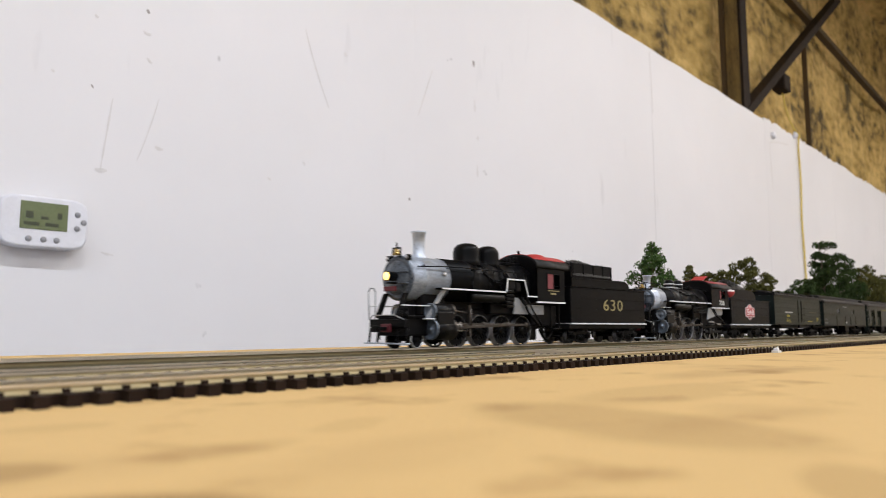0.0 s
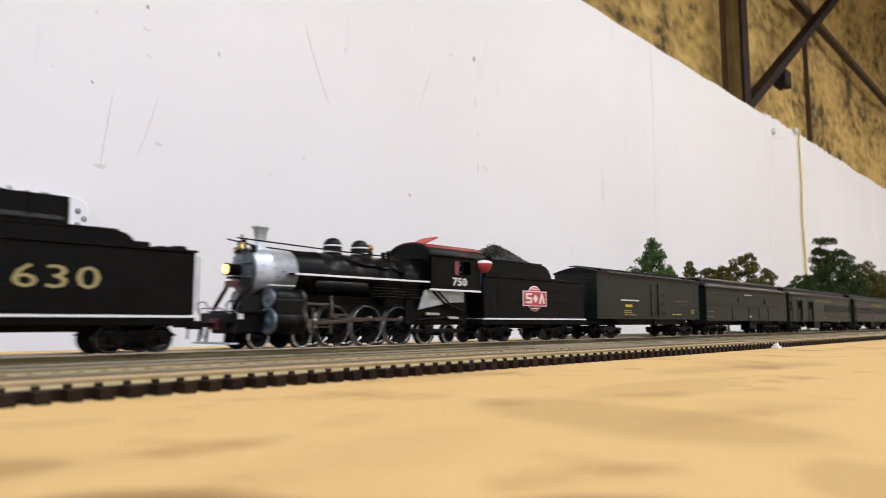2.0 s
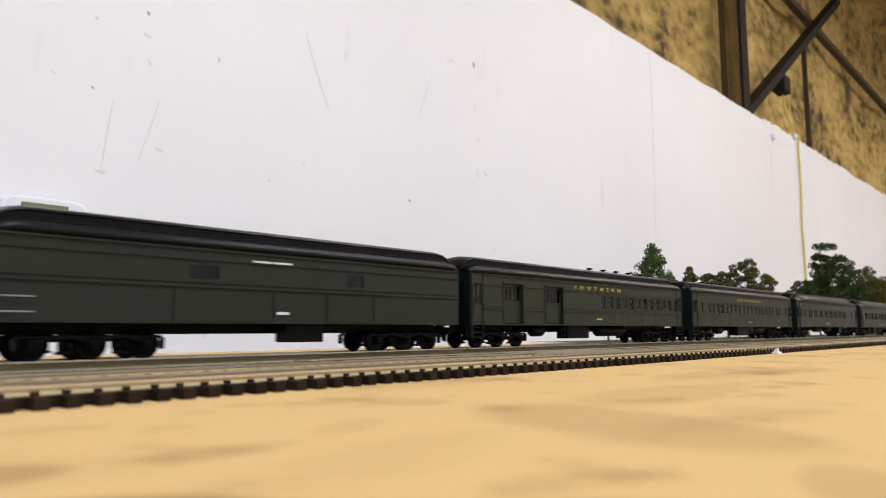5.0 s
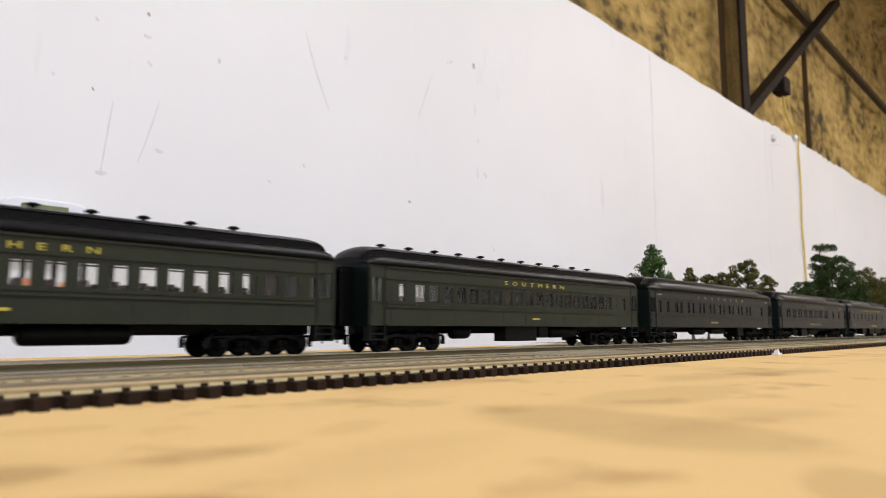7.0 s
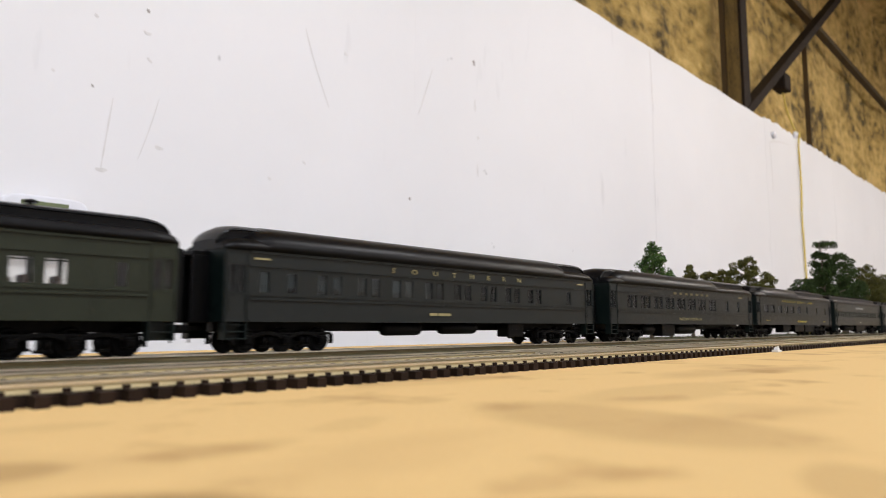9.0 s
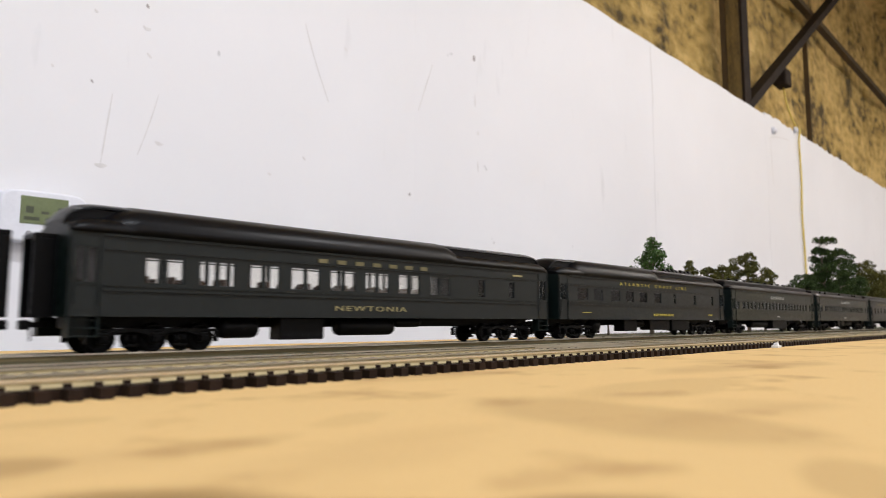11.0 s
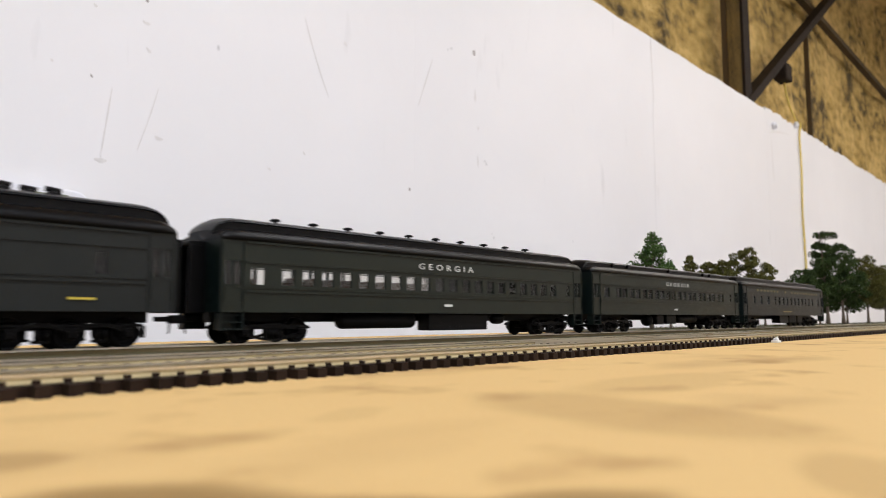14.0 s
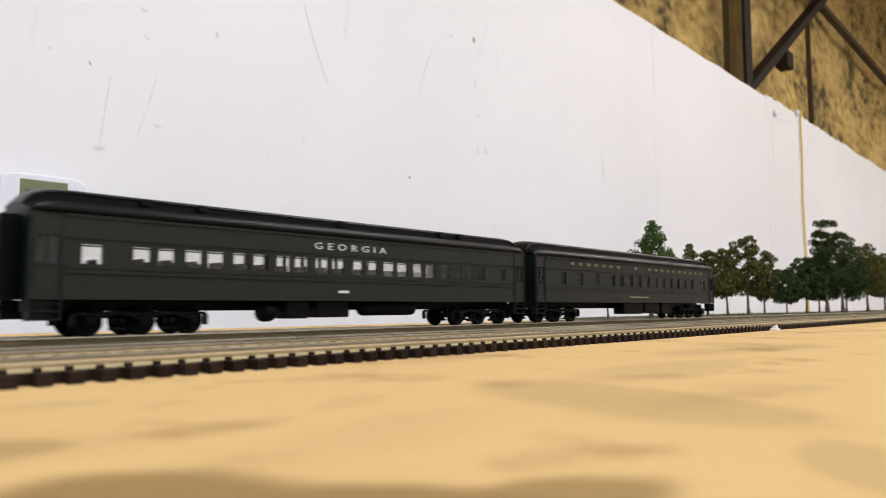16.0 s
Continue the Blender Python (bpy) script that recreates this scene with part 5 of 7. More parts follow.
def dome(loco, x, z0, r, top, material, bands=0):
    bm = bmesh.new()
    h = top - z0
    lathe(bm, (x, 0, z0), (0, 0, 1), [(r * 1.18, -0.002), (r * 1.05, h * 0.10), (r, h * 0.22), (r, h * 0.58), (r * 0.93, h * 0.76), (r * 0.72, h * 0.91), (r * 0.4, h * 0.98), (0.0003, h)], 28)
    d = part("dome", bm, material, loco)
    for i in range(bands):
        bm = bmesh.new()
        zz = z0 + h * (0.26 + 0.30 * i)
        lathe(bm, (x, 0, zz), (0, 0, 1), [(r, 0), (r * 1.03, 0.0001), (r * 1.03, 0.0007), (r, 0.0008)], 28)
        part("band", bm, M["white_paint"], d, "white painted band")


def cab(loco, x0, x1, bottom, eave, top, half, window, roof_mat, overhang=0.004, drawn=0.55):
    """Cab with thin walls, open side windows, an arched front sheet and an overhanging roof."""
    wx0, wx1, wz0, wz1 = window
    for s in (-1, 1):
        bm = bmesh.new()
        y0, y1 = s * half, s * (half - 0.0007)
        a, b = min(y0, y1), max(y0, y1)
        holed_plate(bm, (x0, wx0, wx1, x1), a, b, (bottom, wz0, wz1, eave))
        wall = part("cab_side", bm, M["black"], loco)
        bm = bmesh.new()
        o = s * (half + 0.0003)
        a, b = min(o, y1), max(o, y1)
        f = 0.0006
        box(bm, wx0 - f, wx1 + f, a, b, wz0 - f, wz0)
        box(bm, wx0 - f, wx1 + f, a, b, wz1, wz1 + f)
        box(bm, wx0 - f, wx0, a, b, wz0, wz1)
        box(bm, wx1, wx1 + f, a, b, wz0, wz1)
        m = (wx0 + wx1) / 2
        box(bm, m - f / 2, m + f / 2, a, b, wz0, wz1)
        part("window_frame", bm, M["black"], wall)
        bm = bmesh.new()
        yc = s * (half + 0.00005)
        box(bm, wx0, wx0 + drawn * (wx1 - wx0), min(yc, yc + 0.0002), max(yc, yc + 0.0002), wz0, wz1)
        part("curtain", bm, M["curtain"], wall, "faded pink curtain")
        bm = bmesh.new()
        yy = s * (half - 0.0004)
        box(bm, wx0, m, min(yy, yy + 0.0002), max(yy, yy + 0.0002), wz0, wz1)
        p = part("pane", bm, M["glass"], wall)
        p.visible_shadow = False
        bm = bmesh.new()
        yl = s * (half + 0.0004)
        box(bm, x0, x1, min(yl, yl - s * 0.0012), max(yl, yl - s * 0.0012), bottom - 0.0008, bottom + 0.0002)
        part("white_line", bm, M["white_paint"], wall, "white painted edge line")
    arch = [(half * math.sin(math.radians(d)), eave + (top - eave) * (math.cos(math.radians(d)) - 0.0)) for d in range(-90, 91, 12)]
    bm = bmesh.new()
    front = [(half, bottom)] + arch[::-1] + [(-half, bottom)]
    prism(bm, front, x0, x0 + 0.0008)
    part("cab_front", bm, M["black"], loco)
    bm = bmesh.new()
    def shell(a, b, lift):
        outer = [((half + 0.0011 + lift) * math.sin(math.radians(d)), eave - 0.0006 + (top + 0.0010 - eave + lift) * math.cos(math.radians(d))) for d in range(a, b + 1, 5)]
        return outer + [(y * 0.95, z - 0.0009) for y, z in outer[::-1]]
    prism(bm, shell(-90, 90, 0.0), x0 - 0.001, x1 + overhang, True)
    part("roof_sheet", bm, M["eave"], loco)
    bm = bmesh.new()
    prism(bm, shell(-55, 55, 0.00035), x0 - 0.0006, x1 + overhang - 0.0002, True)
    roof = part("cab_roof", bm, roof_mat, loco, "red painted roof")
    bm = bmesh.new()
    box(bm, x0 + 0.001, x1 - 0.001, -half + 0.001, half - 0.001, bottom, bottom + 0.0008)
    rbox(bm, x0 + 0.001, x0 + 0.006, -0.010, 0.010, bottom, eave - 0.004, 0.001)
    part("backhead", bm, M["inside"], loco)
    return roof


def tender(label, x0, x1, top, letters, collar, coal, trucks, half=0.0170):
    L = x1 - x0
    tn = vehicle("tender", label, "tender", x0)
    z0 = 0.0140
    bm = bmesh.new()
    rbox(bm, 0, L, -half, half, z0, top, 0.0008)
    part("tank", bm, M["black"], tn)
    # riveted seams down the side
    bm = bmesh.new()
    for x in (L * 0.055, L * 0.115, L * 0.93, L * 0.985):
        for i in range(20):
            z = z0 + 0.0012 + i * (top - z0 - 0.0024) / 19
            box(bm, x - 0.00018, x + 0.00018, -half - 0.00018, -half, z - 0.00018, z + 0.00018)
    for z in (z0 + 0.0095, z0 + 0.0165):
        for i in range(60):
            x = 0.003 + i * (L - 0.006) / 59
            box(bm, x - 0.00016, x + 0.00016, -half - 0.00016, -half, z - 0.00016, z + 0.00016)
    tagged(part("rivets", bm, M["black"], tn), kind="stuff")
    for s in (-1, 1):
        bm = bmesh.new()
        o = s * half
        box(bm, -0.0005, L + 0.0005, min(o - s * 0.001, o + s * 0.0007), max(o - s * 0.001, o + s * 0.0007), top - 0.0003, top + 0.0005)
        part("tank_rim", bm, M["black"], tn)
        bm = bmesh.new()
        box(bm, -0.0004, L + 0.0004, min(o - s * 0.001, o + s * 0.0008), max(o - s * 0.001, o + s * 0.0008), z0 - 0.0010, z0 - 0.0001)
        part("white_line", bm, M["white_paint"], tn, "white painted edge line")
    bm = bmesh.new()
    rbox(bm, -0.001, L + 0.001, -half + 0.0008, half - 0.0008, z0 - 0.0040, z0 - 0.0008, 0.0004)
    rbox(bm, 0.004, L - 0.004, -0.005, 0.005, z0 - 0.0062, z0 - 0.0036, 0.0005)
    part("underframe", bm, M["truck"], tn)
    cx0, cx1, slope, cz = collar
    bm = bmesh.new()
    pts = [(cx0, top), (cx0, cz), (cx1, cz)] + [(cx1 + slope * math.sin(math.radians(a)), top + (cz - top) * math.cos(math.radians(a))) for a in (25, 50, 70, 90)]
    plate(bm, pts, -half + 0.0002, -half + 0.0010)
    plate(bm, pts, half - 0.0010, half - 0.0002)
    box(bm, cx1 - 0.001, cx1, -half + 0.0010, half - 0.0010, top, cz)
    box(bm, cx0, cx0 + 0.001, -half + 0.0010, half - 0.0010, top, cz + 0.004)
    for s in (-1, 1):
        box(bm, cx0, cx1, s * (half - 0.0004) - 0.0007, s * (half - 0.0004) + 0.0007, cz, cz + 0.0006)
    part("coal_collar", bm, M["black"], tn)
    # coal heap
    k0, k1, kz, peak, kh = coal
    rnd = random.Random(5)
    bm = bmesh.new()
    nx, ny = 26, 12
    grid = []
    for j in range(ny + 1):
        line = []
        for i in range(nx + 1):
            u, v = i / nx, j / ny
            hump = (math.sin(math.pi * min(1, max(0, v))) ** 0.6)
            along = 1 - abs(u - kh) / max(kh, 1 - kh)
            z = kz + (peak - kz) * hump * (0.25 + 0.75 * max(0, along) ** 0.8) + rnd.uniform(-0.0006, 0.0006)
            line.append(bm.verts.new((k0 + (k1 - k0) * u, (v - 0.5) * 2 * (half - 0.0015), z if 0 < j < ny else kz - 0.004)))
        grid.append(line)
    for j in range(ny):
        for i in range(nx):
            bm.faces.new((grid[j][i], grid[j][i + 1], grid[j + 1][i + 1], grid[j + 1][i]))
    bm.faces.new([bm.verts.new((k0, -half + 0.0015, kz - 0.004)), bm.verts.new((k1, -half + 0.0015, kz - 0.004)), bm.verts.new((k1, half - 0.0015, kz - 0.004)), bm.verts.new((k0, half - 0.0015, kz - 0.004))])
    tagged(part("coal", bm, M["coal"], tn, "black coal heap"), kind="stuff")
    rnd = random.Random(11)
    bm = bmesh.new()
    for i in range(160):
        u, v = rnd.random(), rnd.uniform(0.12, 0.88)
        along = 1 - abs(u - kh) / max(kh, 1 - kh)
        z = kz + (peak - kz) * math.sin(math.pi * v) ** 0.6 * (0.25 + 0.75 * max(0, along) ** 0.8)
        q = rnd.uniform(0.0005, 0.0012)
        c = Vector((k0 + (k1 - k0) * u, (v - 0.5) * 2 * (half - 0.0015), z))
        pts = [c + Vector((rnd.uniform(-q, q), rnd.uniform(-q, q), rnd.uniform(-q * 0.6, q))) for _ in range(5)]
        vs = [bm.verts.new(p) for p in pts]
        for f in ((0, 1, 2), (0, 2, 3), (0, 3, 1), (4, 2, 1), (4, 3, 2), (4, 1, 3)):
            bm.faces.new([vs[i] for i in f])
    tagged(part("coal_lumps", bm, M["coal"], tn), kind="stuff")
    # rear deck: filler hatch, hand rails
    bm = bmesh.new()
    lathe(bm, (L - 0.016, 0, top), (0, 0, 1), [(0.0045, 0), (0.0045, 0.0018), (0.0050, 0.0019), (0.0050, 0.0025), (0.0004, 0.0030)], 18)
    part("water_hatch", bm, M["black"], tn)
    bm = bmesh.new()
    rbox(bm, L - 0.007, L - 0.003, -0.003, 0.003, top, top + 0.0026, 0.0006)
    part("rear_lamp", bm, M["black"], tn)
    for x in (-0.0008, L + 0.0008):
        bm = bmesh.new()
        wire(bm, [(x, -half - 0.0005, z0 + 0.002), (x, -half - 0.0005, top - 0.002)], 0.00025)
        part("hand_rail", bm, M["truck"], tn)
    for x in trucks:
        truck(tn, x, (-0.0092, 0.0092), 0.0052, False, 0.0112, "worn_wheel")
    coupler(tn, L, 1)
    return tn


def pilot(loco, width, x0, x1, z0, z1):
    bm = bmesh.new()
    rbox(bm, x0 + 0.004, x0 + 0.0075, -width, width, 0.0108, 0.0152, 0.0004)
    beam_part = part("pilot_beam", bm, M["black"], loco)
    bm = bmesh.new()
    rbox(bm, x0 + 0.0032, x0 + 0.0042, -0.0036, 0.0036, 0.0084, 0.0128, 0.0004)
    part("coupler_plate", bm, M["maroon"], beam_part, "red-brown coupler plate")
    bm = bmesh.new()
    wire(bm, [(x0 + 0.0036, -width, 0.0150), (x0 + 0.0018, -width * 0.6, 0.0172), (x0 + 0.0018, width * 0.6, 0.0172), (x0 + 0.0036, width, 0.0150)], 0.00032, 6)
    part("lift_bar", bm, M["silver_panel"], beam_part)
    bm = bmesh.new()
    rbox(bm, x0 + 0.0075, x1, -0.0125, 0.0125, z0, z0 + 0.0012, 0.0003)
    part("front_deck", bm, M["black"], loco)
    for s in (-1, 1):
        bm = bmesh.new()
        o = s * 0.011
        rbox(bm, x0 + 0.0025, x0 + 0.006, min(s * 0.0004, s * 0.0158), max(s * 0.0004, s * 0.0158), 0.0022, 0.0030, 0.0002)
        board = part("footboard", bm, M["stack"], loco, "pale-edged steel footboard")
        for dy in (-0.0032, 0.0032):
            bm = bmesh.new()
            wire(bm, [(x0 + 0.0045, o + dy, 0.0028), (x0 + 0.0055, o + dy, 0.0105)], 0.0006)
            part("bracket", bm, M["black"], board)
        bm = bmesh.new()
        top = z1
        z1 = top if s > 0 else min(top, 0.0215)
        wire(bm, [(x0 + 0.003, s * (width - 0.001), 0.0150), (x0 + 0.0022, s * (width - 0.001), z1 - 0.002), (x0 + 0.0035, s * (width - 0.001), z1),
                  (x0 + 0.006, s * (width - 0.001), z1), (x0 + 0.0072, s * (width - 0.001), z1 - 0.002), (x0 + 0.0072, s * (width - 0.001), 0.0155)], 0.00035)
        part("grab_iron", bm, M["silver_panel"] if s > 0 else M["black"], loco)
        z1 = top
    coupler(loco, x0 + 0.004, -1)


def front_end(loco, x, z, r, lamp_z, bell_z, plate_z):
    """Smokebox door with its ring, hinges, headlight, bell, number board and marker lamps."""
    bm = bmesh.new()
    lathe(bm, (x, 0, z), (-1, 0, 0), [(r * 0.98, -0.0006), (r * 0.98, 0.0006), (r * 0.80, 0.0012), (r * 0.78, 0.0008), (r * 0.74, 0.0016), (r * 0.40, 0.0026), (0.0003, 0.0028)], 32)
    for i in range(18):
        a = 2 * math.pi * i / 18
        tube(bm, (x - 0.0004, r * 0.89 * math.cos(a), z + r * 0.89 * math.sin(a)), (x - 0.0014, r * 0.89 * math.cos(a), z + r * 0.89 * math.sin(a)), 0.0004, n=6)
    for dz in (-0.003, 0.003):
        rbox(bm, x - 0.0030, x - 0.0016, -r * 0.78, 0.0, z + dz - 0.0004, z + dz + 0.0004, 0.0002)
    part("smokebox_door", bm, M["door"], loco)
    bm = bmesh.new()
    lathe(bm, (x - 0.0018, 0, lamp_z), (-1, 0, 0), [(0.0018, -0.0005), (0.0025, 0.0008), (0.0026, 0.0062), (0.0028, 0.0064), (0.0028, 0.0070), (0.0023, 0.0070)], 20)
    rbox(bm, x - 0.0075, x - 0.0015, -0.002, 0.002, lamp_z - 0.0040, lamp_z - 0.0030, 0.0003)
    lamp = part("headlight", bm, M["black"], loco)
    bm = bmesh.new()
    lathe(bm, (x - 0.0018, 0, lamp_z), (-1, 0, 0), [(0.0022, 0.0066), (0.0022, 0.0071), (0.0015, 0.0077), (0.0003, 0.0079)], 20)
    part("lens", bm, M["headlight"], lamp, "lit amber lens")
    bm = bmesh.new()
    rbox(bm, x - 0.0068, x - 0.0056, -0.0045, 0.0045, plate_z - 0.0013, plate_z + 0.0013, 0.0003)
    rbox(bm, x - 0.0058, x - 0.0010, -0.0008, 0.0008, plate_z - 0.0006, plate_z + 0.0006, 0.0002)
    part("number_board", bm, M["maroon"], loco, "maroon number board")
    bm = bmesh.new()
    wire(bm, [(x - 0.0015, -0.0030, bell_z - 0.004), (x - 0.0015, -0.0030, bell_z + 0.0012), (x - 0.0015, 0.0030, bell_z + 0.0012), (x - 0.0015, 0.0030, bell_z - 0.004)], 0.0005)
    tube(bm, (x - 0.0015, 0, bell_z + 0.001), (x - 0.0015, 0, bell_z + 0.0042), 0.0005, n=6)
    part("bell_frame", bm, M["black"], loco)
    bm = bmesh.new()
    lathe(bm, (x - 0.0015, 0, bell_z + 0.001), (0, 0, -1), [(0.0004, 0), (0.0012, 0.0003), (0.0016, 0.0018), (0.0024, 0.0034), (0.0026, 0.0036), (0.0003, 0.0036)], 18)
    part("bell", bm, M["brass"], loco, "brass bell")
    for s in (-1, 1):
        bm = bmesh.new()
        rbox(bm, x - 0.0012, x + 0.0014, s * r * 0.62 - 0.0012, s * r * 0.62 + 0.0012, z + r * 0.76, z + r * 0.76 + 0.0030, 0.0005)
        m = part("marker_lamp", bm, M["black"], loco)
        bm = bmesh.new()
        lathe(bm, (x - 0.0012, s * r * 0.62, z + r * 0.76 + 0.0015), (-1, 0, 0), [(0.0009, 0), (0.0007, 0.0004), (0.0002, 0.0005)], 10)
        part("lens", bm, M["marker"], m)


def running_board(loco, path, half, inner):
    """A plate walk along the boiler: (x, z) corners, with a white edge."""
    for s in (-1, 1):
        bm = bmesh.new()
        edge = bmesh.new()
        for (xa, za), (xb, zb) in zip(path, path[1:]):
            steep = abs(zb - za) > abs(xb - xa)
            t = 0.0009
            q = [(xa, za), (xb, zb), (xb + (t if steep else 0), zb - (0 if steep else t)), (xa + (t if steep else 0), za - (0 if steep else t))]
            y0, y1 = s * half, s * inner
            plate(bm, q, min(y0, y1), max(y0, y1))
            o0, o1 = s * (half + 0.0003), s * (half - 0.00005)
            plate(edge, q, min(o0, o1), max(o0, o1))
        rb = part("running_board", bm, M["black"], loco)
        part("white_edge", edge, M["white_paint"], rb, "white painted edge line")


def locomotive_630():
    x0 = 0.222
    lo = vehicle("steam_locomotive", "black eight-coupled steam locomotive with grey smokebox and red cab roof", "locomotive", x0)
    zc = 0.0372
    boiler_part(lo, "smokebox", M["smokebox"], [(0.0118, 0.0330), (0.0122, 0.0336), (0.0122, 0.0420), (0.0124, 0.0422), (0.0124, 0.0430), (0.0122, 0.0432), (0.0122, 0.0618)], zc)
    prof = [(0.0120, 0.0618), (0.0126, 0.0620)]
    for x in (0.080, 0.094, 0.108, 0.122):
        prof += [(0.0127, x), (0.0129, x + 0.0001), (0.0129, x + 0.0010), (0.0127, x + 0.0011)]
    prof += [(0.0134, 0.130), (0.0134, 0.1385)]
    boiler_part(lo, "boiler", M["black"], prof, zc)
    bm = bmesh.new()
    rbox(bm, 0.098, 0.1375, -0.0105, 0.0105, 0.0185, 0.036, 0.001)
    rbox(bm, 0.040, 0.110, -0.0045, 0.0045, 0.0085, 0.0290, 0.0008)
    rbox(bm, 0.030, 0.160, -0.0055, 0.0055, 0.0105, 0.0145, 0.0006)
    rbox(bm, 0.062, 0.150, -0.0062, 0.0062, 0.0030, 0.0215, 0.0006)
    rbox(bm, 0.138, 0.166, -0.0110, 0.0110, 0.0120, 0.0250, 0.0008)
    rbox(bm, 0.0280, 0.0450, -0.0110, 0.0110, 0.0065, 0.0165, 0.0008)
    rbox(bm, 0.042, 0.060, -0.0090, 0.0090, 0.0170, 0.0290, 0.0010)
    part("frame", bm, M["truck"], lo)
    front_end(lo, 0.0332, zc, 0.0122, 0.0378, 0.0520, 0.0312)
    bm = bmesh.new()
    lathe(bm, (0.0484, 0, 0), (0, 0, 1), [(0.0052, 0.0480), (0.0044, 0.0496), (0.0034, 0.0508), (0.0033, 0.0560), (0.0037, 0.0624), (0.0042, 0.0628), (0.0042, 0.0638), (0.0034, 0.0639), (0.0030, 0.0560)], 28)
    part("smokestack", bm, M["stack"], lo, "pale silver smokestack")
    dome(lo, 0.0885, 0.0485, 0.0080, 0.0607, M["black"])
    dome(lo, 0.1080, 0.0485, 0.0072, 0.0606, M["black"])
    bm = bmesh.new()
    for x, h in ((0.1235, 0.0035), (0.127, 0.0050), (0.1305, 0.0030), (0.1335, 0.0060)):
        lathe(bm, (x, -0.002, 0.0498), (0, 0, 1), [(0.0011, 0), (0.0011, h * 0.6), (0.0014, h * 0.7), (0.0010, h), (0.0002, h)], 10)
    rbox(bm, 0.121, 0.136, -0.0045, 0.0045, 0.0490, 0.0515, 0.0008)
    part("steam_turret", bm, M["black"], lo)
    running_board(lo, [(0.050, 0.0322), (0.1055, 0.0322), (0.1070, 0.0400), (0.1235, 0.0400), (0.1270, 0.0304), (0.1370, 0.0304)], 0.0163, 0.0105)
    for s in (-1, 1):
        bm = bmesh.new()
        wire(bm, [(0.036, s * 0.0118, 0.0430), (0.060, s * 0.0128, 0.0442), (0.090, s * 0.0130, 0.0442), (0.134, s * 0.0136, 0.0442)], 0.00035)
        for x in (0.040, 0.060, 0.080, 0.100, 0.120):
            wire(bm, [(x, s * 0.0105, 0.0432), (x, s * 0.0130, 0.0440)], 0.0003)
        part("hand_rail", bm, M["black"], lo)
        bm = bmesh.new()
        wire(bm, [(0.0895, s * 0.0126, 0.0425), (0.094, s * 0.0128, 0.0400), (0.100, s * 0.0135, 0.0370), (0.122, s * 0.0138, 0.0365)], 0.0005)
        wire(bm, [(0.108, s * 0.0090, 0.0470), (0.112, s * 0.0130, 0.0420), (0.113, s * 0.0135, 0.0330)], 0.0004)
        wire(bm, [(0.0985, s * 0.0122, 0.0385), (0.128, s * 0.0134, 0.0385)], 0.0005)
        part("pipe", bm, M["black"], lo)
        bm = bmesh.new()
        lathe(bm, (0.0760, s * 0.0130, 0.0280), (1, 0, 0), [(0.0010, 0), (0.0028, 0.0006), (0.0031, 0.0016), (0.0031, 0.0286), (0.0028, 0.0296), (0.0010, 0.0302)], 18)
        part("air_tank", bm, M["black_gloss"], lo)
        # silver braces from smokebox to pilot, front steps
        bm = bmesh.new()
        plate(bm, [(0.0525, 0.0310), (0.0555, 0.0310), (0.0430, 0.0160), (0.0405, 0.0160)], s * 0.0135 - 0.0006, s * 0.0135 + 0.0006)
        part("smokebox_brace", bm, M["silver_panel"], lo, "silver-grey brace")
        bm = bmesh.new()
        plate(bm, [(0.0300, 0.0290), (0.0325, 0.0290), (0.0270, 0.0165), (0.0245, 0.0165)], s * 0.0075 - 0.0010, s * 0.0075 + 0.0010)
        part("pilot_brace", bm, M["black"], lo)
        bm = bmesh.new()
        o = s * 0.0150
        rbox(bm, 0.0380, 0.0480, o - 0.0012, o + 0.0012, 0.0150, 0.0157, 0.0002)
        rbox(bm, 0.0240, 0.0440, s * 0.0125 - 0.0004, s * 0.0125 + 0.0004, 0.0220, 0.0226, 0.0002)
        part("white_edge", bm, M["white_paint"], lo, "white painted edge line")
        # air pumps and cooling box under the raised walk
        bm = bmesh.new()
        for i in range(5):
            rbox(bm, 0.1065, 0.1135, s * 0.0145 - 0.0018, s * 0.0145 + 0.0018, 0.0225 + i * 0.0022, 0.0241 + i * 0.0022, 0.0003)
        tube(bm, (0.110, s * 0.0135, 0.033), (0.110, s * 0.0135, 0.0385), 0.0024, n=14)
        part("air_pump", bm, M["black"], lo)
        # silver firebox sheet below the cab
        bm = bmesh.new()
        plate(bm, [(0.1170, 0.0190), (0.1485, 0.0190), (0.1485, 0.0245), (0.1265, 0.0250), (0.1215, 0.0290), (0.1185, 0.0290)], s * 0.0128 - 0.0004, s * 0.0128 + 0.0004)
        sheet = part("firebox_sheet", bm, M["silver_panel"], lo, "silver-grey ribbed sheet")
        for i in range(6):
            z = 0.0200 + i * 0.0009
            bm = bmesh.new()
            box(bm, 0.1175, 0.148, s * 0.0133 - 0.0002, s * 0.0133 + 0.0002, z, z + 0.0004)
            part("rib", bm, M["silver_panel"], sheet)
        bm = bmesh.new()
        wire(bm, [(0.123, s * 0.0150, 0.0290), (0.1300, s * 0.0148, 0.0200), (0.1475, s * 0.0140, 0.0075)], 0.0008)
        wire(bm, [(0.128, s * 0.0150, 0.0290), (0.136, s * 0.0148, 0.0200), (0.1495, s * 0.0140, 0.0085)], 0.0006)
        part("pipe", bm, M["black"], lo)
        # slack hose between cab and tender, footplate step and injector under the cab
        bm = bmesh.new()
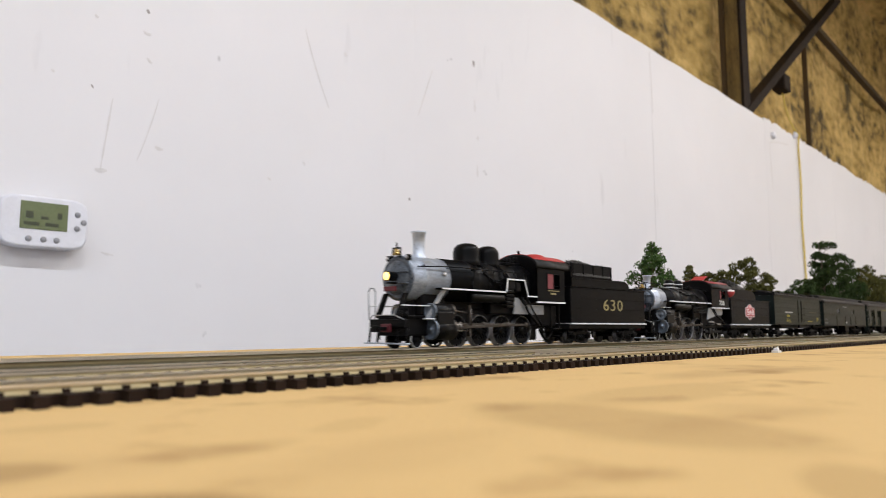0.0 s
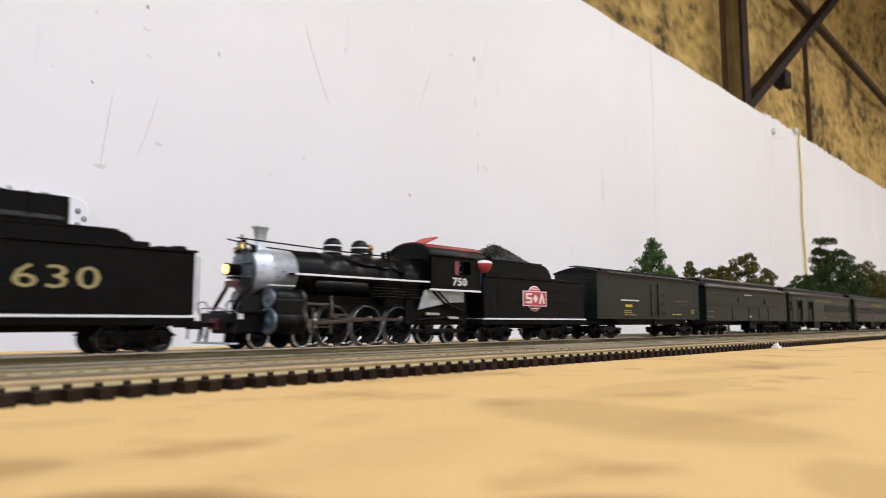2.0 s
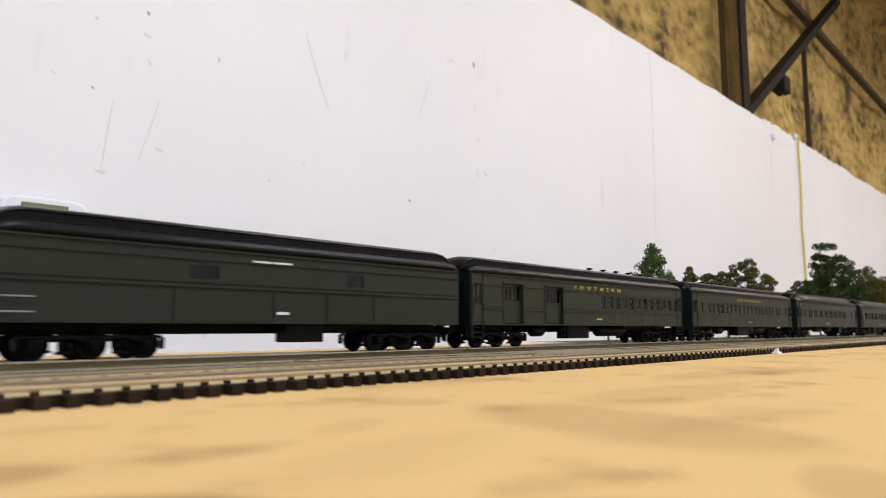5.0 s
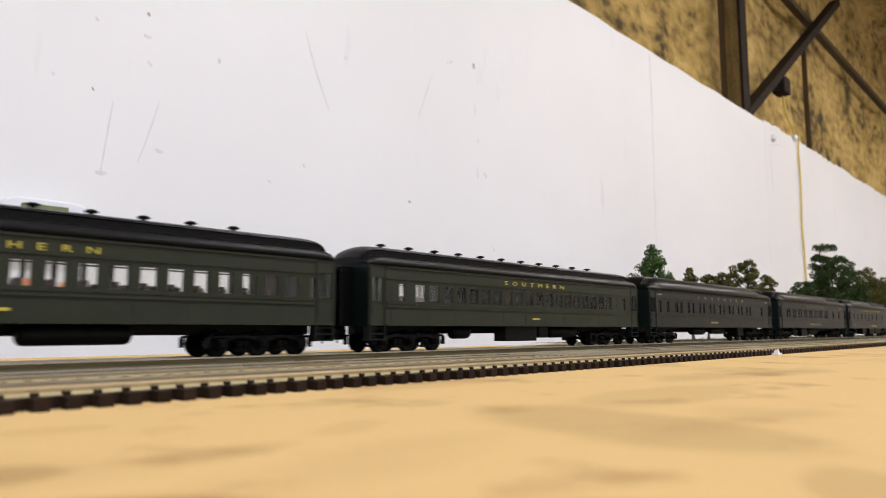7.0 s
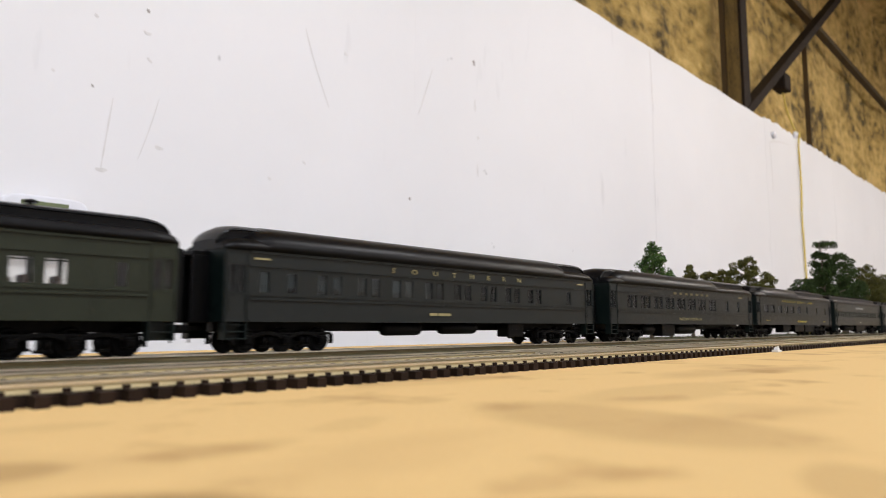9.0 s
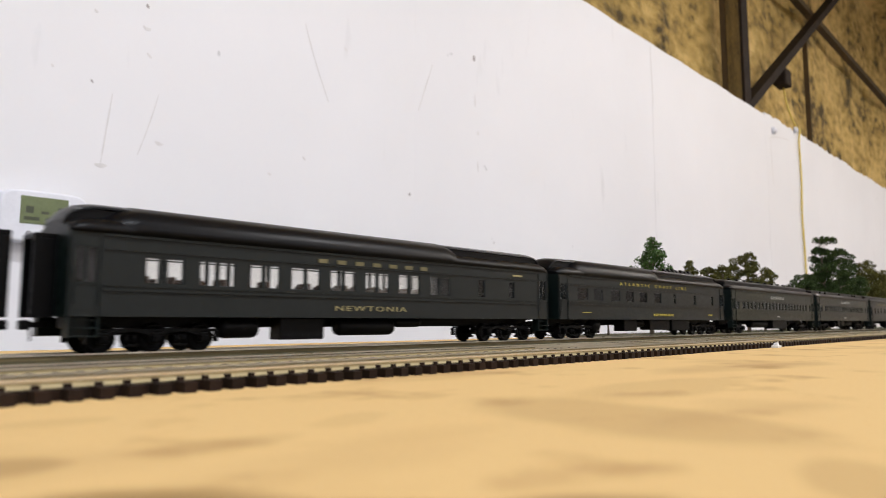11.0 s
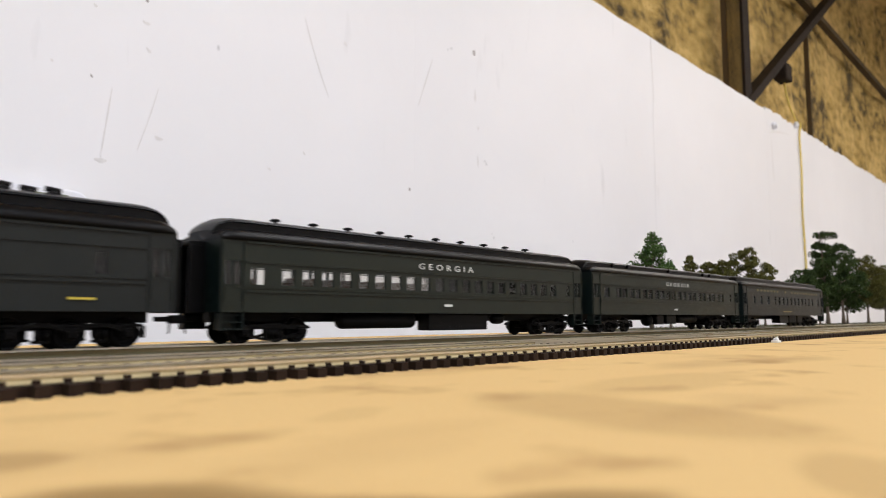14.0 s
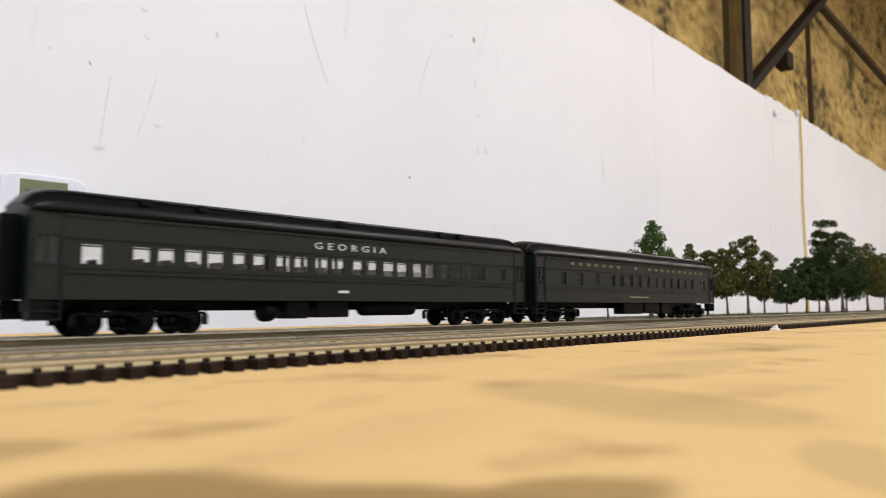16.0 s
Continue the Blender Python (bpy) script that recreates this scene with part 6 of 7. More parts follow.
        hose(bm, [(0.1455 + 0.0145 * k / 10, s * 0.0118, 0.0095 - 0.0062 * math.sin(math.pi * k / 10)) for k in range(11)], 0.0009)
        part("water_hose", bm, M["black"], lo)
        bm = bmesh.new()
        rbox(bm, 0.1535, 0.1640, s * 0.0145 - 0.0022, s * 0.0145 + 0.0022, 0.0098, 0.0106, 0.0002)
        for x in (0.1540, 0.1630):
            box(bm, x - 0.0004, x + 0.0004, s * 0.0150 - 0.0004, s * 0.0150 + 0.0004, 0.0104, 0.0270)
        part("cab_step", bm, M["black"], lo)
        # sand pipes off the domes, rivet rows on the smokebox
        for x, dx in ((0.0885, -0.010), (0.0885, 0.006), (0.1080, -0.004)):
            bm = bmesh.new()
            wire(bm, [(x, s * 0.0062, 0.0500), (x + dx * 0.5, s * 0.0112, 0.0450), (x + dx, s * 0.0134, 0.0372), (x + dx, s * 0.0138, 0.0325)], 0.00038, 6)
            part("sand_pipe", bm, M["black"], lo)
        bm = bmesh.new()
        for x in (0.0350, 0.0600):
            for k in range(14):
                a = radians(-35 + k * 8.5)
                tube(bm, (x, s * 0.0120 * math.cos(a), zc + 0.0120 * math.sin(a)), (x, s * 0.0125 * math.cos(a), zc + 0.0125 * math.sin(a)), 0.00028, n=6)
        tagged(part("rivet_row", bm, M["smokebox"], lo), kind="stuff")
        bm = bmesh.new()
        rbox(bm, 0.1080, 0.1150, s * 0.0150 - 0.0012, s * 0.0150 + 0.0012, 0.0335, 0.0390, 0.0004)
        rbox(bm, 0.1165, 0.1210, s * 0.0148 - 0.0010, s * 0.0148 + 0.0010, 0.0325, 0.0380, 0.0004)
        part("lubricator", bm, M["truck"], lo)
    cylinder_group(lo, 0.0430, 0.0590, 0.0057, 0.0100, 0.0043, 0.0194)
    pilot(lo, 0.0135, 0.0208, 0.0440, 0.0160, 0.0318)
    small_wheels(lo, 0.0376, 0.0047)
    ax = [0.0685, 0.0890, 0.1095, 0.1300]
    for x in ax:
        driver(lo, x, 0.0090)
    running_gear(lo, ax, 0.0090, 0.0605, 2)
    roof = cab(lo, 0.1368, 0.1680, 0.0270, 0.0495, 0.0572, 0.0165, (0.1485, 0.1620, 0.0355, 0.0450), M["red_roof"])
    bm = bmesh.new()
    lathe(bm, (0.1560, 0, 0.0560), (0, 0, 1), [(0.0085, 0), (0.0080, 0.0012), (0.0060, 0.0024), (0.0030, 0.0031), (0.0003, 0.0033)], 24)
    part("roof_hatch", bm, M["red_roof"], roof)
    bars("number_plate", [(0.1520, 0.1578)], 0.0318, 0.0330, -0.0166, M["gold"], lo)
    bars("name_plate", [(0.1490, 0.1610)], 0.0340, 0.0345, -0.0166, M["gold"], lo)
    bm = bmesh.new()
    lathe(bm, (0.140, 0, 0.0575), (0, 0, 1), [(0.0008, -0.001), (0.0008, 0.002), (0.0012, 0.0022), (0.0003, 0.0030)], 10)
    part("whistle", bm, M["black"], lo)
    bm = bmesh.new()
    lathe(bm, (0.0563, -0.0125, 0.0400), (-0.2, -1, 0.2), [(0.0012, -0.0008), (0.0012, 0.0002), (0.0002, 0.0003)], 10)
    part("builder_plate", bm, M["steel"], lo)
    tn = tender("black coal tender with gold number on its flank", 0.3965, 0.5010, 0.0385, None, (0.002, 0.0745, 0.0065, 0.0440), (0.006, 0.0570, 0.0500, 0.0585, 0.45), (0.0195, 0.0855))
    bm = bmesh.new()
    for s in (-1, 1):
        rbox(bm, 0.0050, 0.0585, s * 0.0142 - 0.0006, s * 0.0142 + 0.0006, 0.0440, 0.0545, 0.0003)
        for x in (0.007, 0.020, 0.033, 0.046, 0.0575):
            box(bm, x - 0.0005, x + 0.0005, s * 0.0149 - 0.0003, s * 0.0149 + 0.0003, 0.0440, 0.0543)
    box(bm, 0.0575, 0.0585, -0.0142, 0.0142, 0.0440, 0.0545)
    part("coal_bunker", bm, M["black"], tn)
    rnd = random.Random(21)
    bm = bmesh.new()
    for _ in range(150):
        q = rnd.uniform(0.0008, 0.0017)
        c = Vector((rnd.uniform(0.007, 0.0565), rnd.uniform(-0.0125, 0.0125), 0.0540 + rnd.uniform(-0.0004, 0.0012)))
        vs = [bm.verts.new(c + Vector((rnd.uniform(-q, q), rnd.uniform(-q, q), rnd.uniform(-q * 0.8, q)))) for _ in range(5)]
        for f in ((0, 1, 2), (0, 2, 3), (0, 3, 1), (4, 2, 1), (4, 3, 2), (4, 1, 3)):
            bm.faces.new([vs[k] for k in f])
    tagged(part("bunker_coal", bm, M["coal"], tn), kind="stuff")
    for x, w in ((0.0850, 0.0032), (0.0930, 0.0020), (0.1000, 0.0026)):
        bm = bmesh.new()
        rbox(bm, x - w, x + w, -0.0130, -0.0070, 0.0385, 0.0385 + w * 0.9, 0.0006)
        part("deck_box", bm, M["black"], tn)
    lettering("lettering", "630", 0.0080, M["gold"], tn, (0.0553, -0.0173, 0.0266), 0.0275, 0.0, "gold number", 1.1)


def locomotive_750():
    x0 = 0.508
    lo = vehicle("steam_locomotive", "black six-coupled steam locomotive with polished silver smokebox", "locomotive", x0)
    zc = 0.0338
    boiler_part(lo, "smokebox", M["stack"], [(0.0098, 0.0240), (0.0103, 0.0246), (0.0103, 0.0320), (0.0105, 0.0322), (0.0105, 0.0330), (0.0103, 0.0332), (0.0103, 0.0455)], zc)
    prof = [(0.0101, 0.0455), (0.0107, 0.0457)]
    for x in (0.060, 0.075, 0.092, 0.106):
        prof += [(0.0108, x), (0.0110, x + 0.0001), (0.0110, x + 0.0009), (0.0108, x + 0.0010)]
    prof += [(0.0124, 0.116), (0.0124, 0.1340)]
    boiler_part(lo, "boiler", M["black_gloss"], prof, zc)
    bm = bmesh.new()
    rbox(bm, 0.098, 0.1330, -0.0100, 0.0100, 0.0190, 0.034, 0.001)
    rbox(bm, 0.030, 0.110, -0.0045, 0.0045, 0.0085, 0.0260, 0.0008)
    rbox(bm, 0.014, 0.160, -0.0055, 0.0055, 0.0105, 0.0145, 0.0006)
    rbox(bm, 0.058, 0.116, -0.0060, 0.0060, 0.0045, 0.0200, 0.0006)
    rbox(bm, 0.112, 0.160, -0.0110, 0.0110, 0.0100, 0.0270, 0.0008)
    rbox(bm, 0.0150, 0.0290, -0.0105, 0.0105, 0.0065, 0.0155, 0.0008)
    rbox(bm, 0.028, 0.046, -0.0085, 0.0085, 0.0150, 0.0260, 0.0010)
    part("frame", bm, M["truck"], lo)
    front_end(lo, 0.0242, zc, 0.0103, 0.0340, 0.0455, 0.0278)
    bm = bmesh.new()
    lathe(bm, (0.0318, 0, 0), (0, 0, 1), [(0.0046, 0.0425), (0.0036, 0.0440), (0.0026, 0.0450), (0.0025, 0.0480), (0.0033, 0.0528), (0.0039, 0.0532), (0.0039, 0.0540), (0.0030, 0.0541), (0.0024, 0.0490)], 28)
    part("smokestack", bm, M["stack"], lo, "pale silver flared smokestack")
    dome(lo, 0.0724, 0.0425, 0.0046, 0.0525, M["black_gloss"], 2)
    dome(lo, 0.0896, 0.0425, 0.0046, 0.0528, M["black_gloss"], 2)
    bm = bmesh.new()
    lathe(bm, (0.0962, 0, 0.0445), (0, 0, 1), [(0.0016, 0), (0.0016, 0.0040), (0.0022, 0.0046), (0.0014, 0.0062), (0.0003, 0.0068)], 14)
    part("whistle", bm, M["brass"], lo, "brass whistle")
    bm = bmesh.new()
    for x, h in ((0.104, 0.0035), (0.1075, 0.0045), (0.112, 0.003)):
        lathe(bm, (x, -0.002, 0.0440), (0, 0, 1), [(0.0012, 0), (0.0012, h * 0.6), (0.0015, h * 0.7), (0.0010, h), (0.0002, h)], 10)
    part("steam_turret", bm, M["black"], lo)
    running_board(lo, [(0.0400, 0.0330), (0.1245, 0.0330)], 0.0155, 0.0100)
    for s in (-1, 1):
        bm = bmesh.new()
        wire(bm, [(0.018, s * 0.004, 0.0475), (0.036, s * 0.0085, 0.0462), (0.070, s * 0.0098, 0.0450), (0.128, s * 0.0112, 0.0440)], 0.00035)
        part("hand_rail", bm, M["black"], lo)
        bm = bmesh.new()
        wire(bm, [(0.074, s * 0.0088, 0.0415), (0.086, s * 0.0102, 0.0390), (0.100, s * 0.0108, 0.0395), (0.110, s * 0.0118, 0.0360)], 0.0006)
        part("pipe", bm, M["black"], lo)
        bm = bmesh.new()
        for i in range(5):
            wire(bm, [(0.086, s * 0.0140, 0.0295 - i * 0.0014), (0.118, s * 0.0140, 0.0295 - i * 0.0014)], 0.0005)
        part("cooling_pipe", bm, M["black"], lo)
        bm = bmesh.new()
        lathe(bm, (0.0520, s * 0.0125, 0.0285), (1, 0, 0), [(0.0010, 0), (0.0026, 0.0006), (0.0029, 0.0016), (0.0029, 0.0300), (0.0026, 0.0310), (0.0010, 0.0316)], 18)
        part("air_tank", bm, M["black_gloss"], lo)
        bm = bmesh.new()
        plate(bm, [(0.1185, 0.0180), (0.1420, 0.0220), (0.1540, 0.0225), (0.1540, 0.0285), (0.1230, 0.0285)], s * 0.0135 - 0.0004, s * 0.0135 + 0.0004)
        part("firebox_sheet", bm, M["silver_panel"], lo, "silver-grey firebox sheet")
        bm = bmesh.new()
        rbox(bm, 0.1150, 0.1560, s * 0.0118 - 0.0008, s * 0.0118 + 0.0008, 0.0058, 0.0080, 0.0004)
        rbox(bm, 0.1235, 0.1305, s * 0.0122 - 0.0012, s * 0.0122 + 0.0012, 0.0045, 0.0100, 0.0006)
        wire(bm, [(0.118, s * 0.0128, 0.0125), (0.138, s * 0.0128, 0.0140), (0.156, s * 0.0128, 0.0120)], 0.0007)
        part("trailing_frame", bm, M["truck"], lo)
        bm = bmesh.new()
        wire(bm, [(0.022, s * 0.0080, 0.0290), (0.0145, s * 0.0080, 0.0165)], 0.0009)
        part("pilot_brace", bm, M["black"], lo)
        bm = bmesh.new()
        o = s * 0.0150
        rbox(bm, 0.0265, 0.0405, o - 0.0008, o + 0.0008, 0.0268, 0.0273, 0.0002)
        part("white_edge", bm, M["white_paint"], lo, "white painted edge line")
        bm = bmesh.new()
        rbox(bm, 0.0140, 0.0172, s * 0.0115 - 0.0006, s * 0.0115 + 0.0006, 0.0125, 0.0160, 0.0003)
        part("flag_plate", bm, M["white_paint"], lo)
        # bronze-brown guide yoke, hanger links and combination lever by the crosshead
        bm = bmesh.new()
        rbox(bm, 0.0455, 0.0475, s * 0.0140 - 0.0008, s * 0.0140 + 0.0008, 0.0075, 0.0205, 0.0003)
        rbox(bm, 0.0500, 0.0512, s * 0.0146 - 0.0005, s * 0.0146 + 0.0005, 0.0060, 0.0180, 0.0002)
        rbox(bm, 0.0475, 0.0600, s * 0.0142 - 0.0004, s * 0.0142 + 0.0004, 0.0188, 0.0200, 0.0002)
        rbox(bm, 0.0600, 0.0720, s * 0.0146 - 0.0004, s * 0.0146 + 0.0004, 0.0142, 0.0152, 0.0002)
        part("valve_linkage", bm, M["rod"], lo)
        bm = bmesh.new()
        wire(bm, [(0.128, s * 0.0142, 0.0285), (0.138, s * 0.0140, 0.0215), (0.156, s * 0.0136, 0.0170)], 0.0007)
        wire(bm, [(0.132, s * 0.0142, 0.0285), (0.144, s * 0.0140, 0.0200), (0.160, s * 0.0136, 0.0140)], 0.0005)
        part("pipe", bm, M["black"], lo)
        bm = bmesh.new()
        rbox(bm, 0.1245, 0.1345, s * 0.0128 - 0.0010, s * 0.0128 + 0.0010, 0.0150, 0.0165, 0.0004)
        rbox(bm, 0.1420, 0.1500, s * 0.0128 - 0.0010, s * 0.0128 + 0.0010, 0.0130, 0.0145, 0.0004)
        part("trailing_spring", bm, M["steel"], lo)
    cylinder_group(lo, 0.0270, 0.0440, 0.0057, 0.0118, 0.0042, 0.0215)
    pilot(lo, 0.0130, 0.0070, 0.0300, 0.0150, 0.0200)
    small_wheels(lo, 0.0262, 0.0052)
    small_wheels(lo, 0.0484, 0.0052)
    small_wheels(lo, 0.1270, 0.0062, "trailing_wheel")
    small_wheels(lo, 0.1460, 0.0052, "trailing_wheel")
    ax = [0.0660, 0.0868, 0.1080]
    for x in ax:
        driver(lo, x, 0.0097)
    running_gear(lo, ax, 0.0097, 0.0460, 1)
    roof = cab(lo, 0.1250, 0.1660, 0.0290, 0.0478, 0.0540, 0.0160, (0.1440, 0.1570, 0.0375, 0.0450), M["red_dark"], drawn=0.25)
    bm = bmesh.new()
    rbox(bm, 0.130, 0.142, -0.006, 0.006, 0, 0.0009, 0.0003)
    bmesh.ops.transform(bm, matrix=Matrix.Translation((0.136, 0, 0.0560)) @ Matrix.Rotation(radians(-22), 4, "Y") @ Matrix.Translation((-0.136, 0, 0)), verts=bm.verts[:])
    part("roof_hatch", bm, M["red_roof"], roof, "bright red tilted hatch")
    lettering("lettering", "750", 0.0046, M["white_letter"], lo, (0.1480, -0.0163, 0.0335), 0.0115, 0.03, "white number", 1.1)
    # the little crew figure leaning out behind the cab
    bm = bmesh.new()
    lathe(bm, (0, 0, 0), (0, 0, 1), [(0.0008, 0), (0.0022, 0.0006), (0.0026, 0.006), (0.0030, 0.010), (0.0030, 0.0104)], 14)
    doll = part("figurine", bm, mat("blue_cloth", (0.03, 0.06, 0.16), 0.8, 0, 0.1, 300), None, loc=(x0, TRAIN_Y, TRAIN_Z))
    doll.parent = lo
    doll.location = (0.1665, -0.0130, 0.0290)
    bm = bmesh.new()
    lathe(bm, (0, 0, 0), (0, 0, 1), [(0.0012, 0), (0.0030, 0.0006), (0.0048, 0.0026), (0.0056, 0.0048), (0.0056, 0.0056)], 16)
    sack = part("canvas_bundle", bm, M["red"], lo, "red bundle with a white top", loc=(0.1690, -0.0150, 0.0395))
    bm = bmesh.new()
    lathe(bm, (0, 0, 0), (0, 0, 1), [(0.0054, 0.0050), (0.0057, 0.0056), (0.0050, 0.0068), (0.0026, 0.0074), (0.0003, 0.0075)], 16)
    part("cover", bm, M["pink_white"], sack)
    tn = tender("black coal tender with a red and white herald", 0.6760, 0.7830, 0.0380, None, (0.002, 0.0570, 0.0110, 0.0474), (0.012, 0.0500, 0.0470, 0.0592, 0.46), (0.0190, 0.0835))
    # red herald: a white-edged disc behind a white-edged oblong
    y = -0.0172
    cx, cz = 0.0487, 0.0260
    for rr, m, d in ((0.0079, "pink_white", 0.0), (0.0074, "red", 0.00012)):
        bm = bmesh.new()
        lathe(bm, (cx, y - d, cz), (0, -1, 0), [(0.0002, -0.0002), (rr, -0.0002), (rr, 0.00010), (0.0002, 0.00010)], 32)
        part("herald_disc", bm, M[m], tn, "white edge" if m != "red" else "red disc")
    bars("disc_bar", [(cx - 0.0035, cx + 0.0035)], cz + 0.0056, cz + 0.0062, y - 0.0003, M["pink_white"], tn)
    bars("disc_bar", [(cx - 0.0035, cx + 0.0035)], cz - 0.0064, cz - 0.0058, y - 0.0003, M["pink_white"], tn)
    for w, h, m, d in ((0.0123, 0.0047, "pink_white", 0.0003), (0.0116, 0.0041, "red", 0.00045)):
        bm = bmesh.new()
        box(bm, cx - w, cx + w, y - d - 0.00012, y, cz - h, cz + h)
        part("herald_plate", bm, M[m], tn, "white edge" if m != "red" else "red oblong")
    # the mark itself stays plain shapes
    y2 = y - 0.0007
    for i, (a, b) in enumerate(((-0.0098, -0.0038), (-0.0026, 0.0026), (0.0036, 0.0100))):
        bm = bmesh.new()
        if i == 0:
            for z in (-0.0030, -0.0005, 0.0021):
                box(bm, cx + a, cx + b, y2 - 0.0001, y2 + 0.0003, cz + z, cz + z + 0.0012)
            box(bm, cx + a, cx + a + 0.0014, y2 - 0.0001, y2 + 0.0003, cz, cz + 0.0022)
            box(bm, cx + b - 0.0014, cx + b, y2 - 0.0001, y2 + 0.0003, cz - 0.0019, cz - 0.0004)
        elif i == 1:
            plate(bm, [(cx + a, cz), (cx, cz + 0.0026), (cx + b, cz), (cx, cz - 0.0026)], y2 - 0.0001, y2 + 0.0003)
        else:
            plate(bm, [(cx + a, cz - 0.0030), (cx + (a + b) / 2 - 0.0006, cz + 0.0033), (cx + (a + b) / 2 + 0.0006, cz + 0.0033), (cx + b, cz - 0.0030),
                       (cx + b - 0.0018, cz - 0.0030), (cx + (a + b) / 2, cz + 0.0010), (cx + a + 0.0018, cz - 0.0030)], y2 - 0.0001, y2 + 0.0003)
        part("herald_mark", bm, M["pink_white"], tn)


locomotive_630()
locomotive_750()

# glowing panels inside the two lit coaches: warm for the bulb, amber for lamplit wall
for car, panels in ((southern, ((0.1225, 0.1300, 0.0258, 0.0348, "amber"), (0.1335, 0.1405, 0.0258, 0.0350, "warm"), (0.1440, 0.1530, 0.0256, 0.0335, "amber"))),
                    (combine, ((0.1500, 0.1580, 0.0254, 0.0290, "amber"), (0.1620, 0.1690, 0.0254, 0.0282, "amber")))):
    for a, b, z0, z1, m in panels:
        bm = bmesh.new()
        rbox(bm, a, b, 0.0030, 0.0042, z0, z1, 0.0005)
        part("interior_lamp", bm, M[m], car, "glowing panel for the bulb and lamplit wall inside")

# ---- things on and by the wall ----


def thermostat():
    th = tagged(new("thermostat"), "white plastic wall thermostat with a green-grey display", "thermostat")
    w, h, d = 0.119, 0.076, 0.027
    bm = bmesh.new()
    outline = []
    n = 40
    for i in range(n):
        a = 2 * math.pi * i / n
        c, s = math.cos(a), math.sin(a)
        outline.append((w / 2 * math.copysign(abs(c) ** 0.34, c), h / 2 * math.copysign(abs(s) ** 0.42, s)))
    rings = []
    for y, k in ((0.0, 0.90), (-0.006, 0.93), (-0.008, 1.0), (-0.018, 1.0), (-0.024, 0.985), (-0.0265, 0.95), (-d, 0.90)):
        rings.append([(x * (1 - (1 - k) * 0.6), y, z * k) for x, z in outline])
    loft(bm, rings)
    case = part("case", bm, M["white_plastic"], th)
    bm = bmesh.new()
    rbox(bm, -0.033, 0.030, -d - 0.0008, -d + 0.001, -0.0115, 0.0285, 0.0004)
    scr = part("display", bm, M["lcd"], th, "green-grey display")
    for a, b, z0, z1 in ((-0.026, -0.016, 0.004, 0.014), (-0.006, 0.004, 0.004, 0.008), (0.016, 0.022, 0.006, 0.015), (-0.028, -0.008, -0.006, -0.001), (0.000, 0.018, -0.006, -0.001)):
        bm = bmesh.new()
        box(bm, a, b, -d - 0.0012, -d - 0.0005, z0, z1)
        part("segment", bm, M["lcd_ink"], scr)
    spots = [(-0.0205, -0.0255), (-0.001, -0.0255), (0.0165, -0.0255), (0.0435, 0.0155), (0.0435, -0.0055), (0.0525, 0.0045)]
    for x, z in spots:
        bm = bmesh.new()
        lathe(bm, (x, -d + 0.0004, z), (0, -1, 0), [(0.0044, 0), (0.0042, 0.0012), (0.0035, 0.0022), (0.0003, 0.0024)], 18)
        part("button", bm, M["button"], th)
    th.location = (0.335, WALL_Y, 0.1685)


thermostat()


def cord():
    pts = [(4.07, 1.19, 1.34), (4.10, 1.18, 1.22), (4.12, 1.15, 1.11), (4.09, 1.122, 1.075), (4.06, 1.120, 1.00), (4.07, 1.121, 0.80), (4.05, 1.121, 0.60), (4.06, 1.121, 0.40), (4.07, 1.121, 0.1), (4.07, 1.121, -0.6), (4.07, 1.121, -1.385)]
    fine = []
    for i in range(len(pts) - 1):
        p0, p1, p2, p3 = (Vector(pts[max(0, min(len(pts) - 1, j))]) for j in (i - 1, i, i + 1, i + 2))
        for k in range(5):
            t = k / 5
            fine.append(0.5 * ((2 * p1) + (p2 - p0) * t + (2 * p0 - 5 * p1 + 4 * p2 - p3) * t * t + (-p0 + 3 * p1 - 3 * p2 + p3) * t ** 3))
    fine.append(Vector(pts[-1]))
    bm = bmesh.new()
    hose(bm, fine, 0.0050, 8)
    tagged(part("extension_cord", bm, M["cord"]), "yellow cord hanging down the white wall", "cord")


cord()
bm = bmesh.new()
rbox(bm, 3.99, 4.10, 1.15, 1.22, 1.325, 1.42, 0.008)
box(bm, 4.03, 4.06, 1.17, 1.20, 1.41, 1.47)
tagged(part("junction_box", bm, M["brace"]), "dark steel junction box under the brace", "electrical box")
for x, z in ((4.02, 1.06), (3.66, 0.985)):
    bm = bmesh.new()
    lathe(bm, (x, WALL_Y, z), (0, -1, 0), [(0.018, 0), (0.018, 0.012), (0.010, 0.020), (0.0005, 0.021)], 14)
    tagged(part("cable_clip", bm, M["white_plastic"]), "small white cable clip screwed to the wall", "clip")

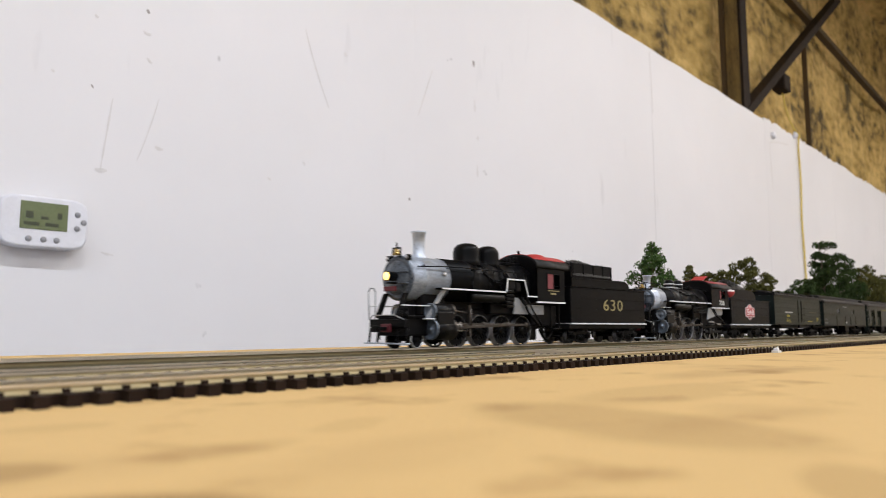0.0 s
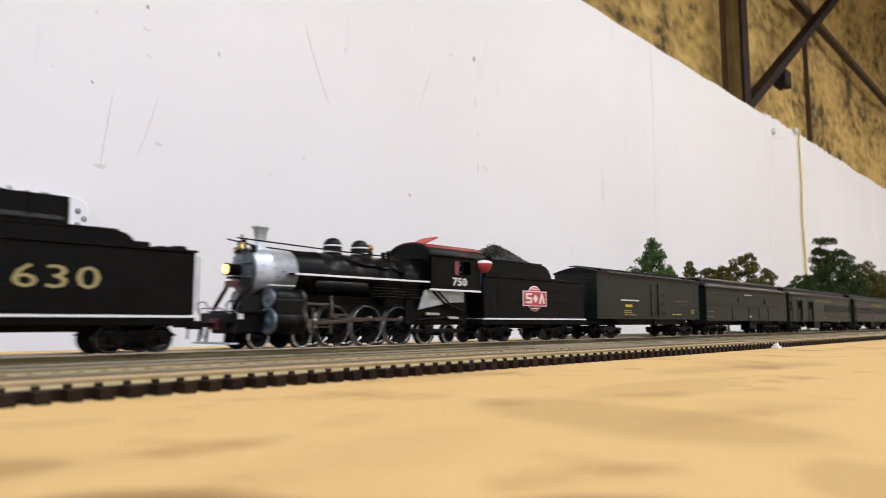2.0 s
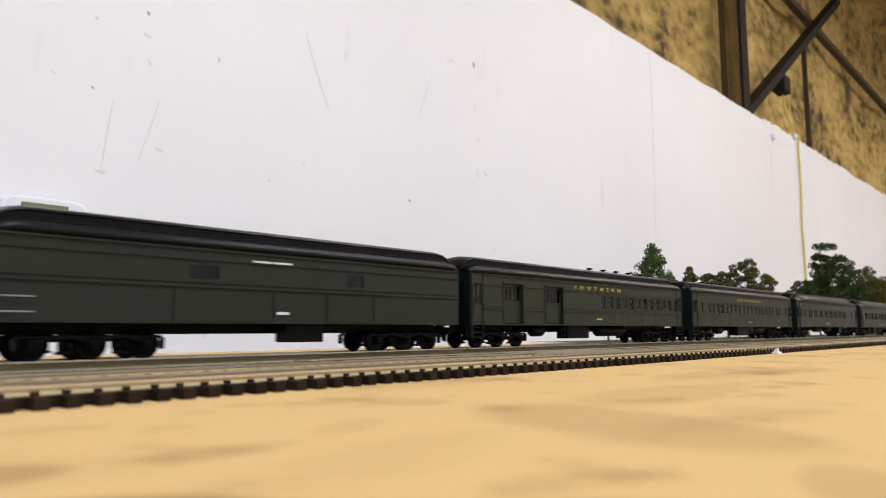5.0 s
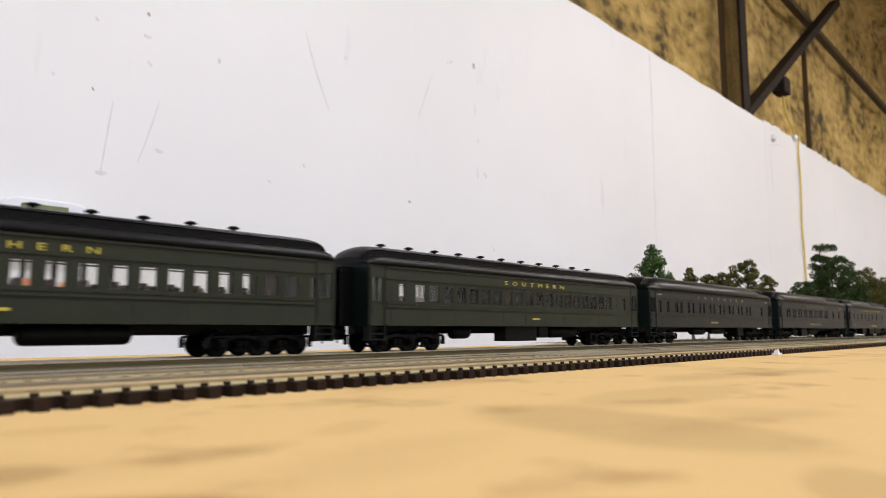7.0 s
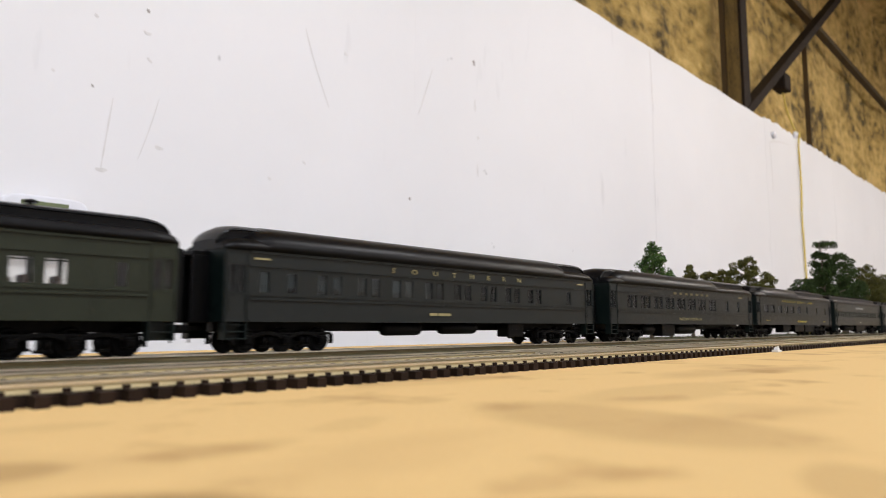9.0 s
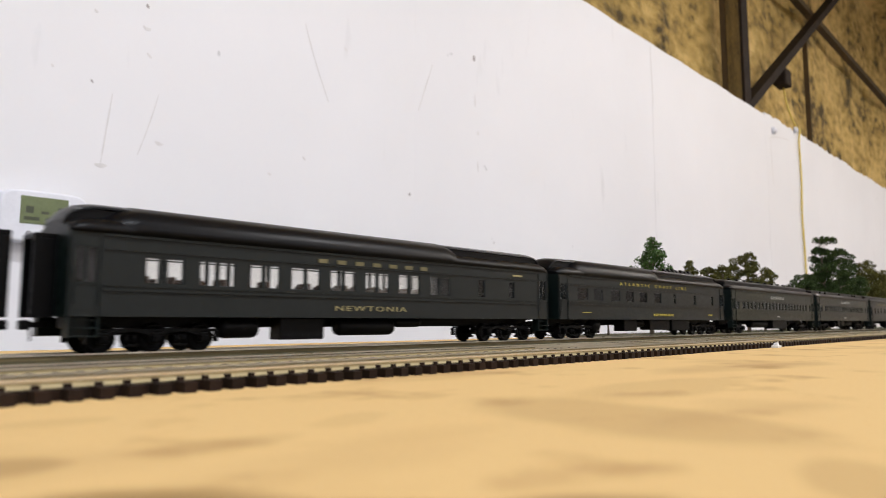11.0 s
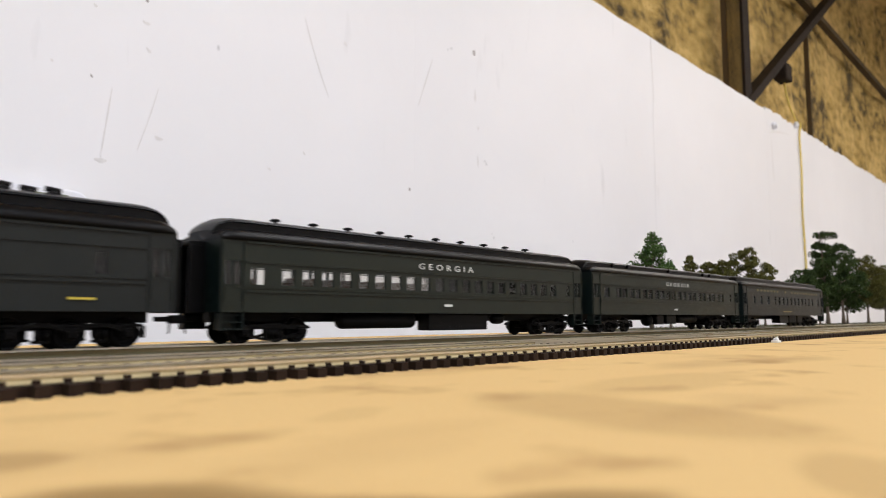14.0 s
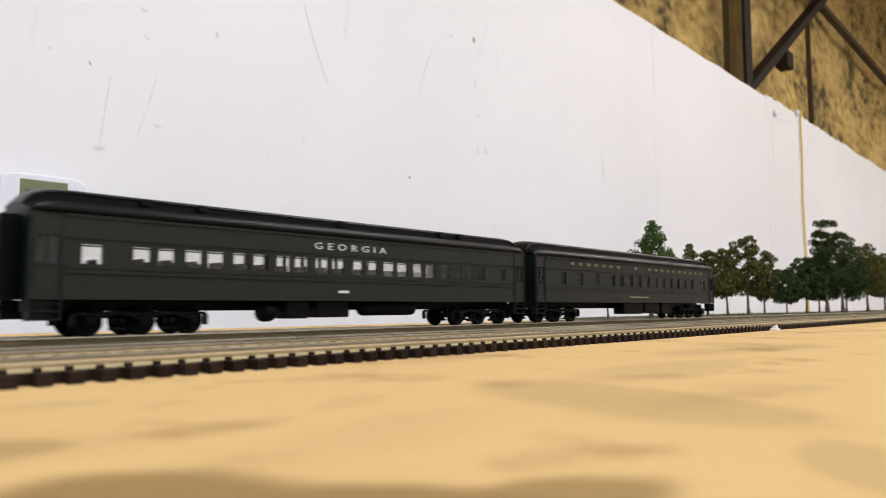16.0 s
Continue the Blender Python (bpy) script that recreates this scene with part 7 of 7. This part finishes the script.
# scuffs that run over the white boards
SCUFF = mat("grey_scuff", (0.70, 0.685, 0.69), 0.6, 0, 0.1, 40)
SCUFF_DARK = mat("dark_scuff", (0.36, 0.335, 0.33), 0.6, 0, 0.2, 40)
SCUFFS = (((0.80, 0.62), (0.822, 0.55), (0.862, 0.47), 0.0030, 0),
          
          ((1.094, 0.311), (1.0965, 0.309), (1.099, 0.307), 0.0055, 1),
          ((0.396, 0.398), (0.398, 0.395), (0.400, 0.393), 0.003, 1),
          ((1.338, 0.43), (1.339, 0.415), (1.340, 0.40), 0.004, 0), ((2.326, 1.03), (2.334, 0.93), (2.340, 0.80), 0.005, 0),
          ((0.396, 0.514), (0.398, 0.511), (0.401, 0.509), 0.004, 0), ((0.478, 0.55), (0.480, 0.547), (0.482, 0.544), 0.004, 1),
          ((0.474, 0.510), (0.480, 0.506), (0.487, 0.508), 0.005, 0), ((0.482, 0.466), (0.486, 0.462), (0.490, 0.459), 0.005, 0), ((0.338, 0.407), (0.340, 0.405), (0.342, 0.403), 0.003, 0),
          ((0.430, 0.383), (0.424, 0.33), (0.417, 0.267), 0.0022, 0), ((0.408, 0.264), (0.418, 0.262), (0.427, 0.264), 0.005, 0),
          ((0.502, 0.318), (0.508, 0.314), (0.516, 0.315), 0.005, 0), ((0.505, 0.40), (0.494, 0.35), (0.474, 0.29), 0.0016, 0),
          ((1.171, 0.636), (1.150, 0.58), (1.124, 0.513), 0.0030, 0), ((1.325, 0.705), (1.326, 0.697), (1.327, 0.690), 0.007, 1), ((1.329, 0.60), (1.330, 0.582), (1.331, 0.57), 0.006, 0),
          ((1.340, 0.506), (1.341, 0.502), (1.342, 0.497), 0.006, 0), ((0.425, 0.134), (0.434, 0.131), (0.444, 0.130), 0.003, 0),
          ((0.90, 0.60), (0.904, 0.597), (0.908, 0.594), 0.004, 0), ((0.80, 0.345), (0.803, 0.342), (0.806, 0.339), 0.003, 0), ((0.72, 0.30), (0.724, 0.298), (0.728, 0.296), 0.003, 0),
          ((3.60, 0.93), (3.66, 0.965), (3.92, 0.985), 0.006, 0), ((3.618, 0.93), (3.625, 0.82), (3.632, 0.70), 0.006, 0))
for *pts, w, dark in SCUFFS:
    bm = bmesh.new()
    n = 10
    a, b = [], []
    (xa, za), (xb, zb), (xc, zc) = pts
    for i in range(n + 1):
        t = i / n
        x = xa * (1 - t) ** 2 + 2 * xb * t * (1 - t) + xc * t * t
        z = za * (1 - t) ** 2 + 2 * zb * t * (1 - t) + zc * t * t
        q = w * 0.8 * (0.25 + 0.75 * math.sin(math.pi * (0.1 + 0.8 * t))) * (0.7 + 0.5 * noise.noise((x * 90, z * 90, 2)))
        dx, dz = xc - xa, zc - za
        k = math.hypot(dx, dz)
        a.append((x - dz / k * q, z + dx / k * q))
        b.append((x + dz / k * q, z - dx / k * q))
    plate(bm, a + b[::-1], WALL_Y - 0.0006, WALL_Y + 0.0004)
    part("scuff", bm, SCUFF_DARK if dark else SCUFF, north)

# ---- ground cover and tracks ----


def strip(name, label, material, x0, x1, edge0, edge1, z, wave, seed, kind="structure", thick=0.0006):
    """A thin uneven-edged bed of scatter laid on the table."""
    bm = bmesh.new()
    n = int((x1 - x0) / 0.01)
    lo, hi = [], []
    for i in range(n + 1):
        x = x0 + (x1 - x0) * i / n
        lo.append((x, edge0 + wave * noise.noise((x * 22, seed, 0.3)) + wave * 0.6 * noise.noise((x * 70, seed, 5))))
        hi.append((x, edge1 + wave * noise.noise((x * 20, seed, 9.1))))
    for i in range(n):
        ps = [lo[i], lo[i + 1], hi[i + 1], hi[i]]
        quad(bm, [(x, y, z) for x, y in ps])
        quad(bm, [(lo[i][0], lo[i][1], 0.0), (lo[i + 1][0], lo[i + 1][1], 0.0), (lo[i + 1][0], lo[i + 1][1], z), (lo[i][0], lo[i][1], z)])
    return tagged(part(name, bm, material), label, "ground cover", kind=kind)


strip("ground_cover", "olive grey ballast scatter between the tracks", M["ballast"], -3.3, 4.2, 0.1692, 0.300, 0.00275, 0.0003, 1.0)
strip("scenic_ground", "dark grey scenic ground beside the main line", M["scenic"], 0.62, 4.2, 0.286, 0.455, 0.0026, 0.004, 2.0)
bm = bmesh.new()
prism(bm, [(0.2440, 0.0015), (0.2530, 0.00405), (0.2890, 0.00405), (0.2980, 0.0010)], -3.3, 4.2)
tagged(part("roadbed", bm, M["roadbed"]), "low grey roadbed under the main line", "roadbed", kind="structure")

TIE_STEP = 0.0065


def rail_profile(bm, y, z_top, height, x0=-3.3, x1=4.2):
    z0 = z_top - height
    prism(bm, [(y - 0.0010, z0), (y + 0.0010, z0), (y + 0.0010, z0 + 0.0003), (y + 0.00035, z0 + 0.0006), (y + 0.00035, z_top - 0.0007),
               (y + 0.00055, z_top - 0.0006), (y + 0.00055, z_top - 0.00008), (y + 0.00042, z_top), (y - 0.00042, z_top), (y - 0.00055, z_top - 0.00008),
               (y - 0.00055, z_top - 0.0006), (y - 0.00035, z_top - 0.0007), (y - 0.00035, z0 + 0.0006), (y - 0.0010, z0 + 0.0003)], x0, x1)


def model_track(label, y, z_top, z_base, spike, wood, near_web, far_web):
    tk = tagged(new("model_track"), label, "model railway track", "parallel model tracks")
    height = 0.0021
    z_tie = z_top - height
    for s in (-1, 1):
        bm = bmesh.new()
        rail_profile(bm, y + s * GAUGE, z_top, height)
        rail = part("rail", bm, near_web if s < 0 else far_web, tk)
        bm = bmesh.new()
        c = y + s * GAUGE
        prism(bm, [(c - 0.00064, z_top - 0.00055), (c - 0.00064, z_top - 0.00002), (c - 0.00046, z_top + 0.00009), (c + 0.00046, z_top + 0.00009), (c + 0.00064, z_top - 0.00002), (c + 0.00064, z_top - 0.00055)], -3.3, 4.2)
        part("rail_head", bm, M["rail"], rail, "bright worn rail head")

    for s in (-1, 1):
        bm = bmesh.new()
        box(bm, -3.29, 4.19, y + s * GAUGE - 0.0018, y + s * GAUGE + 0.0018, z_base, z_tie - 0.0004)
        part("tie_web", bm, wood, tk)

    def tie(bm, x=0.0, r=None):
        w, half = 0.00155, 0.0150
        vs = box(bm, x - w, x + w, y - half, y + half, z_base, z_tie)
        for s in (-1, 1):
            for d in (-1, 1):
                c = y + s * GAUGE + d * 0.00135
                box(bm, x - 0.0008, x + 0.0008, c - 0.00045, c + 0.00045, z_tie, z_tie + spike)
    near = shared("tie_%d" % round(y * 1e4), tie)
    rnd = random.Random(int(y * 1e4))
    x = -0.06
    for i in range(300):
        t = part("tie", near, wood, tk, loc=(x + rnd.uniform(-0.0002, 0.0002), rnd.uniform(-0.0004, 0.0004), 0))
        t.rotation_euler = (0, 0, 0)
        x += TIE_STEP
    bm = bmesh.new()
    while x < 4.19:
        tie(bm, x)
        x += TIE_STEP
    x = -0.06 - TIE_STEP
    while x > -3.29:
        tie(bm, x)
        x -= TIE_STEP
    tagged(part("far_ties", bm, wood, tk), kind="stuff")
    return tk


def crossover():
    """A turnout's curved rails leading from the middle track to the siding."""
    co = tagged(new("turnout"), "nickel silver turnout rails between middle track and siding", "turnout")
    xa, xb = 0.30, 0.66
    ya, yb = TRACK_Y[1], TRACK_Y[0]
    for s in (-1, 1):
        bm = bmesh.new()
        n = 40
        prev = None
        for i in range(n + 1):
            t = i / n
            k = t * t * (3 - 2 * t)
            x, y = xa + (xb - xa) * t, ya + (yb - ya) * k + s * GAUGE
            zt = RAIL_Z[1] - 0.0003
            ring = [(x, y - 0.0005, zt - 0.0016), (x, y + 0.0005, zt - 0.0016), (x, y + 0.0005, zt), (x, y - 0.0005, zt)]
            if prev:
                for j in range(4):
                    quad(bm, [prev[j], prev[(j + 1) % 4], ring[(j + 1) % 4], ring[j]])
            prev = ring
        part("curved_rail", bm, M["rail"], co)
    bm = bmesh.new()
    rbox(bm, 0.355, 0.385, TRACK_Y[1] - GAUGE - 0.0022, TRACK_Y[1] - GAUGE - 0.0008, 0.0020, 0.0041, 0.0003)
    part("frog", bm, M["rail"], co, "bright metal frog")
    bm = bmesh.new()
    rbox(bm, 0.395, 0.412, TRACK_Y[1] - GAUGE + 0.0010, TRACK_Y[1] - GAUGE + 0.0022, 0.0020, 0.0039, 0.0003)
    part("guard_rail", bm, M["rail"], co)


def ground_throw(x, y, k):
    gt = tagged(new("ground_throw"), "small white switch throw beside the siding", "switch lever")
    bm = bmesh.new()
    rbox(bm, -0.006 * k, 0.006 * k, -0.0022, 0.0022, 0, 0.0016, 0.0003)
    part("base", bm, M["fixture"], gt)
    bm = bmesh.new()
    rbox(bm, -0.0020, 0.0020, -0.0014, 0.0014, 0.0014, 0.0052 * k, 0.0006)
    part("weight", bm, M["white_plastic"], gt)
    bm = bmesh.new()
    tube(bm, (0, 0, 0.003), (0.0075 * k, 0.0005, 0.0036), 0.0006, n=8)
    part("lever", bm, M["steel"], gt)
    gt.location = (x, y, 0.0)


def clumps(rnd, centres, per, leaf):
    """Foliage: small bent leaves scattered through many clumps."""
    verts, faces = [], []
    for c, r in centres:
        for _ in range(int(per * (r / 0.008) ** 1.6)):
            while True:
                p = Vector((rnd.uniform(-1, 1), rnd.uniform(-1, 1), rnd.uniform(-1, 1)))
                if 0.25 < p.length < 1:
                    break
            p = Vector(c) + Vector((p.x * r, p.y * r, p.z * r * 0.72))
            q = leaf * rnd.uniform(0.6, 1.5)
            u = Vector((rnd.gauss(0, 1), rnd.gauss(0, 1), rnd.gauss(0, 1))).normalized()
            v = u.cross(Vector((rnd.gauss(0, 1), rnd.gauss(0, 1), rnd.gauss(0, 1)))).normalized()
            k = len(verts)
            verts += [p - u * q, p + v * q * 0.7, p + u * q, p - v * q * 0.7 + u.cross(v) * q * 0.5]
            faces += [(k, k + 1, k + 2), (k, k + 2, k + 3)]
    me = bpy.data.meshes.new("foliage")
    me.from_pydata([tuple(p) for p in verts], [], faces)
    return me


def tree(label, x, y, h, width, leaf_mat, kind, seed):
    rnd = random.Random(seed)
    tr = tagged(new("model_tree"), label, "model tree", "model trees beside the track")
    bm = bmesh.new()
    lean = (rnd.uniform(-0.05, 0.05) * h if kind != "tall" else -0.24 * h, rnd.uniform(-0.05, 0.05) * h)
    top = 0.92 * h
    spine = []
    for i in range(9):
        t = i / 8
        spine.append((Vector((lean[0] * t * t + 0.012 * h * math.sin(5 * t + seed), lean[1] * t * t, top * t)), max(0.0007, 0.017 * h * (1 - t) ** 0.8 + (0.010 * h if i == 0 else 0))))
    loft(bm, [[p + Vector((r * math.cos(a), r * math.sin(a), 0)) for a in [2 * math.pi * k / 9 for k in range(9)]] for p, r in spine])
    centres = []
    base = {"pine": 0.34, "oak": 0.30, "tall": 0.27, "bush": 0.10}[kind]
    n = {"pine": 60, "oak": 56, "tall": 68, "bush": 18}[kind]
    layers = [rnd.uniform(0.45, 1.0) for _ in range(8)]
    for i in range(n):
        t = base + (1 - base) * (i + rnd.random()) / n
        k = (t - base) / (1 - base)
        if kind == "pine":
            reach = width / 2 * (1.0 * (1 - k) ** 0.85 + 0.07)
        elif kind == "tall":
            # boughs in separate tiers with bare trunk between them
            tier = i % 8
            k = (tier + 0.15 * rnd.random()) / 7.2
            t = base + (1 - base) * k
            reach = width / 2 * layers[tier] * (1.05 - 0.45 * k)
        else:
            reach = width / 2 * math.sin(math.pi * (0.18 + 0.76 * k)) ** 0.7
        a = i * 2.4 + rnd.uniform(-0.5, 0.5)
        d = reach * rnd.uniform(0.30, 1.12)
        p0 = Vector((lean[0] * t * t, lean[1] * t * t, top * min(1, t * 0.93)))
        c = p0 + Vector((math.cos(a) * d, math.sin(a) * d, h * (0.03 + 0.03 * rnd.random()) + (0.0 if k < 0.9 else h * 0.02)))
        r = width * rnd.uniform(0.075, 0.20) * (1.1 - 0.45 * k) * {"tall": 0.95, "pine": 0.85}.get(kind, 1.05)
        centres.append((c, r))
        if d > 0.15 * width and kind != "bush":
            tube(bm, p0 - Vector((0, 0, 0.03 * h)), c, 0.005 * h * (1.1 - k), 0.0005, 6)
    part("trunk", bm, M["bark"], tr)
    me = clumps(rnd, centres, 85 if kind == "pine" else 130, 0.0015)
    me.materials.append(leaf_mat)
    part("crown", me, leaf_mat, tr)
    tr.location = (x, y, 0.0)


TREES = [("small dark green model bush behind the track", 0.70, 0.40, 0.074, 0.036, "leaf_deep", "oak"),
         ("bright green conical model pine behind the track", 0.806, 0.40, 0.126, 0.072, "leaf_pine", "pine"),
         ("low green model shrub behind the track", 0.880, 0.41, 0.092, 0.040, "leaf_pine", "oak"),
         ("olive brown pointed model tree", 0.925, 0.40, 0.110, 0.048, "leaf_olive", "pine"),
         ("olive brown rounded model tree", 0.988, 0.405, 0.100, 0.048, "leaf_olive", "oak"),
         ("olive green broad model tree", 1.062, 0.405, 0.108, 0.048, "leaf_olive", "oak"),
         ("olive green tall lobed model tree", 1.135, 0.40, 0.134, 0.068, "leaf_olive", "oak"),
         ("olive green slender model tree", 1.195, 0.395, 0.100, 0.046, "leaf_olive", "oak"),
         ("dark green low spreading model tree", 1.325, 0.40, 0.086, 0.064, "leaf_deep", "oak"),
         ("dark green low spreading model tree with bare limbs", 1.405, 0.39, 0.112, 0.070, "leaf_deep", "oak"),
         ("tall dark green model pine with layered boughs", 1.580, 0.40, 0.200, 0.100, "leaf_deep", "tall"),
         ("tall dense dark green model tree", 1.700, 0.40, 0.188, 0.100, "leaf_deep", "oak"),
         ("dark green filler model tree", 1.600, 0.42, 0.105, 0.070, "leaf_deep", "oak"),
         ("olive green tall model tree", 1.930, 0.40, 0.172, 0.092, "leaf_olive", "oak"),
         ("dark green model tree", 1.800, 0.415, 0.125, 0.080, "leaf_deep", "oak"),
         ("olive green model tree", 2.120, 0.40, 0.150, 0.100, "leaf_olive", "oak"),
         ("dark green model tree", 2.330, 0.40, 0.165, 0.110, "leaf_deep", "oak")]
for i, (label, x, y, h, w, m, kind) in enumerate(TREES):
    tree(label, x, y, h, w, M[m], kind, i + 3)


def grass_patch():
    rnd = random.Random(77)
    verts, faces = [], []
    for _ in range(9000):
        x = rnd.uniform(0.70, 2.5)
        y = rnd.uniform(0.325, 0.426)
        if noise.noise((x * 14, y * 30, 1.0)) < 0.05:
            continue
        h, a = rnd.uniform(0.001, 0.0055), rnd.uniform(0, 2 * math.pi)
        dx, dy = math.cos(a) * 0.0007, math.sin(a) * 0.0007
        k = len(verts)
        verts += [(x - dx, y - dy, 0.001), (x + dx, y + dy, 0.001), (x + rnd.uniform(-0.002, 0.002), y + rnd.uniform(-0.002, 0.002), 0.001 + h)]
        faces.append((k, k + 1, k + 2))
    me = bpy.data.meshes.new("grass")
    me.from_pydata(verts, [], faces)
    me.materials.append(M["grass"])
    tagged(part("grass", me, M["grass"]), "short olive grass tufts under the model trees", "grass", kind="stuff")


grass_patch()
crossover()
ground_throw(0.497, 0.1580, 0.6)
ground_throw(0.560, 0.2000, 0.6)
for label, y, z, base, spike, wood in (("brown-tied model track on the bare board", TRACK_Y[0], RAIL_Z[0], 0.0, 0.0009, M["tie"]), ("brown-tied middle model track in olive ballast", TRACK_Y[1], RAIL_Z[1], 0.0, 0.0007, M["tie"]),
                          ("main model track on low grey roadbed", TRACK_Y[2], RAIL_Z[2], 0.0022, 0.0001, M["grey_tie"])):
    # siding rails and the near middle rail get the lit tone, others the dull
    model_track(label, y, z, base, spike, wood, M["rail_side"] if wood is M["grey_tie"] else M["lit_rail"], M["lit_rail"] if y == TRACK_Y[0] else M["rail_side"])


def motions():
    """The whole train runs along the main line; the driving wheels roll and the rods go round with them."""
    times = [i * 0.5 for i in range(33)]
    for ob, x0 in MOVERS:
        walk(ob, [(t, pose(x0 - travel(t), TRAIN_Y, TRAIN_Z)) for t in times])
    ticks = [i / FPS for i in range(16 * FPS + 1)]
    for ob, x, r in ROLLERS:
        walk(ob, [(t, pose(x, 0, r, 0, -math.degrees(travel(t) / r) % 360, 0)) for t in ticks])
    # crank places: the pins turn with the wheels, the two sides a quarter turn apart
    for ob, x, r, ph in CRANKS:
        walk(ob, [(t, pose(x + THROW * math.sin(-travel(t) / r + ph), 0, r + THROW * math.cos(-travel(t) / r + ph))) for t in ticks])
    for ob, x, r, ph in HEADS:
        walk(ob, [(t, pose(x + THROW * math.sin(-travel(t) / r + ph), 0, 0)) for t in ticks])
    for ob, x, axle, r, ph, length in MAINS:
        rows = []
        for t in ticks:
            a = -travel(t) / r + ph
            drop = (r + THROW * math.cos(a)) - 0.0108
            rows.append((t, pose(x + THROW * math.sin(a), 0, 0.0108, 0, -math.degrees(math.asin(drop / length)), 0)))
        walk(ob, rows)


motions()
